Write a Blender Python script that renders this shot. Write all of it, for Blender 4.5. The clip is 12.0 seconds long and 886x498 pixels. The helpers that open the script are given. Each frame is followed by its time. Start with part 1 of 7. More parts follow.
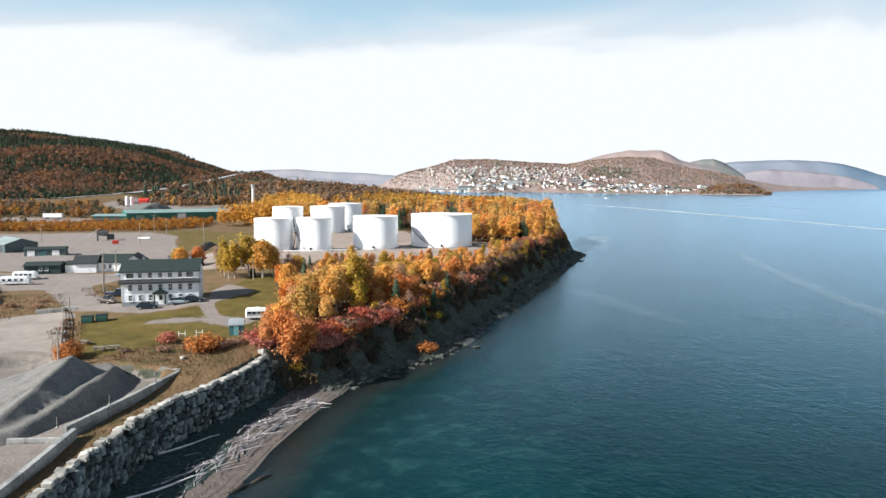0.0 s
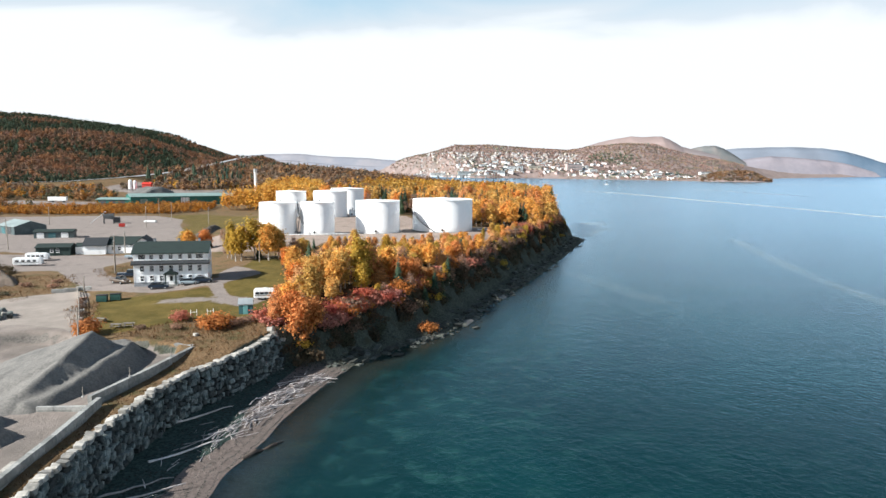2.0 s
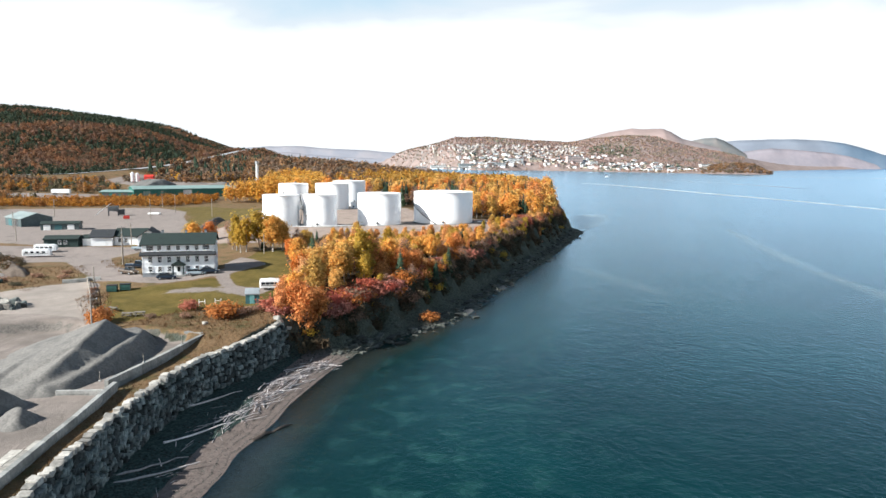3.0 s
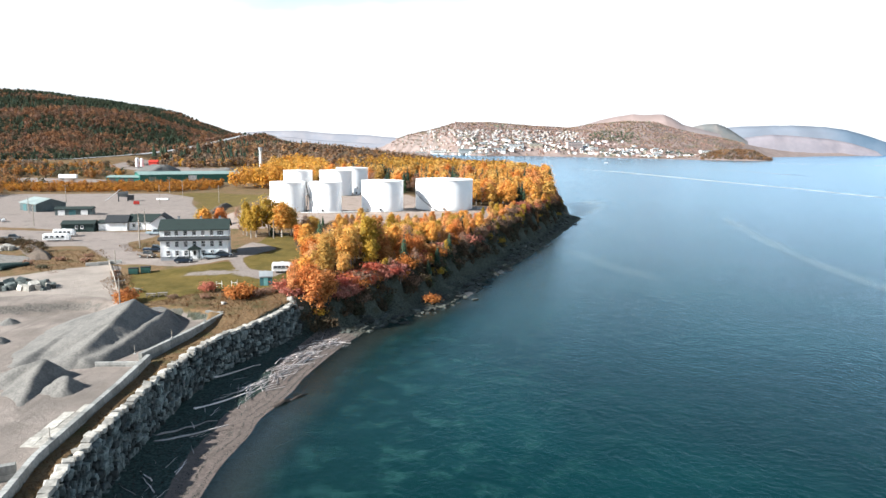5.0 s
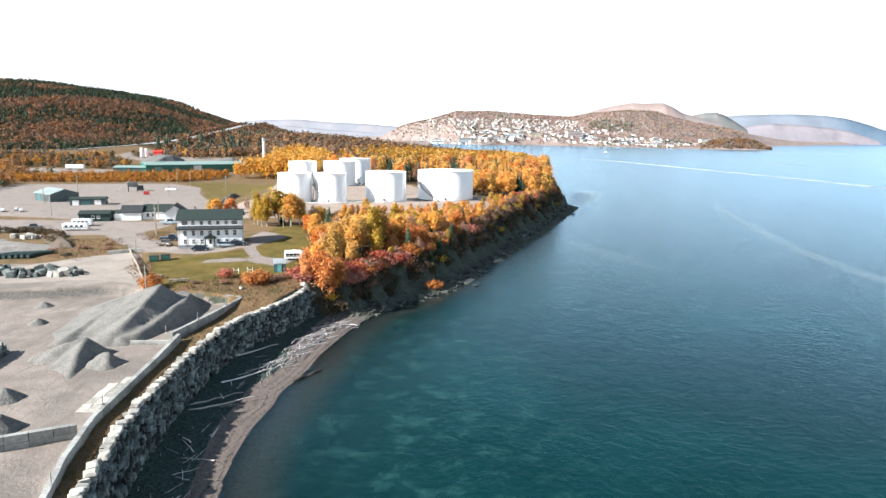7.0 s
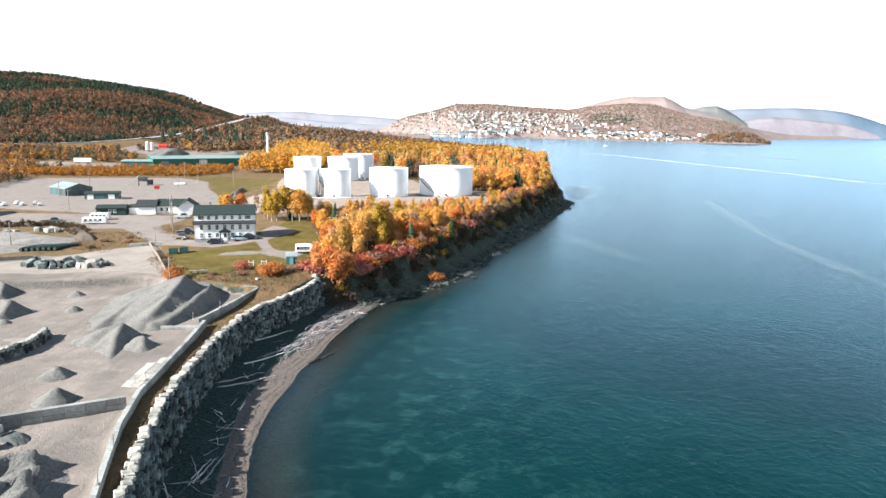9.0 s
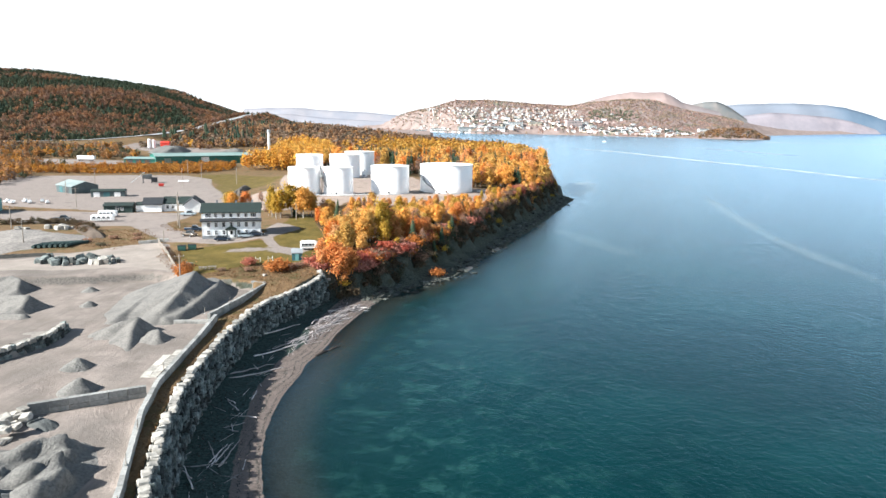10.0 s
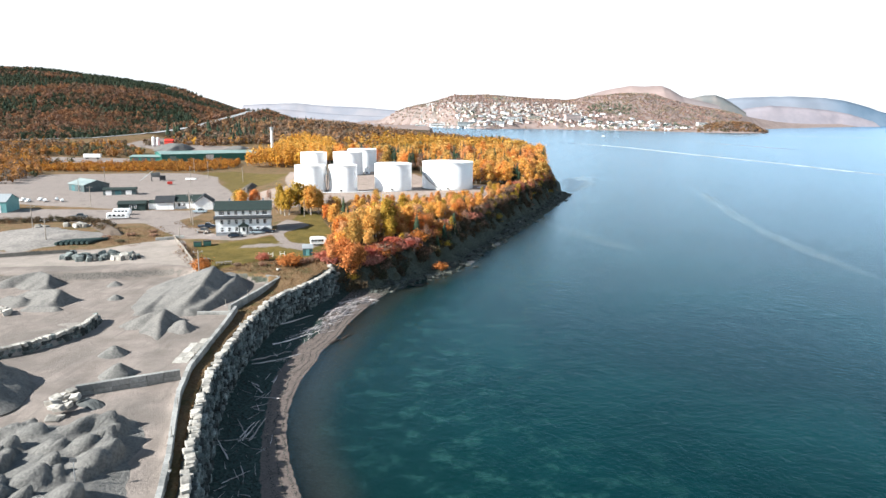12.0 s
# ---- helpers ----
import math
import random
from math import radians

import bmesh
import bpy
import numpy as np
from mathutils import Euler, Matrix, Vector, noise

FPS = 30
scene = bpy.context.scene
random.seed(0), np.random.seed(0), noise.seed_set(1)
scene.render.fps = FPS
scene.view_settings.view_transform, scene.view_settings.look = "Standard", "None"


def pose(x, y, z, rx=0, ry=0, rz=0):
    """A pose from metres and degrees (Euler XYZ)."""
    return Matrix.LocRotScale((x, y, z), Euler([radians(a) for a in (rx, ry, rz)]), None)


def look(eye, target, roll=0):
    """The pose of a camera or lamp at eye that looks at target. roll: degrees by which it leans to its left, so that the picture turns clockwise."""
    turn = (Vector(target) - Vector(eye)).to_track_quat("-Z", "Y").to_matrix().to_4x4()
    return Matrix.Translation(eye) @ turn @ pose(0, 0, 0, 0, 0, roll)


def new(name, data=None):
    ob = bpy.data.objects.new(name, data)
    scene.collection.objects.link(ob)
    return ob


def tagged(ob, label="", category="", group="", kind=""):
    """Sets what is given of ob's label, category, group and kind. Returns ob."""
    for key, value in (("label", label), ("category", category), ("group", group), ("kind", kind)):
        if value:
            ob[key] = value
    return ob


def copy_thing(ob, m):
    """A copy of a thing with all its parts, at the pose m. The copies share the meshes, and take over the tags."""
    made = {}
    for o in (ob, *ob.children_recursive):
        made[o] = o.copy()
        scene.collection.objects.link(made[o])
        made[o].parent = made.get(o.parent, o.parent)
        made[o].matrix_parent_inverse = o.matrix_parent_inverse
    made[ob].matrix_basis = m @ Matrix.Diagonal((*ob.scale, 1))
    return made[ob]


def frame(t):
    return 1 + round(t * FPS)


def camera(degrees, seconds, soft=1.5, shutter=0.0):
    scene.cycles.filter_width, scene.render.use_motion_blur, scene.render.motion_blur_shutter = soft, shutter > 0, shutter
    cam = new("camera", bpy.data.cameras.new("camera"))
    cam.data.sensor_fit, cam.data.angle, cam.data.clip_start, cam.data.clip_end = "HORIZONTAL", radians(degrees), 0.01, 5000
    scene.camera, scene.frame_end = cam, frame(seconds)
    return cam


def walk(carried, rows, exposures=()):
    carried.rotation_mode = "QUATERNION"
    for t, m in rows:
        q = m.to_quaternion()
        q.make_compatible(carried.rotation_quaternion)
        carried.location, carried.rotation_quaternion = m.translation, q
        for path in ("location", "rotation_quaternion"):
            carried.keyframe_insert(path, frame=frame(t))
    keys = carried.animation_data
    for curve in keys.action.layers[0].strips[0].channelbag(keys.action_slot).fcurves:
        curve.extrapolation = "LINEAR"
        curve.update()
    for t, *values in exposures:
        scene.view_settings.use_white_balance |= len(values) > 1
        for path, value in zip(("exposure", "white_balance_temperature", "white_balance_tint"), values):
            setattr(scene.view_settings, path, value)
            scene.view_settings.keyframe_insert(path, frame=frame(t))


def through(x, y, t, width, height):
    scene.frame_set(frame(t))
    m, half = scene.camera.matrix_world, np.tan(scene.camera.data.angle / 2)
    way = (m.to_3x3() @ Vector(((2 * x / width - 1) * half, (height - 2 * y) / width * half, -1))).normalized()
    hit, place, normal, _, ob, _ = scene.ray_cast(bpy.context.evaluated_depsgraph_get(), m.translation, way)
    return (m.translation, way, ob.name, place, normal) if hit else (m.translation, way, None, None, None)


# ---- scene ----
cam = camera(65.4, 12.0, soft=1.5)
PATH = [
    (0, (0.101, -0.019, 35.595), (0.095, 1.972, 35.403), 0.2),
    (0.5, (0.172, -1.059, 35.614), (0.165, 0.931, 35.412), 0.2),
    (1, (0.149, -2.237, 35.639), (0.141, -0.249, 35.427), 0.3),
    (1.5, (0.119, -3.627, 35.683), (0.111, -1.64, 35.458), 0.3),
    (2, (0.023, -5.283, 35.742), (0.016, -3.296, 35.508), 0.5),
    (2.5, (-0.049, -7.054, 35.843), (-0.057, -5.069, 35.596), 0.5),
    (3, (-0.09, -8.966, 35.971), (-0.098, -6.983, 35.715), 0.5),
    (3.5, (-0.128, -11.094, 36.145), (-0.136, -9.112, 35.879), 0.6),
    (5.5, (-0.508, -20.547, 37.744), (-0.515, -18.571, 37.437), 0.7),
    (6, (-0.65, -22.843, 38.035), (-0.657, -20.868, 37.721), 0.7),
    (6.5, (-0.839, -25.152, 38.352), (-0.845, -23.178, 38.03), 0.7),
    (7, (-1.003, -27.588, 38.717), (-1.009, -25.616, 38.387), 0.7),
    (9, (-1.287, -38.464, 40.95), (-1.292, -36.497, 40.599), 0.9),
    (9.5, (-1.407, -40.991, 41.45), (-1.412, -39.024, 41.092), 0.8),
    (10, (-1.597, -43.39, 41.98), (-1.601, -41.424, 41.617), 0.8),
    (10.5, (-1.823, -45.741, 42.5), (-1.827, -43.776, 42.132), 0.7),
    (11, (-2.053, -48.011, 42.98), (-2.057, -46.047, 42.608), 0.7),
    (11.5, (-2.277, -50.258, 43.4), (-2.28, -48.294, 43.022), 0.6),
    (12, (-2.465, -52.481, 43.7), (-2.468, -50.517, 43.322), 0.5),
]
walk(cam, [(t, look(eye, target, roll)) for t, eye, target, roll in PATH],
     exposures=[(0.0, 0.97, 6060, 6.0), (3.0, 1.1, 6060, 6.0), (6.0, 1.4, 6060, 6.0), (9.0, 1.5, 6060, 6.0), (12.0, 1.35, 6060, 6.0)])

# ---- light ----
SUN_AZ = math.atan2(-0.906, -0.423)
SUN_EL = radians(32.5)
world = bpy.data.worlds.new("sky")
scene.world = world
world.use_nodes = True
wn, wl = world.node_tree.nodes, world.node_tree.links
bg = wn["Background"]
sky = wn.new("ShaderNodeTexSky")
sky.sky_type = "NISHITA"
sky.sun_disc = False
sky.sun_elevation, sky.sun_rotation = SUN_EL, SUN_AZ
sky.air_density, sky.dust_density, sky.ozone_density = 1.0, 0.6, 2.5
# thin high cloud, thick towards the horizon and torn open overhead
wco = wn.new("ShaderNodeTexCoord")
sep = wn.new("ShaderNodeSeparateXYZ")
wl.new(wco.outputs["Generated"], sep.inputs[0])
stretch = wn.new("ShaderNodeMapping")
stretch.inputs["Scale"].default_value = (1.6, 1.6, 5.0)
stretch.inputs["Rotation"].default_value = (0.0, 0.12, 0.4)
wl.new(wco.outputs["Generated"], stretch.inputs["Vector"])
cloud = wn.new("ShaderNodeTexNoise")
cloud.inputs["Scale"].default_value = 1.5
cloud.inputs["Detail"].default_value = 5.0
cloud.inputs["Distortion"].default_value = 0.5
wl.new(stretch.outputs[0], cloud.inputs["Vector"])
low = wn.new("ShaderNodeMapRange")
low.inputs["From Min"].default_value, low.inputs["From Max"].default_value = 0.10, 0.26
low.inputs["To Min"].default_value, low.inputs["To Max"].default_value = 0.82, -0.34
wl.new(sep.outputs["Z"], low.inputs["Value"])
both = wn.new("ShaderNodeMath")
both.operation = "ADD"
wl.new(low.outputs[0], both.inputs[0])
wl.new(cloud.outputs["Fac"], both.inputs[1])
cover = wn.new("ShaderNodeMapRange")
cover.interpolation_type = "SMOOTHSTEP"
cover.inputs["From Min"].default_value, cover.inputs["From Max"].default_value = 0.22, 0.78
wl.new(both.outputs[0], cover.inputs["Value"])
mixs = wn.new("ShaderNodeMix")
mixs.data_type = "RGBA"
tint = wn.new("ShaderNodeMix")
tint.data_type = "RGBA"
tint.inputs["A"].default_value = (8.8, 11.8, 13.6, 1.0)
tint.inputs["B"].default_value = (14.8, 14.5, 14.4, 1.0)
wl.new(cover.outputs[0], tint.inputs["Factor"])
wl.new(tint.outputs["Result"], mixs.inputs["B"])
veil = wn.new("ShaderNodeMapRange")
veil.inputs["From Min"].default_value, veil.inputs["From Max"].default_value = 0.22, 0.5
veil.inputs["To Min"].default_value, veil.inputs["To Max"].default_value = 0.80, 0.13
wl.new(sep.outputs["Z"], veil.inputs["Value"])
most = wn.new("ShaderNodeMath")
most.operation = "MAXIMUM"
wl.new(veil.outputs[0], most.inputs[0])
wl.new(cover.outputs[0], most.inputs[1])
wl.new(most.outputs[0], mixs.inputs["Factor"])
wl.new(sky.outputs[0], mixs.inputs["A"])
wl.new(mixs.outputs["Result"], bg.inputs["Color"])
bg.inputs["Strength"].default_value = 0.035
sun = new("sun", bpy.data.lights.new("sun", "SUN"))
sun.data.energy, sun.data.angle, sun.data.color = 5.0, radians(0.53), (1.0, 0.93, 0.84)
sun.matrix_world = look((0, 0, 0), (-math.sin(SUN_AZ) * math.cos(SUN_EL), -math.cos(SUN_AZ) * math.cos(SUN_EL), -math.sin(SUN_EL)))

# ---- materials ----
def nodes_of(name):
    m = bpy.data.materials.new(name)
    m.use_nodes = True
    nt = m.node_tree
    return m, nt.nodes, nt.links, nt.nodes["Principled BSDF"]


def noise_at(n, l, scale, detail=4.0, rough=0.55, vec=None):
    t = n.new("ShaderNodeTexNoise")
    t.inputs["Scale"].default_value, t.inputs["Detail"].default_value, t.inputs["Roughness"].default_value = scale, detail, rough
    if vec is None:
        g = n.new("ShaderNodeNewGeometry")
        vec = g.outputs["Position"]
    l.new(vec, t.inputs["Vector"])
    return t.outputs["Fac"]


def ramp(n, l, fac, lo, hi, a=0.0, b=1.0):
    r = n.new("ShaderNodeMapRange")
    r.interpolation_type = "SMOOTHSTEP"
    for k, v in (("From Min", lo), ("From Max", hi), ("To Min", a), ("To Max", b)):
        r.inputs[k].default_value = v
    l.new(fac, r.inputs["Value"])
    return r.outputs[0]


def math_node(n, l, op, a, b):
    m = n.new("ShaderNodeMath")
    m.operation = op
    for k, v in ((0, a), (1, b)):
        if isinstance(v, (int, float)):
            m.inputs[k].default_value = v
        else:
            l.new(v, m.inputs[k])
    return m.outputs[0]


def mix(n, l, fac, a, b, mode="MIX"):
    m = n.new("ShaderNodeMix")
    m.data_type, m.blend_type = "RGBA", mode
    for k, v in (("Factor", fac), ("A", a), ("B", b)):
        s = m.inputs[k]
        if isinstance(v, (int, float)):
            s.default_value = v
        elif isinstance(v, tuple):
            s.default_value = (*v, 1.0)
        else:
            l.new(v, s)
    return m.outputs["Result"]


def bump(n, l, p, height, strength, dist):
    b = n.new("ShaderNodeBump")
    b.inputs["Strength"].default_value, b.inputs["Distance"].default_value = strength, dist
    l.new(height, b.inputs["Height"])
    l.new(b.outputs[0], p.inputs["Normal"])


def surf(name, c1, c2, scale, rough=0.8, relief=0.3, depth=0.05, stain=None, spread=0.0, metal=0.0):
    """A surface with fine grain between two colours, larger stains and, for repeats, a spread of brightness."""
    m, n, l, p = nodes_of(name)
    fine = noise_at(n, l, scale, 5.0, 0.65)
    wide = noise_at(n, l, scale * 0.11, 3.0)
    col = mix(n, l, ramp(n, l, fine, 0.32, 0.68), c1, c2)
    dark = stain or tuple(v * 0.72 for v in c1)
    col = mix(n, l, ramp(n, l, wide, 0.48, 0.72, 0.0, 0.6), col, dark)
    if spread:
        o = n.new("ShaderNodeObjectInfo")
        col = mix(n, l, 1.0, col, ramp(n, l, o.outputs["Random"], 0.0, 1.0, 1.0 - spread, 1.0 + spread), "MULTIPLY")
    l.new(col, p.inputs["Base Color"])
    p.inputs["Roughness"].default_value, p.inputs["Metallic"].default_value = rough, metal
    bump(n, l, p, fine, relief, depth)
    return m


def leaf(name, tones, spread=0.32, through=0.4):
    """Leaves: each tree has its own tone out of a row of tones, each cluster its own lightness."""
    m, n, l, p = nodes_of(name)
    o = n.new("ShaderNodeObjectInfo")
    r = n.new("ShaderNodeValToRGB")
    while len(r.color_ramp.elements) < len(tones):
        r.color_ramp.elements.new(0.5)
    for k, (e, c) in enumerate(zip(r.color_ramp.elements, tones)):
        e.position, e.color = k / (len(tones) - 1), (*c, 1.0)
    l.new(o.outputs["Random"], r.inputs["Fac"])
    g = n.new("ShaderNodeNewGeometry")
    col = mix(n, l, 1.0, r.outputs["Color"], ramp(n, l, g.outputs["Random Per Island"], 0.0, 1.0, 1.0 - spread, 1.0 + spread), "MULTIPLY")
    l.new(col, p.inputs["Base Color"])
    p.inputs["Roughness"].default_value = 0.75
    p.inputs["Specular IOR Level"].default_value = 0.2
    t = n.new("ShaderNodeBsdfTranslucent")
    l.new(col, t.inputs["Color"])
    s = n.new("ShaderNodeMixShader")
    s.inputs["Fac"].default_value = through
    out = n["Material Output"]
    l.new(p.outputs[0], s.inputs[1])
    l.new(t.outputs[0], s.inputs[2])
    l.new(s.outputs[0], out.inputs["Surface"])
    return m


def woods(name, tones, rough=0.85):
    """Far woods: every tree of the one mesh takes its tone by chance."""
    m, n, l, p = nodes_of(name)
    g = n.new("ShaderNodeNewGeometry")
    r = n.new("ShaderNodeValToRGB")
    r.color_ramp.interpolation = "LINEAR"
    while len(r.color_ramp.elements) < len(tones):
        r.color_ramp.elements.new(0.5)
    for k, (e, c) in enumerate(zip(r.color_ramp.elements, tones)):
        e.position, e.color = k / (len(tones) - 1), (*c, 1.0)
    l.new(g.outputs["Random Per Island"], r.inputs["Fac"])
    mott = noise_at(n, l, 0.9, 3.0)
    col = mix(n, l, 1.0, r.outputs["Color"], ramp(n, l, mott, 0.3, 0.7, 0.6, 1.25), "MULTIPLY")
    l.new(col, p.inputs["Base Color"])
    p.inputs["Roughness"].default_value = rough
    p.inputs["Specular IOR Level"].default_value = 0.1
    bump(n, l, p, mott, 0.8, 0.6)
    return m


WHITE_STEEL = surf("white_tank_paint", (0.90, 0.90, 0.90), (0.93, 0.93, 0.93), 1.5, 0.45, 0.05, 0.01, (0.72, 0.70, 0.68))
SIDING = surf("white_siding", (0.87, 0.89, 0.91), (0.92, 0.93, 0.94), 4.0, 0.6, 0.2, 0.02)
WHITE = surf("white_paint", (0.76, 0.76, 0.76), (0.84, 0.84, 0.84), 3.0, 0.5, 0.1, 0.01)
ROOF_DARK = surf("dark_green_shingles", (0.008, 0.019, 0.017), (0.015, 0.029, 0.026), 6.0, 0.85, 0.5, 0.03)
BAND_DARK = surf("black_shingles", (0.015, 0.018, 0.022), (0.03, 0.034, 0.04), 6.0, 0.8, 0.4, 0.02)
GLASS_DARK = surf("dark_window_glass", (0.015, 0.02, 0.025), (0.03, 0.035, 0.04), 2.0, 0.08, 0.0, 0.01)
CONCRETE = surf("weathered_concrete", (0.229, 0.231, 0.222), (0.34, 0.333, 0.318), 2.5, 0.85, 0.5, 0.04, (0.118, 0.122, 0.115), 0.2)
FOUND = surf("grey_foundation", (0.22, 0.24, 0.26), (0.3, 0.31, 0.33), 3.0, 0.9, 0.3, 0.02)
# one stone in two tones: dark for the wall's shaded face, pale for sunlit caps
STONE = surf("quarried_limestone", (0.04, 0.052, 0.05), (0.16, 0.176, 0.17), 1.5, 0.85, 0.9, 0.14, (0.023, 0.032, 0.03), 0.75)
STONE_PALE = surf("sunlit_pale_stone", (0.266, 0.248, 0.222), (0.444, 0.418, 0.377), 1.8, 0.85, 0.8, 0.1, (0.096, 0.092, 0.085), 0.3)
ROCK = surf("cliff_rock", (0.037, 0.043, 0.037), (0.093, 0.096, 0.081), 0.9, 0.9, 0.9, 0.3, (0.031, 0.034, 0.028), 0.5)
GRAVEL_PILE = surf("crushed_stone", (0.11, 0.108, 0.102), (0.2, 0.19, 0.178), 3.0, 0.95, 1.0, 0.2, (0.085, 0.083, 0.08))
SAND_PILE = surf("pale_sand", (0.2, 0.178, 0.159), (0.296, 0.263, 0.237), 2.5, 0.95, 0.9, 0.16, (0.155, 0.141, 0.127))
DRIFT = surf("bleached_driftwood", (0.40, 0.355, 0.345), (0.64, 0.585, 0.57), 3.0, 0.85, 0.5, 0.03, (0.27, 0.23, 0.22), 0.4)
BARK = surf("grey_bark", (0.13, 0.11, 0.09), (0.26, 0.23, 0.2), 5.0, 0.9, 0.6, 0.04)
PALE_BARK = surf("pale_birch_bark", (0.34, 0.31, 0.28), (0.52, 0.48, 0.44), 4.0, 0.85, 0.4, 0.02, (0.16, 0.14, 0.12))
DARKLOG = surf("waterlogged_wood", (0.05, 0.037, 0.03), (0.1, 0.075, 0.06), 3.0, 0.8, 0.6, 0.04)
POLEWOOD = surf("weathered_pole", (0.22, 0.19, 0.16), (0.34, 0.3, 0.26), 4.0, 0.9, 0.4, 0.02)
STEEL = surf("galvanised_steel", (0.38, 0.4, 0.42), (0.5, 0.52, 0.53), 3.0, 0.45, 0.1, 0.01, None, 0.0, 0.5)
DARK_STEEL = surf("dark_steel", (0.04, 0.045, 0.05), (0.08, 0.085, 0.09), 3.0, 0.6, 0.2, 0.02)
GREEN_METAL = surf("green_sheet_metal", (0.015, 0.126, 0.104), (0.022, 0.17, 0.141), 1.0, 0.5, 0.1, 0.02, (0.015, 0.089, 0.074))
GREEN_ROOF = surf("pale_green_roof", (0.178, 0.266, 0.244), (0.244, 0.326, 0.303), 0.8, 0.5, 0.1, 0.02)
TEAL = surf("teal_boards", (0.037, 0.118, 0.133), (0.059, 0.163, 0.178), 3.0, 0.7, 0.2, 0.02)
TEAL_PALE = surf("pale_teal_sheet", (0.118, 0.311, 0.326), (0.163, 0.37, 0.37), 2.0, 0.6, 0.1, 0.02)
SLATE_METAL = surf("slate_sheet", (0.055, 0.08, 0.086), (0.085, 0.115, 0.12), 1.5, 0.55, 0.2, 0.02)
GREY_ROOF = surf("pale_grey_roof", (0.266, 0.296, 0.318), (0.34, 0.363, 0.377), 1.2, 0.5, 0.1, 0.02)
SLATE_ROOF = surf("grey_green_sheet_roof", (0.22, 0.265, 0.262), (0.3, 0.345, 0.34), 1.2, 0.5, 0.1, 0.02)
DKGREEN = surf("dark_green_boards", (0.014, 0.035, 0.032), (0.025, 0.05, 0.045), 3.0, 0.7, 0.2, 0.02)
BIN_GREEN = surf("green_bin_paint", (0.012, 0.06, 0.05), (0.02, 0.08, 0.065), 3.0, 0.5, 0.1, 0.01)
RED = surf("red_paint", (0.5, 0.03, 0.02), (0.6, 0.05, 0.03), 2.0, 0.5, 0.1, 0.01)
BLACK = surf("black_rubber", (0.012, 0.012, 0.013), (0.025, 0.025, 0.025), 8.0, 0.8, 0.2, 0.01)
CAR_DARK = surf("dark_blue_car_paint", (0.015, 0.025, 0.04), (0.02, 0.03, 0.05), 1.0, 0.2, 0.0, 0.01)
CAR_PALE = surf("silver_blue_car_paint", (0.3, 0.36, 0.4), (0.34, 0.4, 0.44), 1.0, 0.25, 0.0, 0.01)
CAR_BROWN = surf("brown_truck_paint", (0.05, 0.035, 0.025), (0.08, 0.05, 0.03), 1.0, 0.4, 0.0, 0.01)
L_ORANGE = leaf("orange_leaves", [(0.595, 0.211, 0.048), (0.691, 0.317, 0.077), (0.691, 0.346, 0.144), (0.576, 0.25, 0.086), (0.634, 0.211, 0.048)])
L_YELLOW = leaf("golden_leaves", [(0.653, 0.365, 0.096), (0.749, 0.403, 0.096), (0.499, 0.317, 0.086), (0.768, 0.461, 0.154), (0.595, 0.384, 0.115)])
L_OLIVE = leaf("olive_gold_leaves", [(0.403, 0.269, 0.048), (0.518, 0.326, 0.048), (0.317, 0.23, 0.048)])
L_RED = leaf("rust_red_leaves", [(0.442, 0.106, 0.077), (0.499, 0.144, 0.077), (0.461, 0.202, 0.163), (0.48, 0.163, 0.096)])
L_RUST = leaf("rusty_orange_leaves", [(0.442, 0.154, 0.038), (0.499, 0.192, 0.048), (0.403, 0.163, 0.058)])
L_BROWN = leaf("bare_brown_twigs", [(0.288, 0.176, 0.12), (0.352, 0.208, 0.144), (0.24, 0.16, 0.112)])
# twigs darker than the bare brown ones, toned to deepen the cliff's shade
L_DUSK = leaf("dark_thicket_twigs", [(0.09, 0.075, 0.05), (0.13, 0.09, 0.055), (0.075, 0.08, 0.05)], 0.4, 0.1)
L_PEACH = leaf("peach_leaves", [(0.634, 0.365, 0.163), (0.672, 0.336, 0.125)])
NEEDLE = leaf("spruce_needles", [(0.025, 0.05, 0.03), (0.035, 0.06, 0.033), (0.045, 0.065, 0.03)], 0.3, 0.08)

# ---- plan of the land ----
def part(name, bm, material, parent, label=""):
    """One mesh object out of a bmesh, under a thing or a part (or free, with parent None)."""
    me = bpy.data.meshes.new(name)
    bm.to_mesh(me)
    bm.free()
    me.materials.append(material)
    ob = new(name, me)
    if parent is not None:
        ob.parent = parent
    if label:
        ob["label"] = label
    return ob


def raw(name, verts, faces, material, parent=None, smooth=False):
    me = bpy.data.meshes.new(name)
    me.from_pydata(verts, [], faces)
    me.materials.append(material)
    if smooth:
        me.polygons.foreach_set("use_smooth", [True] * len(me.polygons))
    ob = new(name, me)
    if parent is not None:
        ob.parent = parent
    return ob


def smooth01(v):
    v = np.clip(v, 0.0, 1.0)
    return v * v * (3 - 2 * v)


def line_dist(px, py, line, closed=False):
    """Distance of points from a line of corners."""
    best = np.full(np.shape(px), 1e9)
    ends = list(zip(line, line[1:])) + ([(line[-1], line[0])] if closed else [])
    for (ax, ay), (bx, by) in ends:
        dx, dy = bx - ax, by - ay
        k = np.clip(((px - ax) * dx + (py - ay) * dy) / (dx * dx + dy * dy), 0, 1)
        best = np.minimum(best, np.hypot(px - ax - k * dx, py - ay - k * dy))
    return best


def inside(px, py, poly):
    c = np.zeros(np.shape(px), bool)
    for (ax, ay), (bx, by) in zip(poly, poly[1:] + poly[:1]):
        if ay != by:
            c ^= ((ay > py) != (by > py)) & (px < (bx - ax) * (py - ay) / (by - ay) + ax)
    return c


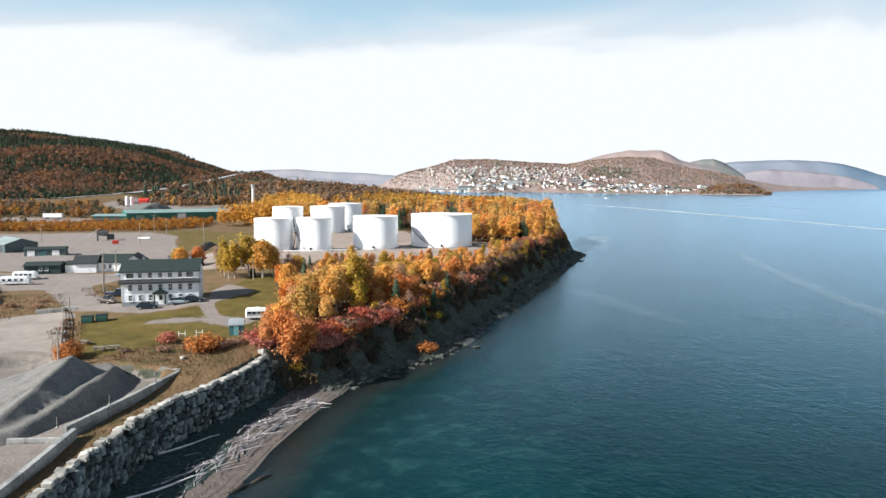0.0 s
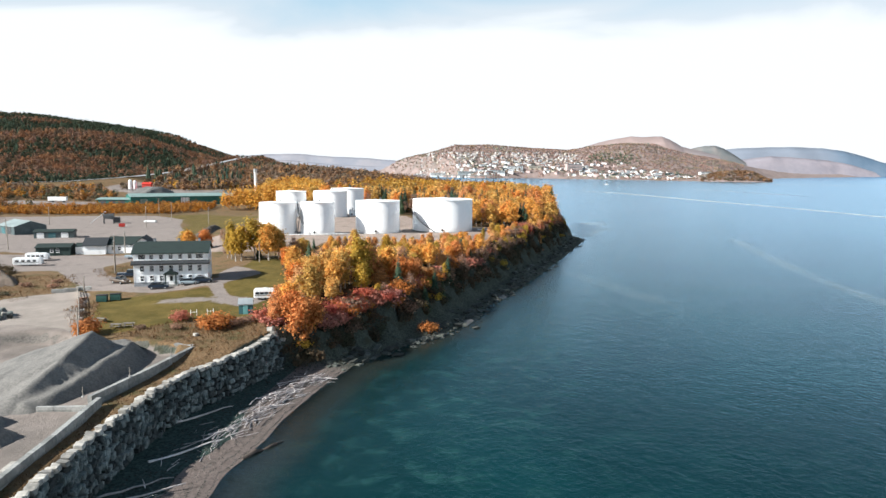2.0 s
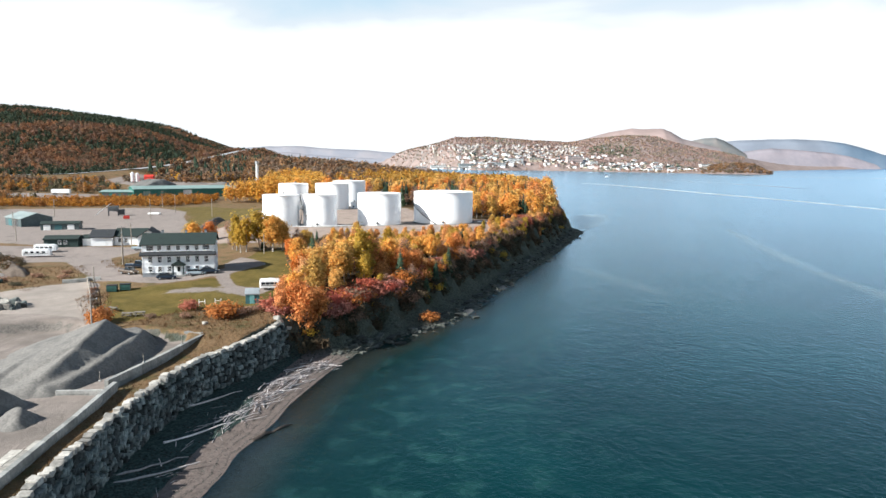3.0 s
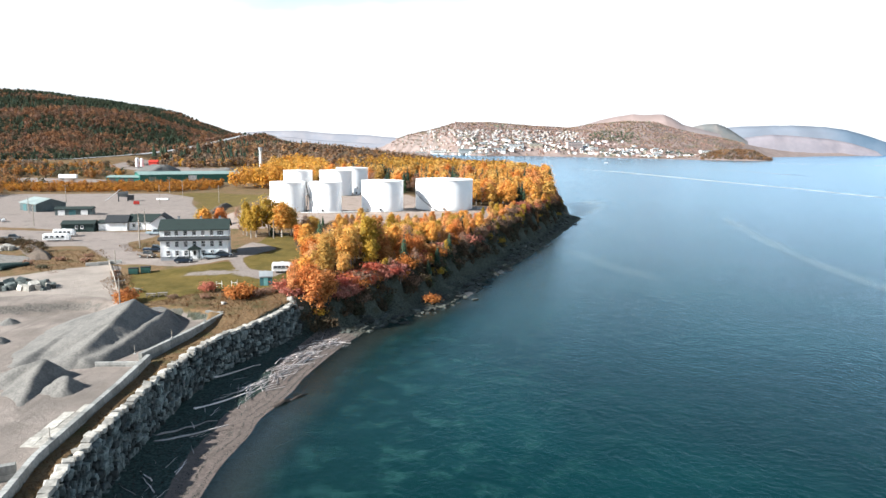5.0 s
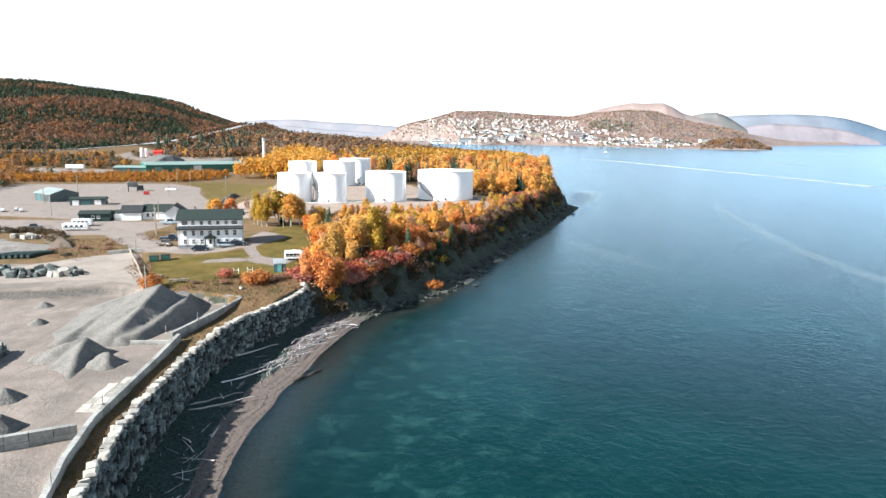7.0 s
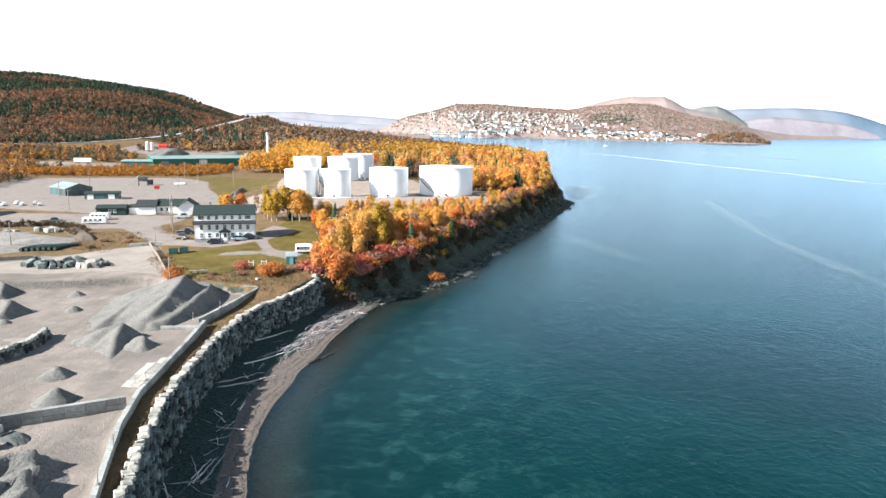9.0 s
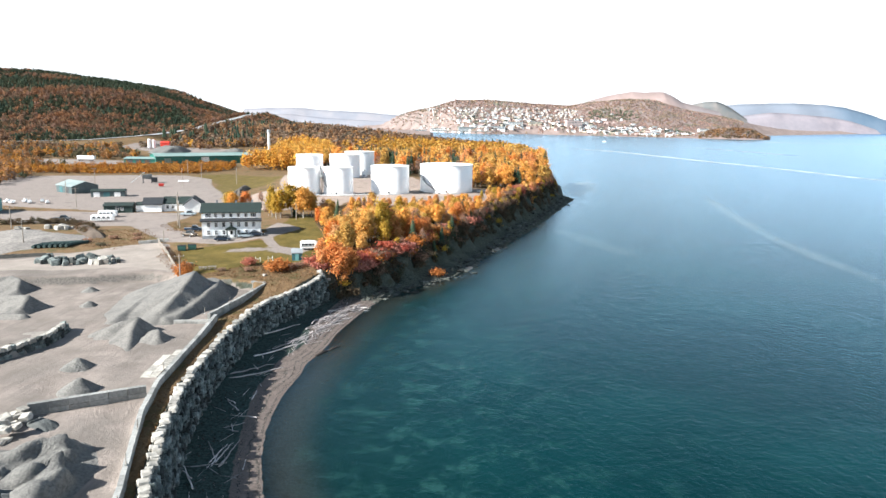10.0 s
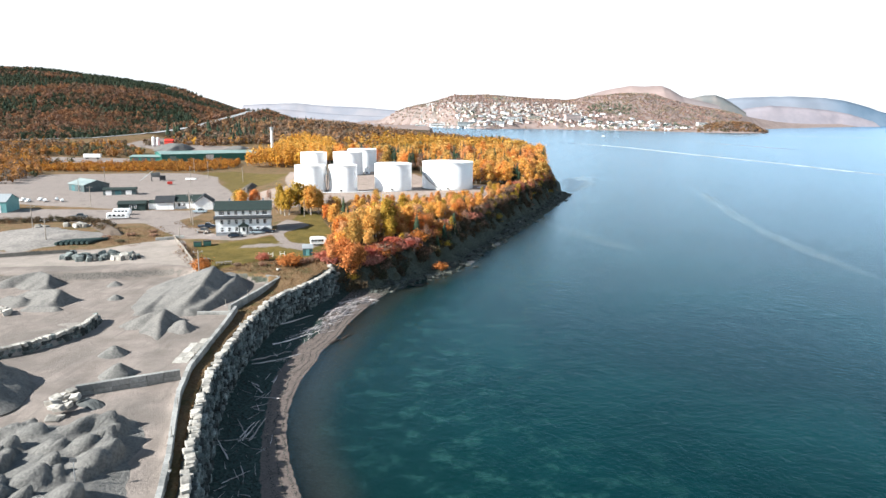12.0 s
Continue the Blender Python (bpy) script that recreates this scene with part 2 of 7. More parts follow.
def sdist(px, py, poly):
    """Distance from a polygon's edge, positive within it."""
    d = line_dist(px, py, poly, True)
    return np.where(inside(px, py, poly), d, -d)


# water's edge, from the south round the wooded point to the inlet
SHORE = [(-8, -160), (-10, -60), (-14, 0), (-18.9, 21), (-22, 29), (-24.3, 37), (-25.6, 44.2), (-26.2, 52), (-26.3, 57.3), (-25.8, 62), (-25.4, 66), (-25.6, 71), (-24.4, 76), (-23.4, 82), (-23.1, 86.4), (-22.6, 90.5), (-21.1, 98.4),
         (-19.3, 107), (-16.6, 115.7), (-6.2, 133.2), (1.5, 143.5), (9.5, 168), (18.3, 190), (31, 223), (48, 274), (67, 332), (71, 345), (68, 365), (76, 420), (84, 640), (60, 900), (0, 1250), (-30, 1700), (-45, 2300)]
NEAR_LAND = SHORE + [(-45, 2380), (-60, 2700), (-300, 2900), (-900, 3300), (-2500, 3600), (-6000, 3600), (-6000, -160)]
# far side: the town's shore, the cape, the coast beyond
TOWN_LAND = [(150, 2440), (320, 2600), (560, 2380), (760, 2230), (900, 2130), (1005, 2140), (1040, 2190), (1045, 2330), (1250, 2900), (1900, 3650), (2250, 4050), (2700, 4500), (3300, 5600), (-400, 5600), (-560, 4200), (-260, 3300), (0, 2700)]
# head of the stone wall, then the brow of the cliff
BROW = [(-12, -160), (-18, -40), (-24, -5), (-28.1, 10.9), (-30.6, 19), (-33.1, 28), (-35, 35.5), (-37, 46), (-38, 57), (-38.5, 68), (-38.4, 78), (-37.6, 87), (-35.6, 93.5), (-33.4, 99), (-30.8, 107), (-29.4, 112.5)]
CLIFF = [(-29.4, 112.5), (-25, 120), (-16, 138), (-8, 152), (0, 176), (9, 198), (21, 236), (38, 281), (55, 335), (60, 370), (66, 420), (74, 640), (50, 900), (-10, 1250), (-40, 1700), (-55, 2300)]
HIGH = BROW + CLIFF[1:] + [(-70, 2700), (-300, 2900), (-900, 3300), (-2500, 3600), (-6000, 3600), (-6000, -160)]
QUARRY = [(-43.5, 104), (-52, 106), (-58, 105), (-64, 108.5), (-70.3, 110), (-80.5, 106), (-92, 103), (-103, 100.5), (-120, 100), (-150, 104), (-190, 90), (-190, -60), (-24, -60), (-29.8, 9), (-33, 18), (-35.9, 27), (-38.6, 35.5), (-40.6, 45), (-41.6, 57), (-43, 68), (-43.9, 77), (-41.5, 96)]
SPOTS = [(-34.5, 25, 5.85), (-38, 42, 5.8), (-39.8, 60, 5.75), (-41, 75, 5.6), (-39, 90, 5.5), (-40, 112, 6.9), (-58, 108, 7.3), (-50, 118, 7.6), (-38, 124, 7.7), (-68, 128, 8.0), (-48, 140, 8.6), (-60, 142, 8.9), (-70, 143, 8.9), (-54, 149, 9.9), (-62, 155, 9.6), (-47, 158, 10.2),
         (-45, 165, 10.4), (-45, 185, 10.7), (-75, 160, 9.0), (-90, 165, 8.4), (-110, 182, 8.0), (-100, 200, 8.6), (-120, 200, 8.4), (-140, 240, 9.0), (-170, 265, 9.0), (-160, 190, 8.0), (-120, 140, 7.6), (-100, 150, 7.8), (-130, 125, 7.3),
         (-90, 112, 7.3), (-72, 116, 7.4), (-110, 120, 7.3), (-75, 132, 7.7), (-58, 225, 12.5), (-40, 222, 12.5), (-20, 235, 12.5), (5, 245, 12.5), (-60, 320, 12.5), (-30, 300, 12.5), (25, 260, 12.0), (-55, 207, 11.6), (-20, 212, 10.0), (-35, 190, 8.8), (-15, 185, 8.6), (0, 205, 9.0), (-66, 240, 12.5),
         (-90, 235, 9.8), (-120, 300, 9.3), (-110, 390, 9.5), (-200, 450, 9.0), (-160, 500, 9.3), (-250, 380, 8.5), (-25, 125, 7.4), (-15, 150, 8.0), (0, 185, 8.6), (20, 230, 10.0), (40, 285, 10.5), (58, 340, 10.0), (40, 400, 14.0), (0, 450, 14.0),
         (60, 500, 13.0), (0, 600, 13.0), (60, 650, 11.0), (-60, 400, 13.0), (-60, 600, 15.0), (0, 900, 8.0), (-100, 800, 18.0), (-250, 600, 14.0), (-400, 620, 16.0), (-150, 650, 15.0), (-60, 30, 5.3), (-100, 20, 5.3)]
HILL_X = [-3000, -1500, -706, -617, -527, -480, -435, -390, -345, -315, -200, -100, 0]
HILL_Z = [88, 100, 102, 98, 87, 77, 60, 42, 27, 19, 7, 2, 0]
TOWN_X = [-500, -330, -220, -90, 40, 170, 300, 430, 560, 690, 820, 950, 1080, 1210, 1340, 1500, 2500]
TOWN_Z = [10, 22, 62, 92, 135, 134, 128, 122, 112, 136, 150, 142, 110, 86, 58, 30, 24]


ROAD3 = [(-900, 540, 17), (-520, 556, 18), (-390, 575, 19), (-333, 600, 20.5), (-292, 640, 24.5), (-284, 720, 28.5), (-290, 820, 34.5), (-300, 950, 42), (-312, 1060, 48), (-335, 1200, 50)]


def embank(px, py, h):
    """Raises the land to the highway's bank."""
    for (ax, ay, az), (bx, by, bz) in zip(ROAD3, ROAD3[1:]):
        dx, dy = bx - ax, by - ay
        k = np.clip(((px - ax) * dx + (py - ay) * dy) / (dx * dx + dy * dy), 0, 1)
        d = np.hypot(px - ax - k * dx, py - ay - k * dy)
        h = np.maximum(h, az + (bz - az) * k - 0.35 * np.maximum(d - 9, 0))
    return h


def height(px, py):
    """Height of the land's surface (below 0: the bed under the water)."""
    px, py = np.asarray(px, float), np.asarray(py, float)
    num, den = np.zeros(px.shape), np.zeros(px.shape)
    for sx, sy, sz in SPOTS:
        w = 1.0 / ((px - sx) ** 2 + (py - sy) ** 2 + 30.0) ** 2
        num += w * sz
        den += w
    h = num / den
    q = sdist(px, py, QUARRY)
    h = h + (5.2 - h) * smooth01((q + 0.5) / 1.3)
    hill = np.interp(px, HILL_X, HILL_Z) * smooth01((py - 620) / 480) * (1 - 0.75 * smooth01((py - 1150) / 900))
    knoll = 11 * np.exp(-((px + 215) / 120) ** 2 - ((py - 860) / 130) ** 2)
    h = h * (1 - smooth01((py - 700) / 500) * 0.5) + hill + knoll
    wob = np.sin(px * 0.31 + py * 0.12) * np.sin(py * 0.27 - px * 0.1) + 0.6 * np.sin(px * 0.83 + 1.7) * np.sin(py * 0.71)
    h = h + 0.10 * wob
    big = np.sin(px * 0.017 + 1.0) * np.sin(py * 0.013) + 0.5 * np.sin(px * 0.041) * np.sin(py * 0.037 + 2)
    h = h + 2.0 * big * smooth01((py - 650) / 200)
    h = embank(px, py, h)
    shore = sdist(px, py, NEAR_LAND)
    top = sdist(px, py, HIGH)
    reach = np.clip(shore / np.maximum(shore - top, 2.0), 0, 1)
    beach = np.where(shore > 0, 1.15 * reach ** 0.8 + 0.08 * wob * reach, np.maximum(shore * 0.09, -7.0) - 0.02)
    # rough ledges at the cliff's foot
    rough = smooth01((py - 112) / 10) * smooth01(shore / 3)
    beach = beach + rough * (0.35 + 0.5 * np.sin(px * 0.9 + py * 0.4) * np.sin(py * 0.77 - px * 0.35))
    rise = 1.1 + 6.3 * smooth01((py - 112) / 8)
    back = 0.95 - 0.55 * smooth01((py - 112) / 8)
    gully = 1.3 * np.sin(px * 0.55 + py * 0.38) + 0.8 * np.sin(py * 1.1 - px * 0.4)
    t2 = top + gully * rough * 0.8
    lift = smooth01((t2 - back + rise) / rise)
    near = beach + (h - beach) * lift
    # far side of the water
    ts = sdist(px, py, TOWN_LAND)
    th = np.interp(px * 3200 / np.maximum(py, 1500), TOWN_X, TOWN_Z) * smooth01((py - 2350) / 900)
    cape = 22 * np.exp(-((px - 930) / 130) ** 2 - ((py - 2230) / 90) ** 2)
    th = th * (1 - 0.6 * smooth01((py - 3400) / 700)) + cape + 3.5 + 3 * big
    far = np.where(ts > 0, th * smooth01(ts / 60) + 0.4, np.maximum(ts * 0.09, -7.0))
    return np.where(py > 1900, np.maximum(near, far), near)


def steps(lo, hi, fine, a, b, grow):
    """Grid lines: even between a and b, wider and wider outwards to lo and hi."""
    mid = list(np.arange(a, b + fine * 0.5, fine))
    s, v, right = fine, mid[-1], []
    while v < hi:
        s *= grow
        v += s
        right.append(min(v, hi))
    s, v, left = fine, mid[0], []
    while v > lo:
        s *= grow
        v -= s
        left.append(max(v, lo))
    return np.array(left[::-1] + mid + right)


gx = np.unique(np.concatenate([steps(-4300, 4300, 2.0, -170, 90, 1.045), np.arange(-62, -2, 0.7)]))
gy = np.unique(np.concatenate([steps(-400, 4930, 1.7, -10, 345, 1.035), np.arange(98, 113, 0.55)]))
GX, GY = np.meshgrid(gx, gy)
GZ = height(GX.ravel(), GY.ravel())
nx, ny = len(gx), len(gy)
verts = np.column_stack([GX.ravel(), GY.ravel(), GZ])
ii = (np.arange(ny - 1)[:, None] * nx + np.arange(nx - 1)[None, :]).ravel()
faces = np.column_stack([ii, ii + 1, ii + nx + 1, ii + nx])
me = bpy.data.meshes.new("ground")
me.vertices.add(len(verts))
me.vertices.foreach_set("co", verts.ravel())
me.loops.add(faces.size)
me.loops.foreach_set("vertex_index", faces.ravel())
me.polygons.add(len(faces))
me.polygons.foreach_set("loop_start", np.arange(0, faces.size, 4))
me.polygons.foreach_set("use_smooth", np.ones(len(faces), bool))
me.update()
me.validate()


def gz(x, y):
    """Height of the ground sheet at one place, between its grid lines."""
    i = min(max(int(np.searchsorted(gx, x)) - 1, 0), nx - 2)
    j = min(max(int(np.searchsorted(gy, y)) - 1, 0), ny - 2)
    u, v = (x - gx[i]) / (gx[i + 1] - gx[i]), (y - gy[j]) / (gy[j + 1] - gy[j])
    k = j * nx + i
    return float((GZ[k] * (1 - u) + GZ[k + 1] * u) * (1 - v) + (GZ[k + nx] * (1 - u) + GZ[k + nx + 1] * u) * v)


def soft(poly, width=1.5):
    return np.clip(sdist(GX.ravel(), GY.ravel(), poly) / (2 * width) + 0.5, 0, 1)


def ribbon(line, half, width=1.2):
    return np.clip((half - line_dist(GX.ravel(), GY.ravel(), line)) / (2 * width) + 0.5, 0, 1)


LAWN = [(-71, 134), (-66, 122), (-59, 108.5), (-54, 111), (-47, 118), (-37, 122.5), (-34, 132), (-36, 150), (-41, 166), (-46, 186), (-52, 184), (-52, 166), (-44, 158), (-50, 146), (-60, 137.5)]
APRON = [(-56, 103), (-63, 99), (-74, 98.5), (-106, 101), (-160, 103), (-160, 130), (-120, 127), (-92, 131), (-81, 143), (-76, 140), (-66, 116)]
LANE = [(-60, 106.5), (-66, 111.5), (-74.7, 114.5), (-90, 111), (-108.8, 108.6), (-160, 106), (-160, 124), (-114, 118), (-99, 127), (-87.5, 137.6), (-81, 143), (-77, 140), (-66, 118)]
DRIVE = [(-118, 172), (-101, 172), (-92, 160), (-78, 142), (-62, 138.5), (-50, 147), (-44, 159), (-54, 171), (-55, 160), (-52, 152), (-70, 148), (-74, 152), (-80, 164), (-88, 178), (-90, 200), (-128, 202), (-160, 205), (-200, 215), (-200, 180), (-150, 178)]
YARD = [(-128, 205), (-92, 208), (-80, 214), (-92, 240), (-118, 300), (-128, 330), (-150, 350), (-230, 350), (-260, 300), (-220, 230)]
PAD = [(-84, 196), (-60, 194), (-44, 199), (-38, 213), (-5, 226), (12, 232), (30, 252), (38, 268), (28, 285), (14, 274), (-8, 285), (-20, 330), (-44, 362), (-92, 350), (-84, 300), (-74, 262), (-90, 232)]
PATCH = [(-60, 128), (-48, 131), (-40, 128), (-37, 134), (-40, 138), (-52, 137), (-58, 133)]
WOODS_NEAR = CLIFF[:10] + [(38, 300), (30, 270), (8, 231), (-10, 222), (-38, 211), (-44, 198), (-44, 176), (-38, 158), (-35, 145), (-33, 126), (-31, 115)]
WORKS = [(-305, 442), (-232, 436), (-222, 460), (-245, 484), (-305, 482)]
WORKS_B = [(-300, 596), (-240, 535), (-185, 560), (-180, 592), (-280, 628)]
VERGE = [(-79, 157), (-73, 166), (-75, 182), (-88, 188), (-92, 178), (-84, 164)]
px_, py_ = GX.ravel(), GY.ravel()
sand = np.maximum.reduce([soft(QUARRY, 1.2), soft(LANE, 1.6), soft(APRON, 1.6)])
yard = np.maximum.reduce([soft(DRIVE, 1.6), soft(YARD, 4), ribbon([(-51, 146), (-47, 138), (-41, 132), (-38, 137)], 2.0) * 0.7, soft(PATCH, 2.5) * 0.65, soft(WORKS, 6), soft(WORKS_B, 6)]) * (1 - soft(VERGE, 1.5))
lawn = soft(LAWN, 1.2) * (1 - ribbon([(-51, 146), (-47, 138), (-41, 132), (-38, 137)], 1.5))
lawn = np.maximum(lawn, soft([(-112, 240), (-96, 236), (-86, 262), (-84, 330), (-130, 372), (-150, 352), (-118, 300)], 5) * 0.55)
pad = soft(PAD, 3)
wood = np.maximum(soft(WOODS_NEAR, 2), soft([(38, 300), (56, 345), (70, 640), (-160, 640), (-92, 400), (-44, 364), (-14, 330), (-6, 290), (14, 276)], 6))
wood = np.maximum(wood, smooth01((py_ - 600) / 60) * (py_ < 1900))
shore_d = sdist(px_, py_, NEAR_LAND)
strand = np.clip(1.2 - sdist(px_, py_, HIGH) / 1.5, 0, 1) * (py_ < 1500)
sand_w = 3.2 + 0.9 * np.sin(py_ * 0.11 + 0.4) + 3.4 * smooth01((py_ - 80) / 16)
ridge = np.where(shore_d < sand_w, 1.0, np.exp(-((shore_d - sand_w) / 0.9) ** 2)) * (py_ < 118)
for key, cols in (("cover_a", (sand, yard, lawn)), ("cover_b", (pad, wood, strand)), ("cover_c", (ridge, smooth01((py_ - 1800) / 100), soft(LANE, 1.6)))):
    at = me.color_attributes.new(key, "FLOAT_COLOR", "POINT")
    at.data.foreach_set("color", np.column_stack([*cols, np.ones(len(px_))]).astype(np.float32).ravel())

GROUND_MAT, n, l, p = nodes_of("ground_cover")


def cover_of(key):
    a = n.new("ShaderNodeVertexColor")
    a.layer_name = key
    s = n.new("ShaderNodeSeparateColor")
    l.new(a.outputs["Color"], s.inputs[0])
    return s.outputs


ca, cb, cc = cover_of("cover_a"), cover_of("cover_b"), cover_of("cover_c")
frayed = noise_at(n, l, 0.55, 5.0, 0.7)
grain = noise_at(n, l, 2.6, 6.0, 0.7)
broad = noise_at(n, l, 0.06, 4.0)
mid = noise_at(n, l, 0.22, 5.0, 0.65)


def edge(value, push=0.5):
    v = math_node(n, l, "ADD", value, math_node(n, l, "MULTIPLY", math_node(n, l, "SUBTRACT", frayed, 0.5), push))
    return ramp(n, l, v, 0.42, 0.58)


col = mix(n, l, ramp(n, l, grain, 0.3, 0.7), (0.104, 0.067, 0.036), (0.215, 0.137, 0.074))
col = mix(n, l, ramp(n, l, mid, 0.45, 0.7), col, (0.085, 0.075, 0.032))
# land across the bay: haze put into its paler, pinker tones
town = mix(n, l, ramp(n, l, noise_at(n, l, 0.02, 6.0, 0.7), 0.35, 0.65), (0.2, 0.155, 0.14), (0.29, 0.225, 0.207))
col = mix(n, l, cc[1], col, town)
floor_c = mix(n, l, ramp(n, l, grain, 0.3, 0.7), (0.035, 0.026, 0.014), (0.085, 0.055, 0.025))
col = mix(n, l, edge(cb[1]), col, floor_c)
lawn_c = mix(n, l, ramp(n, l, mid, 0.35, 0.65), (0.085, 0.067, 0.016), (0.144, 0.104, 0.03))
lawn_c = mix(n, l, ramp(n, l, grain, 0.4, 0.8, 0.0, 0.5), lawn_c, (0.063, 0.056, 0.015))
col = mix(n, l, edge(ca[2], 0.4), col, lawn_c)
yard_c = mix(n, l, ramp(n, l, grain, 0.3, 0.7), (0.195, 0.164, 0.149), (0.285, 0.243, 0.222))
yard_c = mix(n, l, ramp(n, l, mid, 0.5, 0.75, 0.0, 0.6), yard_c, (0.104, 0.089, 0.078))
col = mix(n, l, edge(ca[1]), col, yard_c)
pad_c = mix(n, l, ramp(n, l, grain, 0.3, 0.7), (0.252, 0.196, 0.167), (0.34, 0.277, 0.24))
pad_c = mix(n, l, ramp(n, l, mid, 0.5, 0.7, 0.0, 0.6), pad_c, (0.163, 0.122, 0.092))
col = mix(n, l, edge(cb[0]), col, pad_c)
sand_c = mix(n, l, ramp(n, l, mid, 0.3, 0.7), (0.2, 0.169, 0.15), (0.289, 0.246, 0.221))
sand_c = mix(n, l, ramp(n, l, broad, 0.45, 0.7, 0.0, 0.7), sand_c, (0.137, 0.121, 0.109))
sand_c = mix(n, l, ramp(n, l, grain, 0.45, 0.8, 0.0, 0.35), sand_c, (0.133, 0.116, 0.104))
trk = n.new("ShaderNodeMapping")
trk.inputs["Rotation"].default_value = (0, 0, 0.55)
trk.inputs["Scale"].default_value = (0.9, 0.09, 1.0)
gt = n.new("ShaderNodeNewGeometry")
l.new(gt.outputs["Position"], trk.inputs["Vector"])
ruts = noise_at(n, l, 0.9, 5.0, 0.6, trk.outputs[0])
sand_c = mix(n, l, ramp(n, l, ruts, 0.52, 0.68, 0.0, 0.45), sand_c, (0.148, 0.129, 0.115))
lane_c = mix(n, l, ramp(n, l, mid, 0.3, 0.7), (0.255, 0.22, 0.195), (0.325, 0.282, 0.25))
sand_c = mix(n, l, edge(cc[2], 0.5), sand_c, lane_c)
col = mix(n, l, edge(ca[0], 0.35), col, sand_c)
# upper beach's wet shingle, the sea wall's shadow put into its dark teal
wet = mix(n, l, ramp(n, l, grain, 0.35, 0.65), (0.018, 0.032, 0.028), (0.062, 0.09, 0.08))
sandy = mix(n, l, ramp(n, l, grain, 0.3, 0.7), (0.12, 0.096, 0.086), (0.188, 0.152, 0.138))
sandy = mix(n, l, ramp(n, l, frayed, 0.52, 0.68, 0.0, 0.6), sandy, (0.085, 0.07, 0.06))
wet = mix(n, l, edge(cc[0], 0.8), wet, sandy)
gp = n.new("ShaderNodeNewGeometry")
spy = n.new("ShaderNodeSeparateXYZ")
l.new(gp.outputs["Position"], spy.inputs[0])
ledge = mix(n, l, ramp(n, l, grain, 0.35, 0.65), (0.03, 0.038, 0.03), (0.11, 0.115, 0.09))
wet = mix(n, l, ramp(n, l, spy.outputs["Y"], 111.0, 118.0), wet, ledge)
col = mix(n, l, edge(cb[2], 0.3), col, wet)
# bare rock where the land is steep
gn = n.new("ShaderNodeNewGeometry")
sn = n.new("ShaderNodeSeparateXYZ")
l.new(gn.outputs["Normal"], sn.inputs[0])
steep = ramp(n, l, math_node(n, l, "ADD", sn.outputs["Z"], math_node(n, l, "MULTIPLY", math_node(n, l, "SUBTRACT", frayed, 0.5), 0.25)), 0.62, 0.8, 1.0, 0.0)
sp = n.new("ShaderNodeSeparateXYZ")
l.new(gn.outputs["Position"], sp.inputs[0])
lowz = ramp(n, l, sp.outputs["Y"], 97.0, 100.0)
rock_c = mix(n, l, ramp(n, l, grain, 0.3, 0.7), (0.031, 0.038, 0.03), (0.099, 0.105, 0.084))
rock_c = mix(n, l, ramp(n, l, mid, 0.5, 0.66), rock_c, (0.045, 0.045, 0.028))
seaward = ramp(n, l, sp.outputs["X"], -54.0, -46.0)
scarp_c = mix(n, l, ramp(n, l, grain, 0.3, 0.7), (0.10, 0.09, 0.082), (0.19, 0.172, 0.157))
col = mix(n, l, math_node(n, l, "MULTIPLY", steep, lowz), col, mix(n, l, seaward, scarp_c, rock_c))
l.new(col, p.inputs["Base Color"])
p.inputs["Roughness"].default_value = 0.95
p.inputs["Specular IOR Level"].default_value = 0.15
bump(n, l, p, math_node(n, l, "ADD", grain, math_node(n, l, "MULTIPLY", mid, 1.5)), 0.6, 0.25)
me.materials.append(GROUND_MAT)
tagged(new("ground", me), "gravel, dry grass, woods floor and beach shore", "ground", kind="structure")

# the water: one sheet to the horizon
WATER_MAT, n, l, p = nodes_of("sea_water")
g = n.new("ShaderNodeNewGeometry")
mp = n.new("ShaderNodeMapping")
mp.inputs["Rotation"].default_value = (0, 0, 0.5)
mp.inputs["Scale"].default_value = (1.0, 0.7, 1.0)
l.new(g.outputs["Position"], mp.inputs["Vector"])
w1 = noise_at(n, l, 1.3, 4.0, 0.6, mp.outputs[0])
w2 = noise_at(n, l, 0.4, 4.0, 0.55, mp.outputs[0])
blot = noise_at(n, l, 0.02, 4.0, 0.55)
weed = noise_at(n, l, 0.22, 6.0, 0.7)
shoal = n.new("ShaderNodeVertexColor")
shoal.layer_name = "depth"
shallow = ramp(n, l, shoal.outputs["Color"], 1.5, 5.0, 1.0, 0.2)
deep = mix(n, l, ramp(n, l, blot, 0.38, 0.66), (0.0011, 0.017, 0.0185), (0.0024, 0.029, 0.031))
deep = mix(n, l, ramp(n, l, shoal.outputs["Color"], 0.6, 3.4, 0.75, 0.0), deep, (0.004, 0.027, 0.026))
deep = mix(n, l, math_node(n, l, "MULTIPLY", ramp(n, l, weed, 0.48, 0.68), shallow), deep, (0.016, 0.058, 0.054))
deep = mix(n, l, ramp(n, l, shoal.outputs["Color"], 0.0, 0.8, 0.9, 0.0), deep, (0.085, 0.085, 0.07))
body = n.new("ShaderNodeBsdfDiffuse")
l.new(deep, body.inputs["Color"])
clear = n.new("ShaderNodeBsdfTransparent")
clear.inputs["Color"].default_value = (0.55, 0.86, 0.86, 1)
under = n.new("ShaderNodeMixShader")
depth_at = n.new("ShaderNodeVertexColor")
depth_at.layer_name = "depth"
l.new(math_node(n, l, "MAXIMUM", math_node(n, l, "POWER", 0.32, depth_at.outputs["Color"]), 0.06), under.inputs["Fac"])
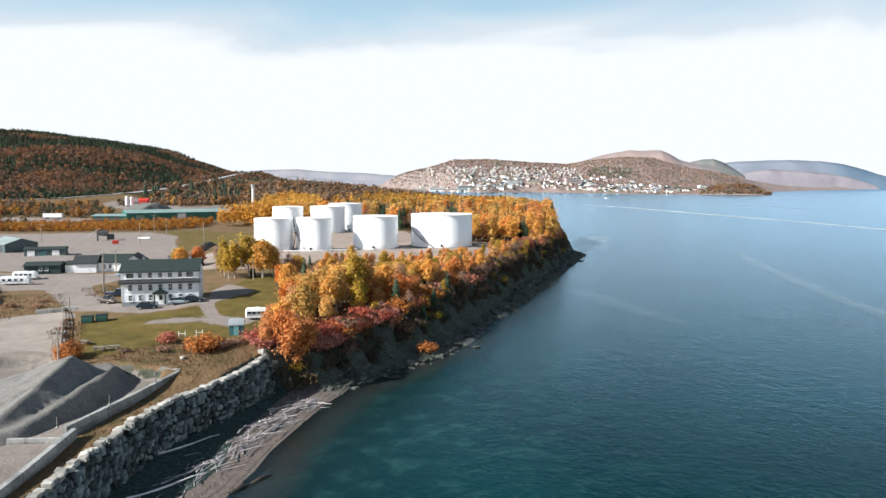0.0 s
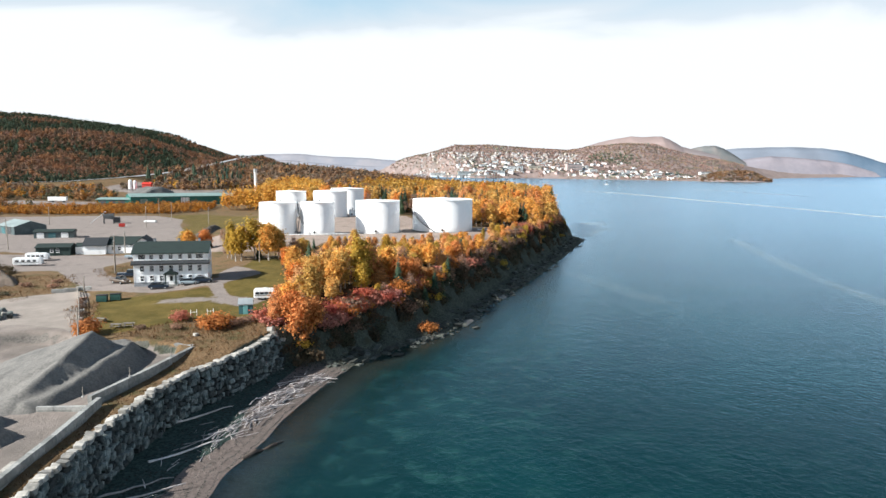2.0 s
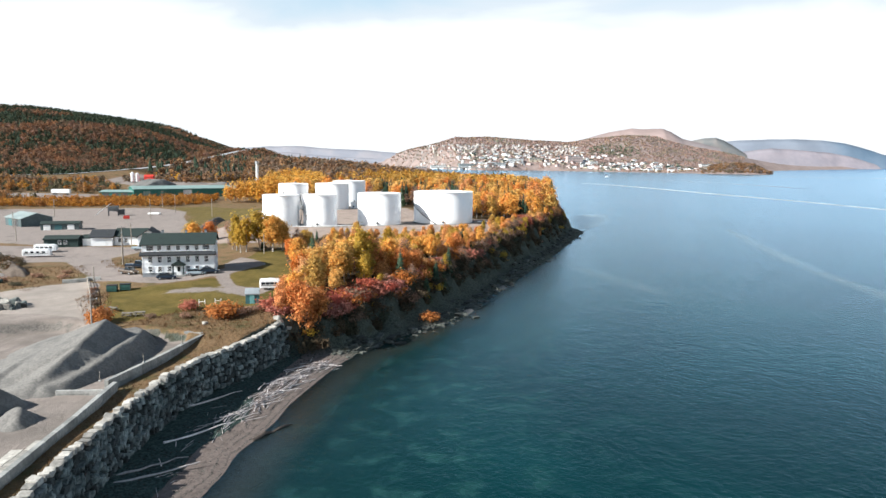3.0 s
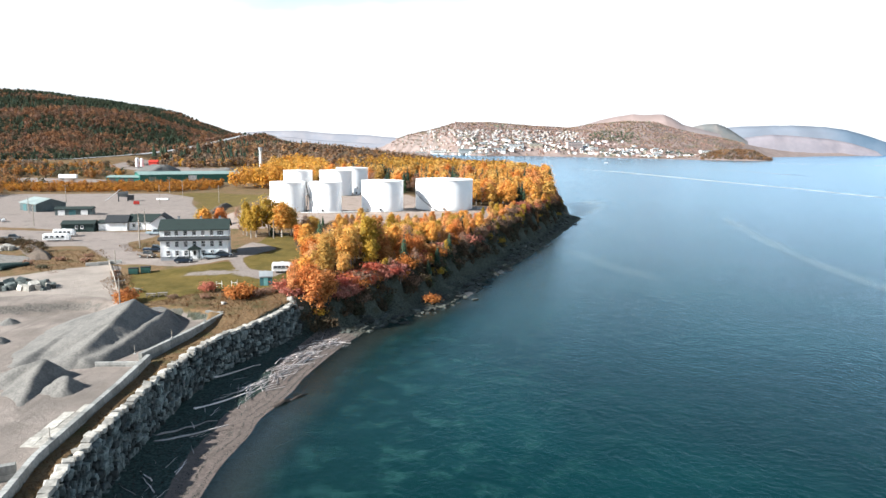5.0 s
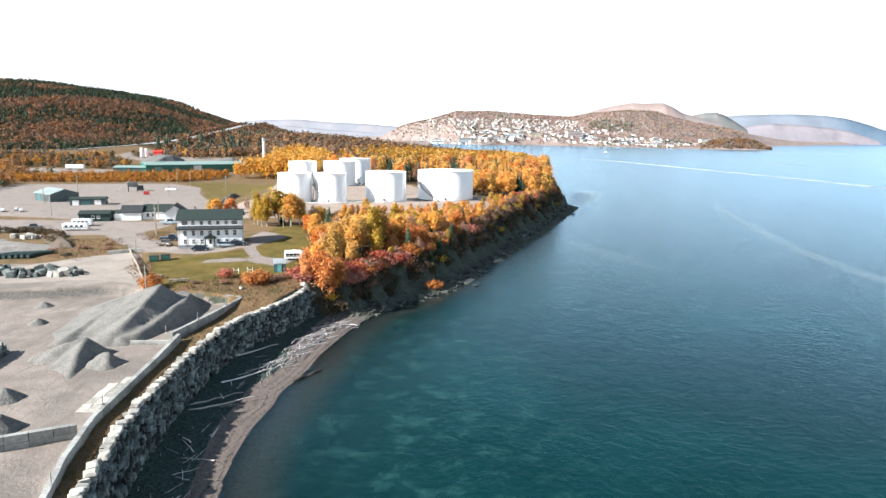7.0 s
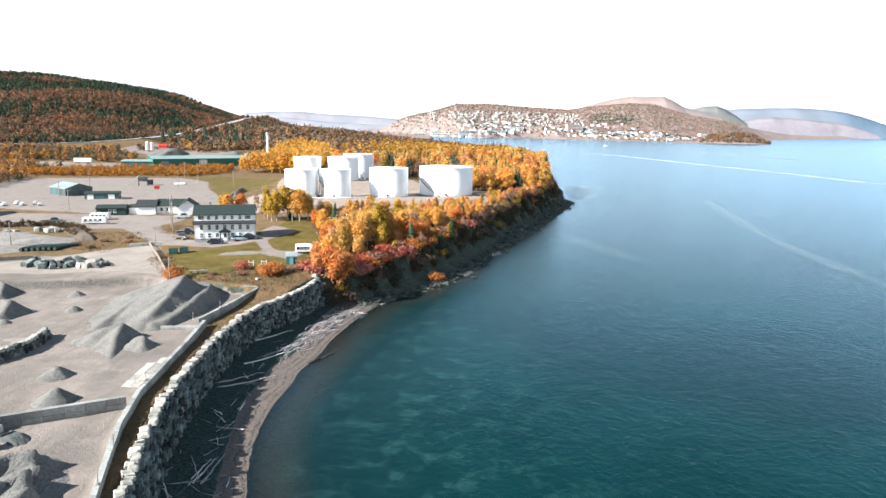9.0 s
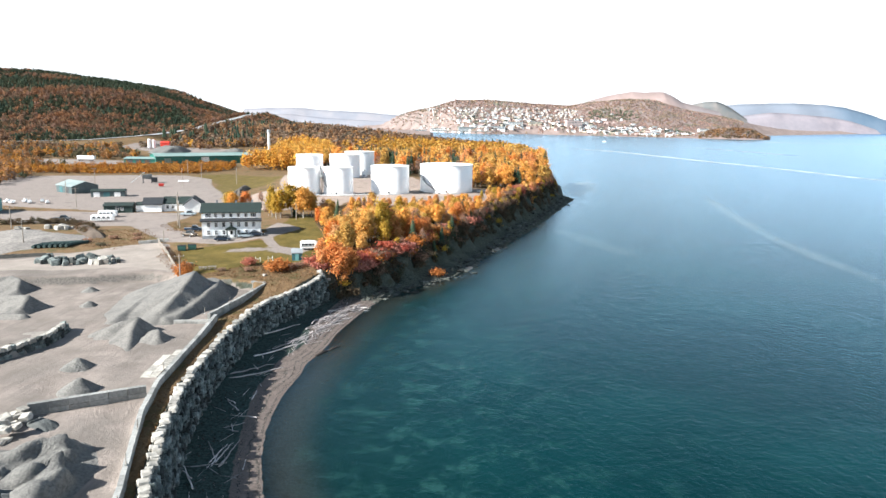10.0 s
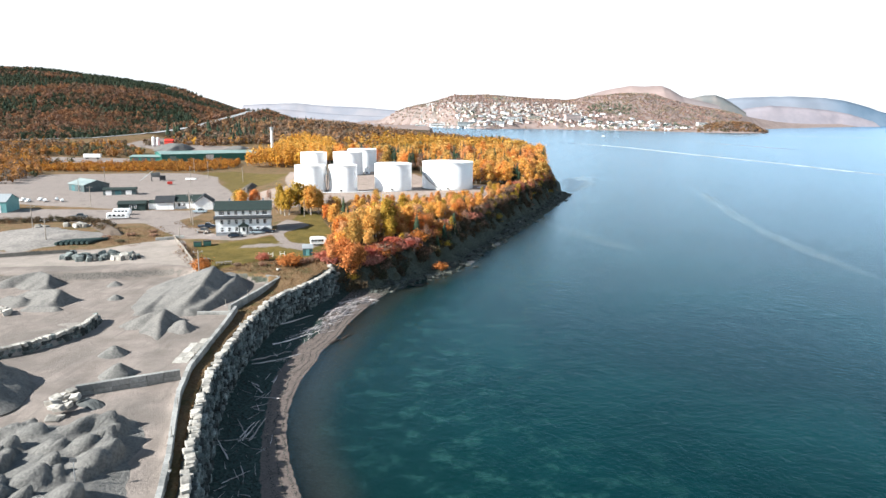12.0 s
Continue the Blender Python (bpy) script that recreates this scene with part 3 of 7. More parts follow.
l.new(body.outputs[0], under.inputs[1])
l.new(clear.outputs[0], under.inputs[2])
shine = n.new("ShaderNodeBsdfGlossy")
shine.inputs["Roughness"].default_value = 0.16
shine.inputs["Color"].default_value = (0.57, 0.79, 0.98, 1)
bp = n.new("ShaderNodeBump")
bp.inputs["Strength"].default_value, bp.inputs["Distance"].default_value = 0.3, 0.4
l.new(math_node(n, l, "ADD", w1, math_node(n, l, "MULTIPLY", w2, 1.0)), bp.inputs["Height"])
l.new(bp.outputs[0], shine.inputs["Normal"])
fr = n.new("ShaderNodeFresnel")
fr.inputs["IOR"].default_value = 1.33
l.new(bp.outputs[0], fr.inputs["Normal"])
top_mix = n.new("ShaderNodeMixShader")
l.new(math_node(n, l, "MULTIPLY", fr.outputs[0], math_node(n, l, "ADD", math_node(n, l, "MULTIPLY", fr.outputs[0], 1.35), 0.52)), top_mix.inputs["Fac"])
l.new(under.outputs[0], top_mix.inputs[1])
l.new(shine.outputs[0], top_mix.inputs[2])
l.new(top_mix.outputs[0], n["Material Output"].inputs["Surface"])
n.remove(p)
wet_v = GZ.reshape(ny, nx) < 0.6
wet_f = (wet_v[:-1, :-1] | wet_v[1:, :-1] | wet_v[:-1, 1:] | wet_v[1:, 1:]).ravel()
wf = faces[wet_f]
used, inv = np.unique(wf.ravel(), return_inverse=True)
wme = bpy.data.meshes.new("water")
wme.vertices.add(len(used))
wme.vertices.foreach_set("co", np.column_stack([verts[used, :2], np.zeros(len(used))]).ravel())
wme.loops.add(wf.size)
wme.loops.foreach_set("vertex_index", inv.ravel())
wme.polygons.add(len(wf))
wme.polygons.foreach_set("loop_start", np.arange(0, wf.size, 4))
wme.update()
at = wme.color_attributes.new("depth", "FLOAT_COLOR", "POINT")
dep = np.clip(-GZ[used], 0, 20)
at.data.foreach_set("color", np.column_stack([dep, dep, dep, np.ones(len(dep))]).astype(np.float32).ravel())
wme.materials.append(WATER_MAT)
water = new("water", wme)
tagged(water, "dark teal bay water with fine ripples", "water", kind="structure")

# ---- main things ----
def rod(bm, a, b, r0, r1=None, seg=8):
    """A round bar from a to b."""
    a, b = Vector(a), Vector(b)
    d = b - a
    m = Matrix.Translation((a + b) / 2) @ d.to_track_quat("Z", "Y").to_matrix().to_4x4()
    bmesh.ops.create_cone(bm, cap_ends=True, segments=seg, radius1=r0, radius2=r0 if r1 is None else r1, depth=d.length, matrix=m)


def box(bm, cx, cy, cz, sx, sy, sz, m=None, bevel=0.0):
    """A block about its centre, its edges eased where bevel is given."""
    t = Matrix.LocRotScale((cx, cy, cz), None, (sx, sy, sz))
    made = bmesh.ops.create_cube(bm, size=1.0, matrix=(m @ t) if m else t)["verts"]
    if bevel:
        edges = list({e for v in made for e in v.link_edges})
        bmesh.ops.bevel(bm, geom=edges, offset=bevel, segments=1, affect="EDGES")
    return made


def empty(name, label, category, m=None, group="", kind=""):
    ob = new(name)
    ob.empty_display_size = 0.2
    if m is not None:
        ob.matrix_world = m
    return tagged(ob, label, category, group, kind)


def one(*args, **kw):
    bm = bmesh.new()
    box(bm, *args, **kw)
    return bm


# ---- storage tanks ----
def tank(cx, cy, z, r, h, stair=None, label="large white steel storage tank on a gravel pad"):
    """A welded tank: shell in courses, low cone roof, rim angle, manhole and, where given, a stair from angle a0 to a1 up to a share of the height."""
    th = empty("storage_tank", label, "storage tank", pose(cx, cy, z), "storage tanks on the gravel pad")
    seg = 72
    bm = bmesh.new()
    courses = 6
    rings = []
    for k in range(courses + 1):
        for dr in ((0.0,) if k in (0, courses) else (0.012, 0.0)):
            rr = r + dr + 0.02 * (courses - k) / courses
            rings.append([bm.verts.new((rr * math.cos(2 * math.pi * i / seg), rr * math.sin(2 * math.pi * i / seg), h * k / courses + (0.02 if dr == 0.0 and 0 < k < courses else 0))) for i in range(seg)])
    for a, b in zip(rings, rings[1:]):
        for i in range(seg):
            bm.faces.new((a[i], a[(i + 1) % seg], b[(i + 1) % seg], b[i])).smooth = True
    part("shell", bm, WHITE_STEEL, th)
    bm = bmesh.new()
    bmesh.ops.create_cone(bm, cap_ends=True, segments=seg, radius1=r + 0.06, radius2=0.3, depth=r * 0.055, matrix=pose(0, 0, h + r * 0.0275 + 0.02))
    part("roof", bm, WHITE_STEEL, th)
    bm = bmesh.new()
    for i in range(seg):
        a0, a1 = 2 * math.pi * i / seg, 2 * math.pi * (i + 1) / seg
        rod(bm, ((r + 0.08) * math.cos(a0), (r + 0.08) * math.sin(a0), h), ((r + 0.08) * math.cos(a1), (r + 0.08) * math.sin(a1), h), 0.06, seg=5)
    part("rim", bm, WHITE_STEEL, th)
    bm = bmesh.new()
    bmesh.ops.create_cone(bm, cap_ends=True, segments=16, radius1=0.45, radius2=0.45, depth=0.35, matrix=pose(0, -r - 0.12, 0.9, 90))
    part("manhole", bm, DARK_STEEL, th)
    bm = bmesh.new()
    bmesh.ops.create_cone(bm, cap_ends=True, segments=10, radius1=0.22, radius2=0.22, depth=0.9, matrix=pose(r * 0.1, r * 0.2, h + r * 0.055 + 0.3))
    part("roof_vent", bm, DARK_STEEL, th)
    bm = bmesh.new()
    bmesh.ops.create_cone(bm, cap_ends=True, segments=seg, radius1=r + 0.7, radius2=r + 0.4, depth=0.25, matrix=pose(0, 0, 0.05))
    part("ring_footing", bm, CONCRETE, th)
    if stair:
        a0, a1, share = stair
        n_st = 22
        stringer, rail, treads = bmesh.new(), bmesh.new(), []
        last = None
        for i in range(n_st + 1):
            a = radians(a0 + (a1 - a0) * i / n_st)
            zz = h * share * i / n_st
            treads.append(pose((r + 0.5) * math.cos(a), (r + 0.5) * math.sin(a), zz + 0.2, 0, 0, math.degrees(a)))
            top = ((r + 0.9) * math.cos(a), (r + 0.9) * math.sin(a), zz + 1.2)
            foot = (top[0], top[1], zz + 0.15)
            if i % 2 == 0:
                rod(rail, foot, top, 0.03, seg=5)
            if last:
                rod(rail, last[0], top, 0.04, seg=5)
                rod(stringer, last[1], foot, 0.12, seg=5)
            last = (top, foot)
        flight = part("stair", stringer, DARK_STEEL, th, "dark steel stair winding up the shell")
        data = part("tread", one(0, 0, 0, 0.8, 0.34, 0.06), DARK_STEEL, flight)
        data.matrix_local = treads[0]
        for m in treads[1:]:
            ob = new("tread", data.data)
            ob.parent = flight
            ob.matrix_local = m
        part("stair_rail", rail, DARK_STEEL, th)
    return th


PADZ = 12.45
tank(-58.3, 234.0, PADZ, 6.3, 10.9, (-15, 35, 0.9))
tank(-44.9, 236.0, PADZ, 5.9, 11.0, (-105, -172, 0.95))
tank(-24.6, 244.4, PADZ, 7.9, 11.3)
tank(-1.2, 254.6, PADZ, 11.2, 11.6, (-103, -160, 0.62), "broad white steel storage tank with dark stair")
tank(-72.6, 319.0, PADZ, 6.9, 11.8)
tank(-54.6, 321.0, PADZ, 7.9, 12.0)
tank(-49.5, 343.0, PADZ, 8.2, 12.6)
tank(-44.6, 324.0, PADZ, 1.5, 3.0, None, "small white steel tank beside larger tanks")


def pipe_run(pts, r, label):
    th = empty("pipeline", label, "pipe", pose(*pts[0]), "pipes by the tanks")
    o = Vector(pts[0])
    bm = bmesh.new()
    for a, b in zip(pts, pts[1:]):
        rod(bm, Vector(a) - o, Vector(b) - o, r, seg=8)
    part("pipe", bm, WHITE_STEEL, th)
    for k, (a, b) in enumerate(zip(pts, pts[1:])):
        n_s = max(1, int((Vector(b) - Vector(a)).length / 5))
        for i in range(n_s):
            q = Vector(a).lerp(Vector(b), (i + 0.5) / n_s) - o
            zg = gz(q.x + o.x, q.y + o.y) - o.z
            if q.z - zg > 0.15:
                part("support", one(q.x, q.y, (q.z + zg) / 2 - 0.05, 0.25, 0.25, q.z - zg), CONCRETE, th)


pipe_run([(-66, 225.5, 12.95), (-52, 226.0, 12.95), (-40, 228.5, 12.95), (-30, 233.2, 12.95)], 0.16, "white painted pipe run between storage tanks")
pipe_run([(12, 252, 12.9), (24, 258, 12.7), (32, 262, 12.6)], 0.15, "white painted pipe on low concrete supports")


# ---- white three-storey house ----
def window(parent, m, w, h, panes=2, name="window"):
    """A sash window lying in the local x-z plane, looking along -y: frame, sill, panes set back."""
    bm = bmesh.new()
    f = 0.09
    for dx in (-1, 1):
        box(bm, dx * (w - f) / 2, -0.03, 0, f, 0.12, h, m=m)
    for dz in (-1, 1):
        box(bm, 0, -0.03, dz * (h - f) / 2, w - 2 * f, 0.12, f, m=m)
    box(bm, 0, -0.03, 0, w - 2 * f, 0.1, 0.06, m=m)
    win = part(name, bm, WHITE, parent)
    bm = bmesh.new()
    box(bm, 0, -0.1, -h / 2 - 0.05, w + 0.16, 0.22, 0.07, m=m)
    part("sill", bm, WHITE, win)
    for k in range(panes):
        bm = bmesh.new()
        ph = (h - 2 * f) / panes
        box(bm, 0, 0.01, -h / 2 + f + ph * (k + 0.5), w - 2 * f, 0.03, ph - 0.05, m=m)
        part("pane", bm, GLASS_DARK, win)
    return win


def gable_roof(L, W, z0, rise, over, thick=0.22):
    """Two slopes along local x from (0,0) to (L,W), with eaves."""
    bm = bmesh.new()
    yc = W / 2
    drop = rise * over / yc
    prof = [(-over, z0 - drop), (yc, z0 + rise), (W + over, z0 - drop), (W + over, z0 - drop - thick), (yc, z0 + rise - thick), (-over, z0 - drop - thick)]
    ends = [[bm.verts.new((x, y, z)) for y, z in prof] for x in (-over, L + over)]
    for k in range(6):
        bm.faces.new((ends[0][k], ends[0][(k + 1) % 6], ends[1][(k + 1) % 6], ends[1][k]))
    for e in ends:
        bm.faces.new((e[0], e[1], e[4], e[5]))
        bm.faces.new((e[1], e[2], e[3], e[4]))
    bmesh.ops.recalc_face_normals(bm, faces=bm.faces)
    return bm


def gable_body(L, W, H, rise, base=-1.5):
    bm = bmesh.new()
    prof = [(0, base), (W, base), (W, H), (W / 2, H + rise), (0, H)]
    ends = [[bm.verts.new((x, y, z)) for y, z in prof] for x in (0, L)]
    for k in range(5):
        bm.faces.new((ends[0][k], ends[0][(k + 1) % 5], ends[1][(k + 1) % 5], ends[1][k]))
    for e in ends:
        bm.faces.new(e)
    bmesh.ops.recalc_face_normals(bm, faces=bm.faces)
    return bm


HL, HW, HH = 15.5, 9.0, 7.3
house = empty("apartment_house", "white three-storey wooden house with dark green roof", "house", pose(-68.7, 145.1, 9.2, 0, 0, 13.2))
part("wall", gable_body(HL, HW, HH, 1.9), SIDING, house)
part("roof", gable_roof(HL, HW, HH + 0.12, 1.95, 0.45), ROOF_DARK, house, "dark green shingle roof")
bm = bmesh.new()
box(bm, HL / 2, HW / 2, -0.25, HL + 0.12, HW + 0.12, 1.9)
part("foundation", bm, FOUND, house, "grey concrete foundation")
# clapboards: thin courses all along the front and the ends
bm = bmesh.new()
for k in range(26):
    zz = 0.85 + k * 0.25
    if zz < HH - 0.1:
        box(bm, HL / 2, -0.012, zz, HL, 0.024, 0.03)
        box(bm, -0.012, HW / 2, zz, 0.024, HW, 0.03)
        box(bm, HL + 0.012, HW / 2, zz, 0.024, HW, 0.03)
part("clapboard_edges", bm, SIDING, house)
# skirt roof between the second and the third floor
bm = bmesh.new()
prof = [(0.0, 5.55), (-0.75, 4.95), (-0.75, 4.62), (0.0, 4.62)]
ends = [[bm.verts.new((x, y, z)) for y, z in prof] for x in (-0.5, HL + 0.5)]
for k in range(4):
    bm.faces.new((ends[0][k], ends[0][(k + 1) % 4], ends[1][(k + 1) % 4], ends[1][k]))
for e in ends:
    bm.faces.new(e)
bmesh.ops.recalc_face_normals(bm, faces=bm.faces)
part("skirt_roof", bm, BAND_DARK, house, "black shingle skirt roof along the front")
for cx0 in (0.04, HL - 0.04):
    part("corner_board", one(cx0, -0.03, 3.9, 0.2, 0.06, 6.4), WHITE, house)
for k in range(7):
    wx = 1.7 + k * (HL - 3.4) / 6
    broad = k in (0, 6)
    window(house, pose(wx, 0, 6.35), 1.6 if broad else 0.95, 1.25)
    window(house, pose(wx, 0, 3.75), 0.95, 1.45)
    if k != 3:
        window(house, pose(wx, 0, 1.55), 0.95, 1.35)
for wy in (2.2, 4.5, 6.8):
    for wz in (1.5, 3.9, 6.3):
        window(house, pose(0, wy, wz, 0, 0, -90), 0.9, 1.3)
        window(house, pose(HL, wy, wz, 0, 0, 90), 0.9, 1.3)
# porch: door, two posts, a small gable
door = part("entrance_door", one(HL / 2, -0.05, 1.15, 1.1, 0.1, 2.2, bevel=0.02), WHITE, house)
part("pane", one(HL / 2, -0.11, 1.5, 0.6, 0.03, 1.1), GLASS_DARK, door)
for dx in (-1.1, 1.1):
    part("porch_post", one(HL / 2 + dx, -1.0, 1.2, 0.24, 0.24, 2.5), DKGREEN, house)
bm = bmesh.new()
tri = [(-1.5, 2.4), (1.5, 2.4), (1.5, 2.65), (0, 3.45), (-1.5, 2.65)]
ends = [[bm.verts.new((HL / 2 + a, y, z)) for a, z in tri] for y in (-1.3, 0.0)]
for k in range(5):
    bm.faces.new((ends[0][k], ends[0][(k + 1) % 5], ends[1][(k + 1) % 5], ends[1][k]))
for e in ends:
    bm.faces.new(e)
bmesh.ops.recalc_face_normals(bm, faces=bm.faces)
part("porch_roof", bm, ROOF_DARK, house)
part("porch_slab", one(HL / 2, -0.7, -0.1, 3.0, 1.5, 0.5), CONCRETE, house)
for cx0 in (3.8, 9.0, 13.4):
    ch = part("chimney", one(cx0, HW / 2 + 0.2, HH + 2.1, 0.5, 0.5, 1.1, bevel=0.02), FOUND, house)
    part("cap", one(cx0, HW / 2 + 0.2, HH + 2.68, 0.62, 0.62, 0.08), DARK_STEEL, ch)


# ---- concrete block walls of the gravel yard ----
def block_wall(name, pts, z_top, base, thick=0.75, label="weathered pale concrete block wall round gravel yard", block=2.4):
    """Big cast blocks, laid in two courses along a line of corners."""
    th = empty(name, label, "wall", pose(pts[0][0], pts[0][1], 0), kind="structure")
    rnd = random.Random(len(pts))
    o = Vector((pts[0][0], pts[0][1], 0))
    data = None
    for (ax, ay), (bx, by) in zip(pts, pts[1:]):
        a, b = Vector((ax, ay, 0)), Vector((bx, by, 0))
        d = (b - a)
        ang = math.degrees(math.atan2(d.y, d.x))
        count = max(1, round(d.length / block))
        for course in range(2):
            hh = (z_top - base) / 2
            for i in range(count):
                if data is None or rnd.random() < 0.12:
                    bm = bmesh.new()
                    box(bm, 0, 0, 0, 1, 1, 1)
                    bmesh.ops.bevel(bm, geom=bm.edges[:], offset=0.025, segments=1, affect="EDGES")
                    for v in bm.verts:
                        v.co += Vector((rnd.uniform(-1, 1), rnd.uniform(-1, 1), rnd.uniform(-1, 1))) * 0.012
                    data = bpy.data.meshes.new("block")
                    bm.to_mesh(data)
                    bm.free()
                    data.materials.append(CONCRETE)
                q = a + d * ((i + 0.5) / count) - o
                ob = new("block", data)
                ob.parent = th
                zz = base + hh * (course + 0.5)
                ob.matrix_local = pose(q.x, q.y, zz, 0, 0, ang + rnd.uniform(-0.8, 0.8)) @ Matrix.Diagonal((d.length / count - 0.03, thick + rnd.uniform(-0.05, 0.03), hh - 0.02, 1))
    return th


block_wall("wall_quay_upper", [(-40.5, 103.2), (-42.4, 90.5), (-44.6, 78.6)], 6.85, 5.0, 0.62)
block_wall("wall_quay_return", [(-40.6, 103.6), (-44.0, 104.8)], 6.9, 5.0)
block_wall("wall_quay_lower", [(-43.2, 78.2), (-42.0, 66), (-41.3, 56.5), (-40.4, 45.5), (-38.4, 36), (-35.6, 27), (-32.7, 18), (-30.2, 9), (-27.4, -4), (-25, -18)], 6.85, 5.0, 0.62)
block_wall("wall_bay_spur", [(-44.2, 77.7), (-50.5, 77.2)], 5.9, 5.0, 0.4)
block_wall("wall_bay_cross", [(-53.2, 37.2), (-41.2, 43.8)], 6.8, 5.0, 0.7)


# ---- dry stone sea wall ----
def stone_shape(rnd):
    """An unevenly split block about one unit across."""
    bm = bmesh.new()
    bmesh.ops.create_cube(bm, size=1.0)
    bmesh.ops.bevel(bm, geom=bm.edges[:], offset=0.1, segments=1, affect="EDGES")
    for v in bm.verts:
        v.co += Vector((rnd.uniform(-1, 1), rnd.uniform(-1, 1), rnd.uniform(-1, 1))) * 0.075
    sx, sy = rnd.uniform(-0.18, 0.18), rnd.uniform(-0.18, 0.18)
    for v in bm.verts:
        v.co.x += v.co.z * sx
        v.co.z += v.co.x * sy
    me = bpy.data.meshes.new("stone")
    bm.to_mesh(me)
    bm.free()
    me.materials.append(STONE)
    return me


class Along:
    """Places along a line of corners, by distance."""
    def __init__(self, pts):
        self.p = [Vector((a, b, 0)) for a, b in pts]
        self.d = [0.0]
        for a, b in zip(self.p, self.p[1:]):
            self.d.append(self.d[-1] + (b - a).length)
        self.length = self.d[-1]

    def at(self, s):
        for k in range(len(self.p) - 1):
            if s <= self.d[k + 1] or k == len(self.p) - 2:
                a, b = self.p[k], self.p[k + 1]
                t = (s - self.d[k]) / (self.d[k + 1] - self.d[k])
                return a.lerp(b, t), (b - a).normalized()


rnd = random.Random(7)
SHAPES = [stone_shape(rnd) for _ in range(14)]
# cap stones: the same blocks painted paler, as if the sun lit them
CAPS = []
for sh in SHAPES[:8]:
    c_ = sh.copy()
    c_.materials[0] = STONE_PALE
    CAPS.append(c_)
WALL_LINE = Along(BROW[1:])
sea_wall = empty("wall_sea", "tall dry-laid grey limestone block sea wall", "sea wall", pose(-38, 60, 0), kind="structure")
sea_o = Vector((-38, 60, 0))
STONES = []
row_h = 0.8
for row in range(8):
    s = rnd.uniform(0, 1.0)
    while s < WALL_LINE.length - 0.3:
        w = rnd.choice([0.5, 0.7, 0.85, 1.0, 1.2, 1.4]) * rnd.uniform(0.85, 1.15)
        q, d = WALL_LINE.at(min(s + w / 2, WALL_LINE.length))
        side = Vector((d.y, -d.x, 0))
        end_lift = 0.7 * max(0.0, 1 - (WALL_LINE.length - s) / 9)
        zc = 0.55 + row * row_h + (rnd.uniform(-0.26, 0.26) if row < 7 else rnd.uniform(-0.1, 0.1)) + end_lift * row / 7
        out = (7 - row) * 0.21 - 0.1 + rnd.uniform(-0.17, 0.17)
        if row == 7:
            out += rnd.uniform(-0.25, 0.2)
            zc += rnd.uniform(-0.12, 0.12)
        c = q + side * out
        ang = math.degrees(math.atan2(d.y, d.x))
        size = (w * rnd.uniform(0.83, 0.94), rnd.uniform(0.9, 1.2), row_h * (rnd.uniform(0.6, 1.25) * (1.45 if rnd.random() < 0.12 and row < 6 else 1.0) if row < 7 else rnd.uniform(0.55, 0.8)))
        m = pose(c.x - sea_o.x, c.y - sea_o.y, zc, rnd.uniform(-9, 9), rnd.gauss(0, 13) if row < 7 else rnd.uniform(-7, 7), ang + rnd.uniform(-13, 13)) @ Matrix.Diagonal((*size, 1))
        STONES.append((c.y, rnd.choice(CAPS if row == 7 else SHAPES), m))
        s += w
singles = [k for k, st in enumerate(STONES) if 14 < st[0] < 62]
rnd.shuffle(singles)
singles = set(singles[:300])
allv, allf, alls = [], [], []
for k, (yy, shape, m) in enumerate(STONES):
    if k in singles:
        ob = new("stone", shape)
        ob.parent = sea_wall
        ob.matrix_local = m
    else:
        b = len(allv)
        allv += [m @ v.co for v in shape.vertices]
        allf += [[b + i for i in f.vertices] for f in shape.polygons]
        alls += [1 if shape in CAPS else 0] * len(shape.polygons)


def by_island(mat_, name):
    """The same stone for a joined mesh: each block takes its tone by island."""
    m_ = mat_.copy()
    m_.name = name
    inn, inl = m_.node_tree.nodes, m_.node_tree.links
    info = next(k for k in inn if k.bl_idname == "ShaderNodeObjectInfo")
    gg = inn.new("ShaderNodeNewGeometry")
    inl.new(gg.outputs["Random Per Island"], info.outputs["Random"].links[0].to_socket)
    return m_


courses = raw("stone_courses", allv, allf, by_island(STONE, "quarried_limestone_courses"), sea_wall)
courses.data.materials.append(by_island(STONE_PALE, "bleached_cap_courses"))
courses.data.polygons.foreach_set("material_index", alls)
tagged(courses, kind="stuff")
# rubble core behind the face
cv, cf = [], []
for i in range(110):
    q, d = WALL_LINE.at(WALL_LINE.length * i / 109)
    side = Vector((d.y, -d.x, 0))
    for o_, z in ((0.5, -0.5), (-0.7, 6.0), (-1.2, 5.3), (-1.2, -0.5)):
        v = q + side * o_ - sea_o
        cv.append((v.x, v.y, z))
    if i:
        b = len(cv) - 8
        for k in range(4):
            cf.append((b + k, b + (k + 1) % 4, b + 4 + (k + 1) % 4, b + 4 + k))
cf += [(0, 1, 2, 3), tuple(len(cv) - 4 + k for k in range(4))]
raw("rubble_core", cv, cf, ROCK, sea_wall)


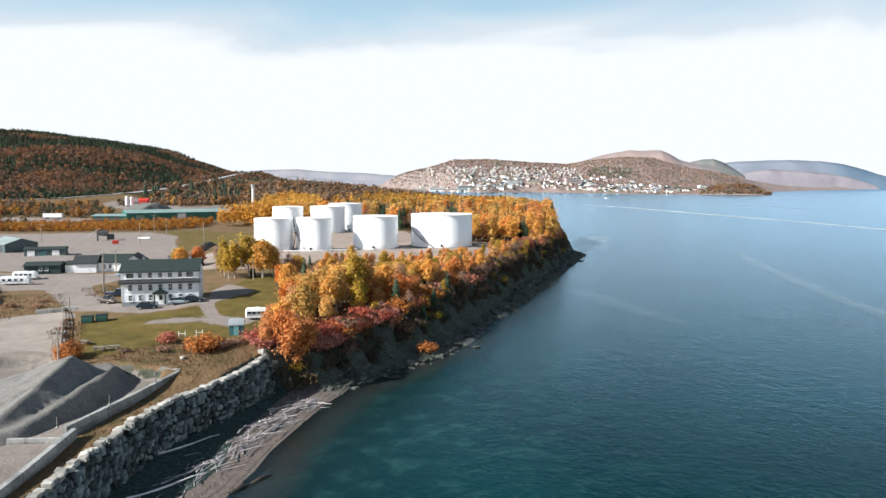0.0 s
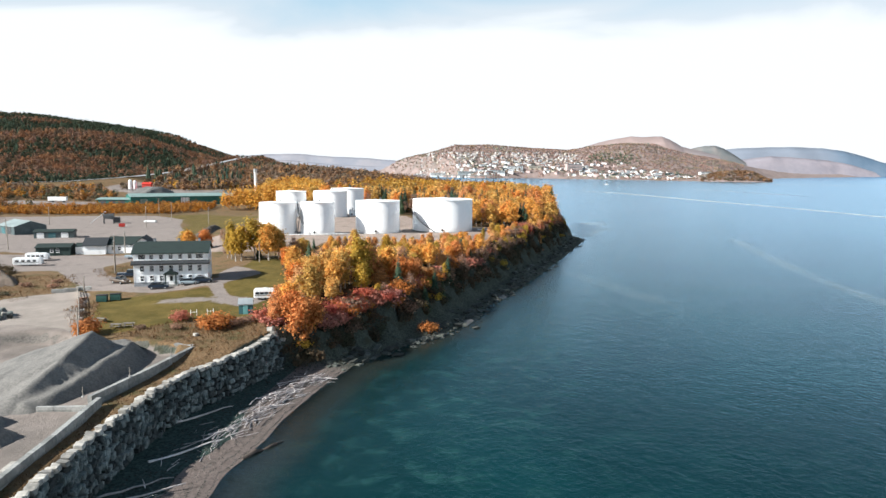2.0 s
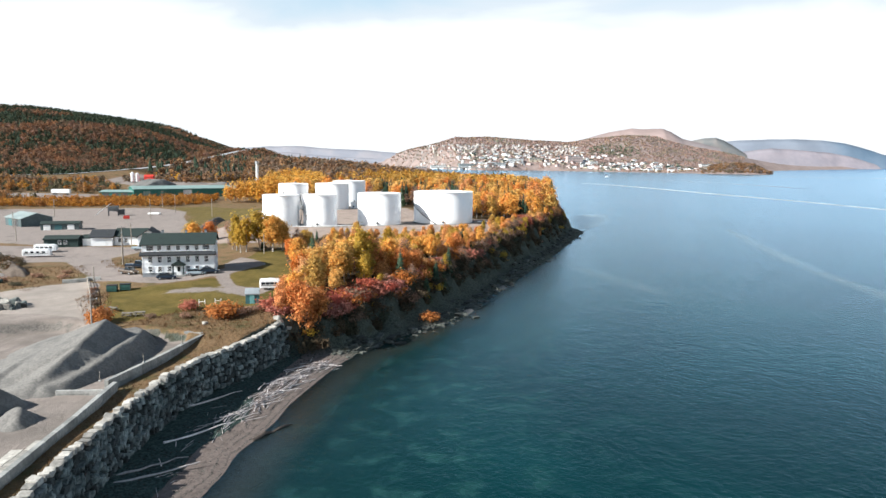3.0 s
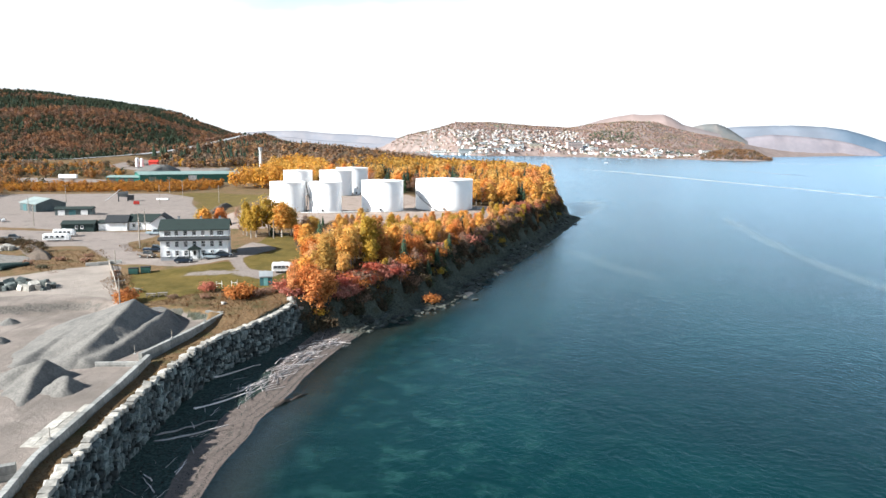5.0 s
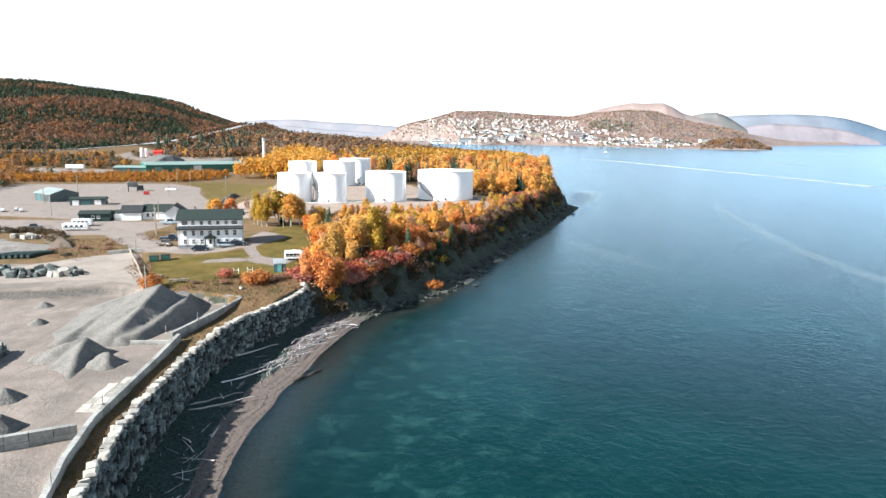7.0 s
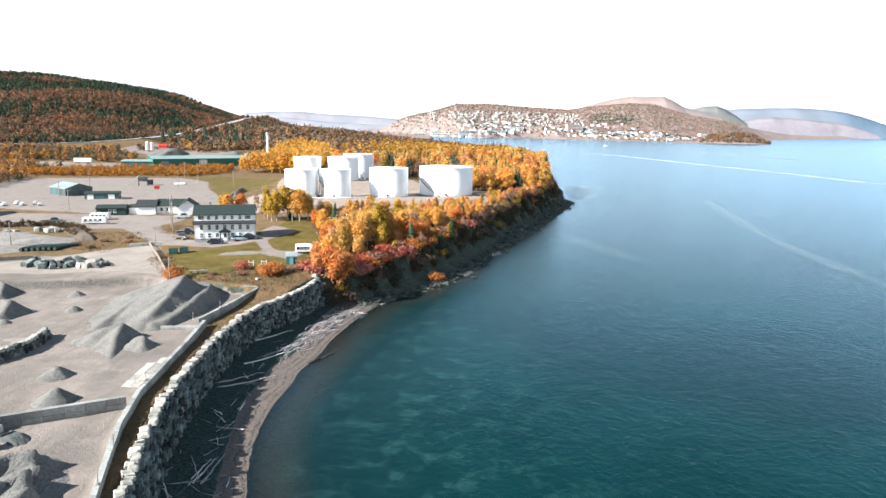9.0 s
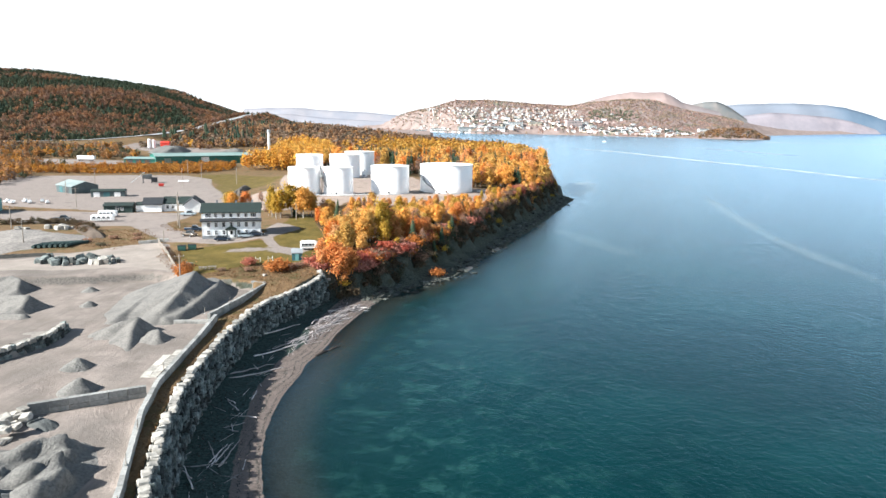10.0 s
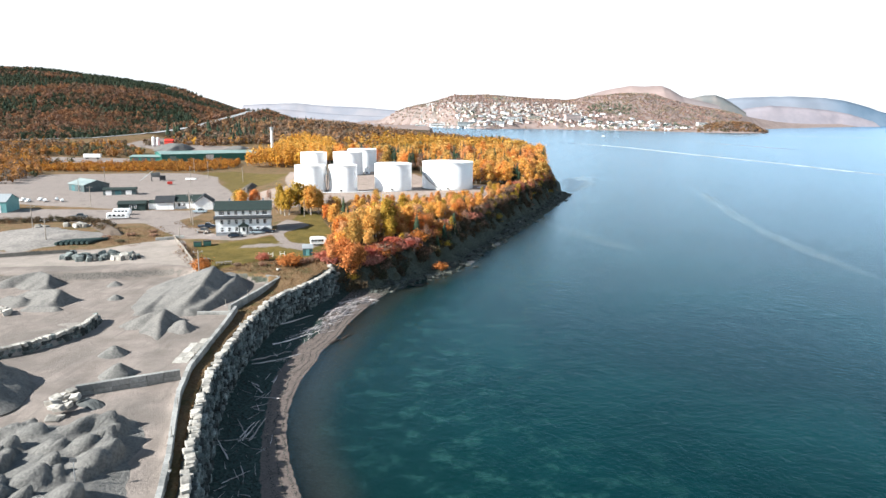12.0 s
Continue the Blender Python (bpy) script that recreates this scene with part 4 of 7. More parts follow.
# ---- trees ----
def leaf_cloud(vs, fs, c, r, count, size, rnd, flat=0.8):
    """Leaf sprays about a clump's centre: small tilted blades, thinning outwards."""
    for _ in range(count):
        d = Vector((rnd.gauss(0, 0.5), rnd.gauss(0, 0.5), rnd.gauss(0, 0.5)))
        q = Vector(c) + Vector((d.x * r, d.y * r, d.z * r * flat))
        up = (d + Vector((rnd.uniform(-0.7, 0.7), rnd.uniform(-0.7, 0.7), rnd.uniform(0.0, 0.9)))).normalized()
        t = up.orthogonal().normalized()
        t.rotate(Matrix.Rotation(rnd.uniform(0, 6.28), 3, up))
        b = up.cross(t)
        s = size * rnd.uniform(0.6, 1.4)
        k = len(vs)
        vs += [q - t * s * 1.1 - b * s * 0.6, q + t * s - b * s * 0.45 - up * s * 0.35, q + b * s * 1.15 + t * s * rnd.uniform(-0.5, 0.5)]
        fs.append((k, k + 1, k + 2))


def limbs(bm, h, rnd, count, spread, lean):
    """Trunk and limbs, tapering, each limb in two bends."""
    base = Vector((0, 0, -0.4))
    pts = [base]
    for k in range(1, 5):
        pts.append(Vector((lean.x * k / 4 + rnd.uniform(-0.12, 0.12), lean.y * k / 4 + rnd.uniform(-0.12, 0.12), h * 0.86 * k / 4)))
    r = 0.018 * h + 0.03
    for k in range(4):
        rod(bm, pts[k], pts[k + 1], r * (1 - 0.21 * k), r * (1 - 0.21 * (k + 1)), 6)
    tips = [pts[-1]]
    for i in range(count):
        f = rnd.uniform(0.32, 0.85)
        a = 2 * math.pi * (i + rnd.uniform(-0.3, 0.3)) / count
        k = min(3, int(f * 4))
        s = pts[k].lerp(pts[k + 1], f * 4 - k)
        ln = spread * rnd.uniform(0.55, 1.0) * (1.25 - f * 0.75)
        mid_ = s + Vector((math.cos(a), math.sin(a), 0.55)) * ln * 0.5
        tip = mid_ + Vector((math.cos(a + rnd.uniform(-0.5, 0.5)), math.sin(a + rnd.uniform(-0.5, 0.5)), 0.8)) * ln * 0.5
        rod(bm, s, mid_, r * 0.4, r * 0.28, 5)
        rod(bm, mid_, tip, r * 0.28, r * 0.1, 5)
        tips += [tip, mid_.lerp(tip, 0.4)]
    return tips


def broadleaf(name, label, category, material, h, spread, seed, clumps=74, per=40, size=0.2, low=0.26, bark=None):
    """A broad-leaved tree: trunk, limbs and an uneven crown of many leaf sprays with gaps."""
    rnd = random.Random(seed)
    th = empty(name, label, category, pose(0, 0, -500 - seed * 20))
    bm = bmesh.new()
    tips = limbs(bm, h, rnd, 7, spread, Vector((rnd.uniform(-0.5, 0.5), rnd.uniform(-0.5, 0.5), 0)))
    part("trunk", bm, bark or BARK, th)
    vs, fs = [], []
    lobes = [(rnd.uniform(0, 6.28), rnd.uniform(0.75, 1.15)) for _ in range(5)]
    for i in range(clumps):
        if i < len(tips) and rnd.random() < 0.8:
            c = tips[i] + Vector((rnd.uniform(-0.3, 0.3), rnd.uniform(-0.3, 0.3), rnd.uniform(-0.2, 0.4)))
        else:
            u = rnd.random()
            zz = h * (low + (1.0 - low) * u)
            a = rnd.uniform(0, 6.28)
            wide = spread * math.sqrt(max(0.05, 1 - ((u - 0.38) / 0.66) ** 2))
            wide *= 0.75 + 0.35 * math.sin(a * 2 + seed) * math.sin(u * 5 + seed)
            rr = wide * math.sqrt(rnd.uniform(0.15, 1.0))
            c = Vector((rr * math.cos(a), rr * math.sin(a), zz))
        leaf_cloud(vs, fs, c, spread * rnd.uniform(0.26, 0.5), per, size, rnd, rnd.uniform(0.9, 1.7))
    raw("crown", vs, fs, material, th)
    return th


def spruce(name, label, h, spread, seed, per=9):
    """A spruce: straight trunk and whorls of drooping sprays, narrowing to the tip."""
    rnd = random.Random(seed)
    th = empty(name, label, "tree", pose(0, 0, -500 - seed * 20))
    bm = bmesh.new()
    rod(bm, (0, 0, -0.4), (0, 0, h * 0.97), 0.02 * h, 0.02, 6)
    part("trunk", bm, BARK, th)
    vs, fs = [], []
    tiers = int(h * 2.2)
    for k in range(tiers):
        f = k / tiers
        z = h * (0.08 + 0.9 * f)
        rad = spread * (1 - f) ** 0.85 * rnd.uniform(0.8, 1.15) + 0.1
        for i in range(per):
            a = 2 * math.pi * (i + rnd.random()) / per
            ln = rad * rnd.uniform(0.7, 1.1)
            w = 0.16 + ln * 0.24
            d, t = Vector((math.cos(a), math.sin(a), 0)), Vector((-math.sin(a), math.cos(a), 0))
            b = len(vs)
            q = Vector((0, 0, z))
            vs += [q + d * 0.05, q + d * ln * 0.55 - t * w - Vector((0, 0, ln * 0.18)), q + d * ln - Vector((0, 0, ln * 0.42)), q + d * ln * 0.55 + t * w - Vector((0, 0, ln * 0.2)), q + d * ln * 0.5 + Vector((0, 0, 0.1))]
            fs += [(b, b + 1, b + 4), (b + 1, b + 2, b + 4), (b + 2, b + 3, b + 4), (b + 3, b, b + 4)]
    raw("crown", vs, fs, NEEDLE, th)
    return th


def shrub(name, label, material, r, h, seed, clumps=22, per=48, size=0.16):
    rnd = random.Random(seed)
    th = empty(name, label, "shrub", pose(0, 0, -500 - seed * 20))
    bm = bmesh.new()
    vs, fs = [], []
    for i in range(clumps):
        a, u = rnd.uniform(0, 6.28), math.sqrt(rnd.random())
        c = Vector((r * 0.75 * u * math.cos(a), r * 0.75 * u * math.sin(a), h * (0.3 + 0.5 * rnd.random() * (1.15 - u * 0.6))))
        if i < 8:
            rod(bm, (c.x * 0.2, c.y * 0.2, -0.3), c, 0.05, 0.02, 5)
        leaf_cloud(vs, fs, c, r * rnd.uniform(0.36, 0.56), per, size, rnd)
    part("stem", bm, BARK, th)
    raw("foliage", vs, fs, material, th)
    return th


G_NEAR, G_BACK, G_YARD = "trees on the bluff", "trees behind the tanks", "trees round the yard"
NEAR = [
    (broadleaf("aspen_tree", "golden autumn aspen on the wooded bluff", "tree", L_YELLOW, 8.2, 2.1, 1, low=0.36, bark=PALE_BARK), 6),
    (broadleaf("aspen_tree", "tall golden autumn aspen with open crown", "tree", L_YELLOW, 9.4, 2.2, 2, low=0.4, bark=PALE_BARK), 6),
    (broadleaf("maple_tree", "bright orange autumn maple on the bluff", "tree", L_ORANGE, 7.6, 2.4, 3), 4),
    (broadleaf("maple_tree", "deep orange autumn maple with round crown", "tree", L_ORANGE, 6.6, 2.3, 4), 2),
    (broadleaf("birch_tree", "olive gold birch losing its leaves", "tree", L_OLIVE, 8.4, 2.1, 5, 60, 36, low=0.38, bark=PALE_BARK), 4),
    (broadleaf("ash_tree", "half-bare brown tree among autumn woods", "tree", L_BROWN, 7.4, 2.1, 6, 44, 30, 0.13, bark=PALE_BARK), 3),
    (spruce("spruce_tree", "dark green spruce among autumn trees", 8.6, 1.9, 7), 1.2),
    (spruce("spruce_tree", "slim dark green spruce on the bluff", 7.2, 1.5, 8), 1),
    (broadleaf("cherry_tree", "peach coloured autumn tree with pale twigs", "tree", L_PEACH, 7.8, 2.3, 9, bark=PALE_BARK), 3),
]
SHRUBS = [
    shrub("shrub", "rust-red autumn shrub at the bluff's edge", L_RED, 2.0, 2.6, 21),
    shrub("shrub", "orange autumn shrub beside the lawn", L_RUST, 2.1, 2.7, 22),
    shrub("shrub", "bare brown shrub on the slope", L_BROWN, 1.8, 2.2, 23, 18, 34, 0.13),
    shrub("shrub", "olive green shrub on the dark cliff", L_OLIVE, 1.6, 1.8, 24, 14, 34),
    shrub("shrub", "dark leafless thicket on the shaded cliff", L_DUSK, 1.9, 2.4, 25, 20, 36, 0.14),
]


def scatter(poly, gap, rnd, keep=1.0):
    """Uneven places within a polygon, about gap metres apart."""
    xs, ys = [q[0] for q in poly], [q[1] for q in poly]
    cx = np.arange(min(xs), max(xs), gap)
    cy = np.arange(min(ys), max(ys), gap)
    pts = [(x + rnd.uniform(-0.45, 0.45) * gap, y + rnd.uniform(-0.45, 0.45) * gap) for x in cx for y in cy]
    ok = inside(np.array([q[0] for q in pts]), np.array([q[1] for q in pts]), poly)
    return [q for q, k in zip(pts, ok) if k and rnd.random() < keep]


def plant(proto, x, y, s, rnd, group, sink=0.1):
    zz = gz(x, y) - sink
    ob = copy_thing(proto, pose(x, y, zz, rnd.uniform(-3, 3), rnd.uniform(-3, 3), rnd.uniform(0, 360)) @ Matrix.Diagonal((s * rnd.uniform(0.95, 1.4), s * rnd.uniform(0.95, 1.4), s * rnd.uniform(0.86, 1.14), 1)))
    ob["group"] = group
    return ob


def pick(table, rnd):
    total = sum(w for _, w in table)
    v = rnd.uniform(0, total)
    for ob, w in table:
        v -= w
        if v <= 0:
            return ob
    return table[-1][0]


RED_LINE = [(-24.4, 119.5), (-21.5, 126.5), (-18.4, 132.5), (-15.0, 139), (-11.5, 145)]
rnd = random.Random(31)
for x, y in scatter(WOODS_NEAR, 4.0, rnd, 0.97):
    edge_in = float(sdist(np.array([x]), np.array([y]), WOODS_NEAR)[0])
    if y < 150 and x > -28.5 and line_dist(np.array([x]), np.array([y]), RED_LINE)[0] < 5.0:
        continue
    proto = pick(NEAR, rnd)
    # the landward rim by the lawn is the most orange
    if x < -31 and y < 165 and rnd.random() < 0.6:
        proto = rnd.choice([NEAR[2][0], NEAR[3][0], NEAR[0][0]])
    if y > 205 and rnd.random() < 0.3:
        proto = NEAR[8][0]
    size = rnd.uniform(0.62, 1.28) * (0.8 if edge_in < 2 else 1.0)
    # the crowns reach much the same level over the whole bluff
    head = rnd.uniform(13.4, 15.6) + (1.6 if y < 160 else 0.0) + (1.8 if rnd.random() < 0.16 else 0.0)
    if y > 178:
        head -= 1.3
    size = min(size, max(0.4, (head - gz(x, y)) / 8.6))
    # low growth by the lawn's corner
    if x < -27 and y < 136:
        size = rnd.uniform(0.45, 0.62)
        proto = rnd.choice([NEAR[2][0], NEAR[3][0], NEAR[5][0]])
    plant(proto, x, y, size, rnd, G_NEAR)
# shrubs along the brow and down the cliff
brow = Along(CLIFF[:10])
s = 5.0
while s < brow.length - 4:
    q, d = brow.at(s)
    side = Vector((d.y, -d.x, 0))
    w = rnd.uniform(-1.5, 1.5)
    red = q.y < 185
    plant(SHRUBS[rnd.choice([0, 1, 2, 2]) if red else rnd.choice([2, 2, 3, 0])], q.x + side.x * w, q.y + side.y * w, rnd.uniform(0.9, 1.4), rnd, "shrubs along the bluff")
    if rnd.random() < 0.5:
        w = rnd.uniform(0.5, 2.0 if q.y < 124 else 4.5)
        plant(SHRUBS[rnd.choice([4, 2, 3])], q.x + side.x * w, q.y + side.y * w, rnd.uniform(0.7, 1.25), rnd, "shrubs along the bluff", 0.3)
    s += rnd.uniform(2.0, 3.2)
# orange trees standing down the slope beside the sea wall
for k, x, y, sc in ((2, -26.0, 116.0, 0.95), (3, -27.8, 117.5, 0.9), (0, -28.8, 121, 0.95), (2, -24.4, 118.2, 0.75)):
    plant(NEAR[k][0], x, y, sc, rnd, G_NEAR)
RED_BAND = Along(RED_LINE)
for i in range(26):
    q, d = RED_BAND.at(RED_BAND.length * (i + 0.5) / 26)
    w = rnd.uniform(-1.2, 1.6)
    plant(SHRUBS[0 if rnd.random() < 0.75 else 1], q.x + d.y * w, q.y - d.x * w, rnd.uniform(0.85, 1.2), rnd, "shrubs along the bluff")
SLOPE = Along(CLIFF[2:10])
for i in range(84):
    q, d = SLOPE.at(SLOPE.length * (i + rnd.random()) / 84)
    w = rnd.uniform(0.2, 3.2)
    plant(NEAR[rnd.choice([5, 5, 8, 4, 7, 5])][0], q.x + d.y * w, q.y - d.x * w, rnd.uniform(0.42, 0.66), rnd, G_NEAR, 0.3)
for k, x, y, sc in ((6, -31.7, 155, 0.8), (6, -30.2, 158, 0.7), (7, -10.8, 149.5, 1.0), (6, -4.5, 150.5, 0.85), (6, -2.6, 157, 0.9), (7, -1.2, 163, 1.0), (6, 0.5, 169, 0.75)):
    plant(NEAR[k][0], x, y, sc, rnd, G_NEAR)
plant(SHRUBS[1], -3.5, 140, 0.9, rnd, "shrubs along the bluff")
# trees and shrubs standing singly round the lawn
for k, x, y, s in ((4, -55.0, 179, 1.15), (4, -51.6, 181, 1.2), (0, -47.6, 179, 1.2), (4, -58.5, 182, 1.0), (4, -56.3, 178.5, 0.9), (0, -49.2, 183, 1.15), (0, -45.4, 181, 1.0), (5, -42, 183, 0.8), (5, -60.5, 185, 0.7), (0, -77, 200, 0.85), (2, -73, 203, 0.75), (4, -80, 204, 0.7), (5, -68, 205, 0.6), (5, -40, 190, 0.7), (6, -51, 182, 0.6)):
    plant(NEAR[k][0], x, y, s, rnd, G_YARD)
for k, x, y, s in ((1, -40.6, 114.6, 1.15), (2, -73.5, 131.5, 0.45), (2, -71, 127, 0.5), (2, -68, 121.5, 0.5), (2, -65, 116, 0.45), (2, -62, 110, 0.45), (2, -75, 135, 0.45), (2, -96, 150, 0.7), (2, -91, 154, 0.6), (2, -88, 147, 0.7), (2, -100, 144, 0.6), (4, -94, 139, 0.5), (0, -41.6, 117, 0.75), (0, -48.2, 118.2, 0.85), (1, -60.6, 109.2, 1.1), (1, -59.8, 107.2, 0.8), (0, -33, 119, 1.0), (0, -31, 116.5, 0.9), (2, -38.5, 116, 0.8), (2, -36.5, 118, 0.8), (2, -47, 113, 0.6), (2, -53, 112, 0.6)):
    plant(SHRUBS[k], x, y, s, rnd, "shrubs beside the lawn")

# woods behind the tanks
BACK = [(broadleaf("aspen_tree", "golden aspen in woods behind the tanks", "tree", L_YELLOW, 10.5, 2.6, 41, 40, 24, 0.32), 7),
        (broadleaf("maple_tree", "orange maple in woods behind the tanks", "tree", L_ORANGE, 9.8, 2.8, 42, 40, 24, 0.32), 4),
        (broadleaf("ash_tree", "half-bare brown tree behind the tanks", "tree", L_BROWN, 9.0, 2.5, 43, 30, 22, 0.24), 3),
        (spruce("spruce_tree", "dark green spruce behind the tanks", 11.5, 2.3, 44, 7), 3)]
BACKWOOD = [(42, 296), (56, 345), (64, 420), (68, 470), (-105, 470), (-92, 404), (-44, 368), (-14, 336), (-4, 292), (14, 280)]
for x, y in scatter(BACKWOOD, 5.2, rnd, 0.9):
    proto = pick(BACK, rnd)
    if y < 300 and rnd.random() < 0.4:
        proto = NEAR[8][0]
    if -60 < x < 12 and y > 318 and rnd.random() < 0.42:
        proto = BACK[3][0]
    plant(proto, x, y, rnd.uniform(0.7, 1.1), rnd, G_BACK)
for ob in [o for o, _ in NEAR + BACK] + SHRUBS:
    for o in (*ob.children_recursive, ob):
        bpy.data.objects.remove(o)


# ---- gravel yard ----
def tube(bm, pts, radii, seg=8):
    """One closed skin round a bent line."""
    rows = []
    for k, (q, r) in enumerate(zip(pts, radii)):
        d = (pts[min(k + 1, len(pts) - 1)] - pts[max(k - 1, 0)]).normalized()
        m = d.to_track_quat("Z", "Y").to_matrix()
        rows.append([bm.verts.new(q + m @ Vector((r * math.cos(2 * math.pi * i / seg), r * math.sin(2 * math.pi * i / seg), 0))) for i in range(seg)])
    for a, b in zip(rows, rows[1:]):
        for i in range(seg):
            bm.faces.new((a[i], a[(i + 1) % seg], b[(i + 1) % seg], b[i]))
    bm.faces.new(rows[0][::-1])
    bm.faces.new(rows[-1])


def heap(label, cx, cy, rx, ry, h, ang, seed, material, crest=0.35, rough=0.16, floor=5.2, skew=0.12, loads=0, name="gravel_mound", cat="gravel heap"):
    """A tipped heap: steep even flanks at the angle of rest, a crest drawn out along its length, slumps and runnels."""
    rnd = random.Random(seed)
    if h < 3.5 and rx < 8 and floor == 5.2:
        h *= 1.18
    seg, rings = 84, 30
    off = Vector((rnd.uniform(0, 90), rnd.uniform(0, 90), 0))
    vs, fs = [], []
    tips = [(rnd.uniform(-0.7, 0.7), rnd.uniform(-0.75, 0.75), rnd.uniform(0.17, 0.3), rnd.uniform(0.55, 0.95)) for _ in range(loads)]
    # the foot's outline: as far out as the crest line's flanks reach
    reach = []
    for i in range(seg):
        a = 2 * math.pi * i / seg
        lo, hi = 0.5, 1.5
        for _ in range(24):
            m_ = (lo + hi) / 2
            if math.hypot(m_ * math.cos(a), max(0.0, abs(m_ * math.sin(a)) - crest) / (1 - crest)) < 1:
                lo = m_
            else:
                hi = m_
        reach.append(lo)
    for k in range(rings + 1):
        f = k / rings
        for i in range(seg):
            a = 2 * math.pi * i / seg
            wob = 1 + rough * 0.8 * noise.noise(Vector((math.cos(a) * 1.6, math.sin(a) * 1.6, seed)))
            x, y = f * reach[i] * math.cos(a), f * reach[i] * math.sin(a)
            # distance from a crest line along y
            yy = max(0.0, abs(y) - crest) / (1 - crest)
            d = math.hypot(x, yy)
            z = max(0.0, 1.06 - math.sqrt(d * d + 0.0036 + 0.03 * max(0.0, 1 - d) ** 2)) * (0.55 if loads else 1.0)
            # single lorry loads tipped side by side
            for lx, ly, lr, lh in tips:
                q = math.hypot(x - lx, (y - ly) * ry / rx) / lr
                if q < 1:
                    z = max(z, lh * (1 - q ** 1.9) * min(1, 2.2 * (1.05 - d)))
            fade = max(0.0, 1 - f)
            big = noise.noise(Vector((x * 2.3, y * 2.3 * ry / rx, 0)) + off)
            rill = abs(noise.noise(Vector((x * 1.2 + y * 0.6, y * 7.0 * ry / rx, 2)) + off))
            z += rough * (0.8 * big * fade - 0.6 * rill * min(1, 2 * d) * fade ** 0.5 + 0.15 * noise.noise(Vector((x * 10, y * 10 * ry / rx, 1)) + off) * fade)
            vs.append((x * wob * rx + skew * rx * max(z, 0), y * wob * ry, h * z - 0.16 * f))
    for k in range(rings):
        for i in range(seg):
            j = (i + 1) % seg
            fs.append((k * seg + i, (k + 1) * seg + i, (k + 1) * seg + j, k * seg + j))
    ob = raw(name, vs, fs, material, None, True)
    ob.matrix_world = pose(cx, cy, floor, 0, 0, ang)
    return tagged(ob, label, cat, "heaps in the gravel yard")


def pile(label, lines, material, seed, floor=5.2, step=0.4, rib=0.3):
    """Stone tipped and dug along crest lines of (x, y, height): each line has its own slope to the west and to the east."""
    xs, ys = [q[0] for c in lines for q in c[0]], [q[1] for c in lines for q in c[0]]
    top = max(q[2] for c in lines for q in c[0])
    reach = top / max(0.28, min(min(c[1], c[2]) for c in lines)) + 1.0
    ax = np.arange(min(xs) - reach, max(xs) + reach, step)
    ay = np.arange(min(ys) - reach, max(ys) + reach, step)
    X, Y = np.meshgrid(ax, ay)
    Z = np.full(X.shape, -9.0)
    wv = np.array([[noise.noise(Vector((x * 0.16, y * 0.16, seed))) for x in ax] for y in ay])
    fine = np.array([[noise.noise(Vector((x * 0.9, y * 0.9, seed + 3))) for x in ax] for y in ay])
    ribs = np.array([[abs(noise.noise(Vector((x * 0.22 + 4, y * 0.75, seed + 7)))) for x in ax] for y in ay])
    for pts, west, east, *shelf in lines:
        for (x0, y0, h0), (x1, y1, h1) in zip(pts, pts[1:]):
            dx, dy = x1 - x0, y1 - y0
            k = np.clip(((X - x0) * dx + (Y - y0) * dy) / (dx * dx + dy * dy), 0, 1)
            ox, oy = X - x0 - k * dx, Y - y0 - k * dy
            d = np.hypot(ox, oy)
            turn = np.clip(0.5 + 0.75 * ox / np.maximum(d, 0.05), 0, 1)
            slope = west + (east - west) * turn
            z = h0 + (h1 - h0) * k - slope * d - rib * ribs * np.minimum(1, d / 1.5) * (0.4 + turn)
            if shelf:
                z = z - 1.2 * np.maximum(0, d - shelf[0])
            Z = np.maximum(Z, z)
    Z = Z + 0.28 * wv * np.clip(Z, 0, 1) + 0.09 * fine * np.clip(Z + 0.3, 0, 1)
    ny_, nx_ = X.shape
    number, vs, fs = {}, [], []
    cx, cy = sum(xs) / len(xs), sum(ys) / len(ys)

    def at_(j, i):
        if (j, i) not in number:
            number[j, i] = len(vs)
            vs.append((X[j, i] - cx, Y[j, i] - cy, max(float(Z[j, i]), -0.15)))
        return number[j, i]

    for j in range(ny_ - 1):
        for i in range(nx_ - 1):
            if Z[j:j + 2, i:i + 2].max() > 0.0:
                fs.append((at_(j, i), at_(j, i + 1), at_(j + 1, i + 1), at_(j + 1, i)))
    ob = raw("gravel_mound", vs, fs, material, None, True)
    ob.matrix_world = pose(cx, cy, floor)
    return tagged(ob, label, "gravel heap", "heaps in the gravel yard")


PILE = surf("grey_crushed_stone", (0.115, 0.11, 0.103), (0.195, 0.182, 0.169), 3.0, 0.95, 0.5, 0.08, (0.09, 0.087, 0.083))
pile("large grey crushed stone heap with dug benches", [
    ([(-58.5, 103, 3.0), (-53.6, 97.5, 5.4), (-52.6, 88, 4.4), (-53.2, 80, 2.2)], 0.36, 0.8),
    ([(-50.4, 103, 2.3), (-48.9, 97, 2.7), (-48.9, 88, 2.2), (-50.2, 79.8, 1.2)], 0.0, 0.95, 3.2),
    ([(-60.5, 92, 2.2), (-61.0, 84, 1.5), (-61.5, 77, 0.5)], 0.30, 0.30)], PILE, 3, rib=0.6)
pile("pale sand heap with sharp front ridge", [([(-60.5, 70, 0.9), (-57.1, 70.9, 2.2), (-54.6, 72, 2.8), (-54.0, 68, 1.8), (-52.0, 62, 0.2)], 0.5, 0.9)], PILE, 5)
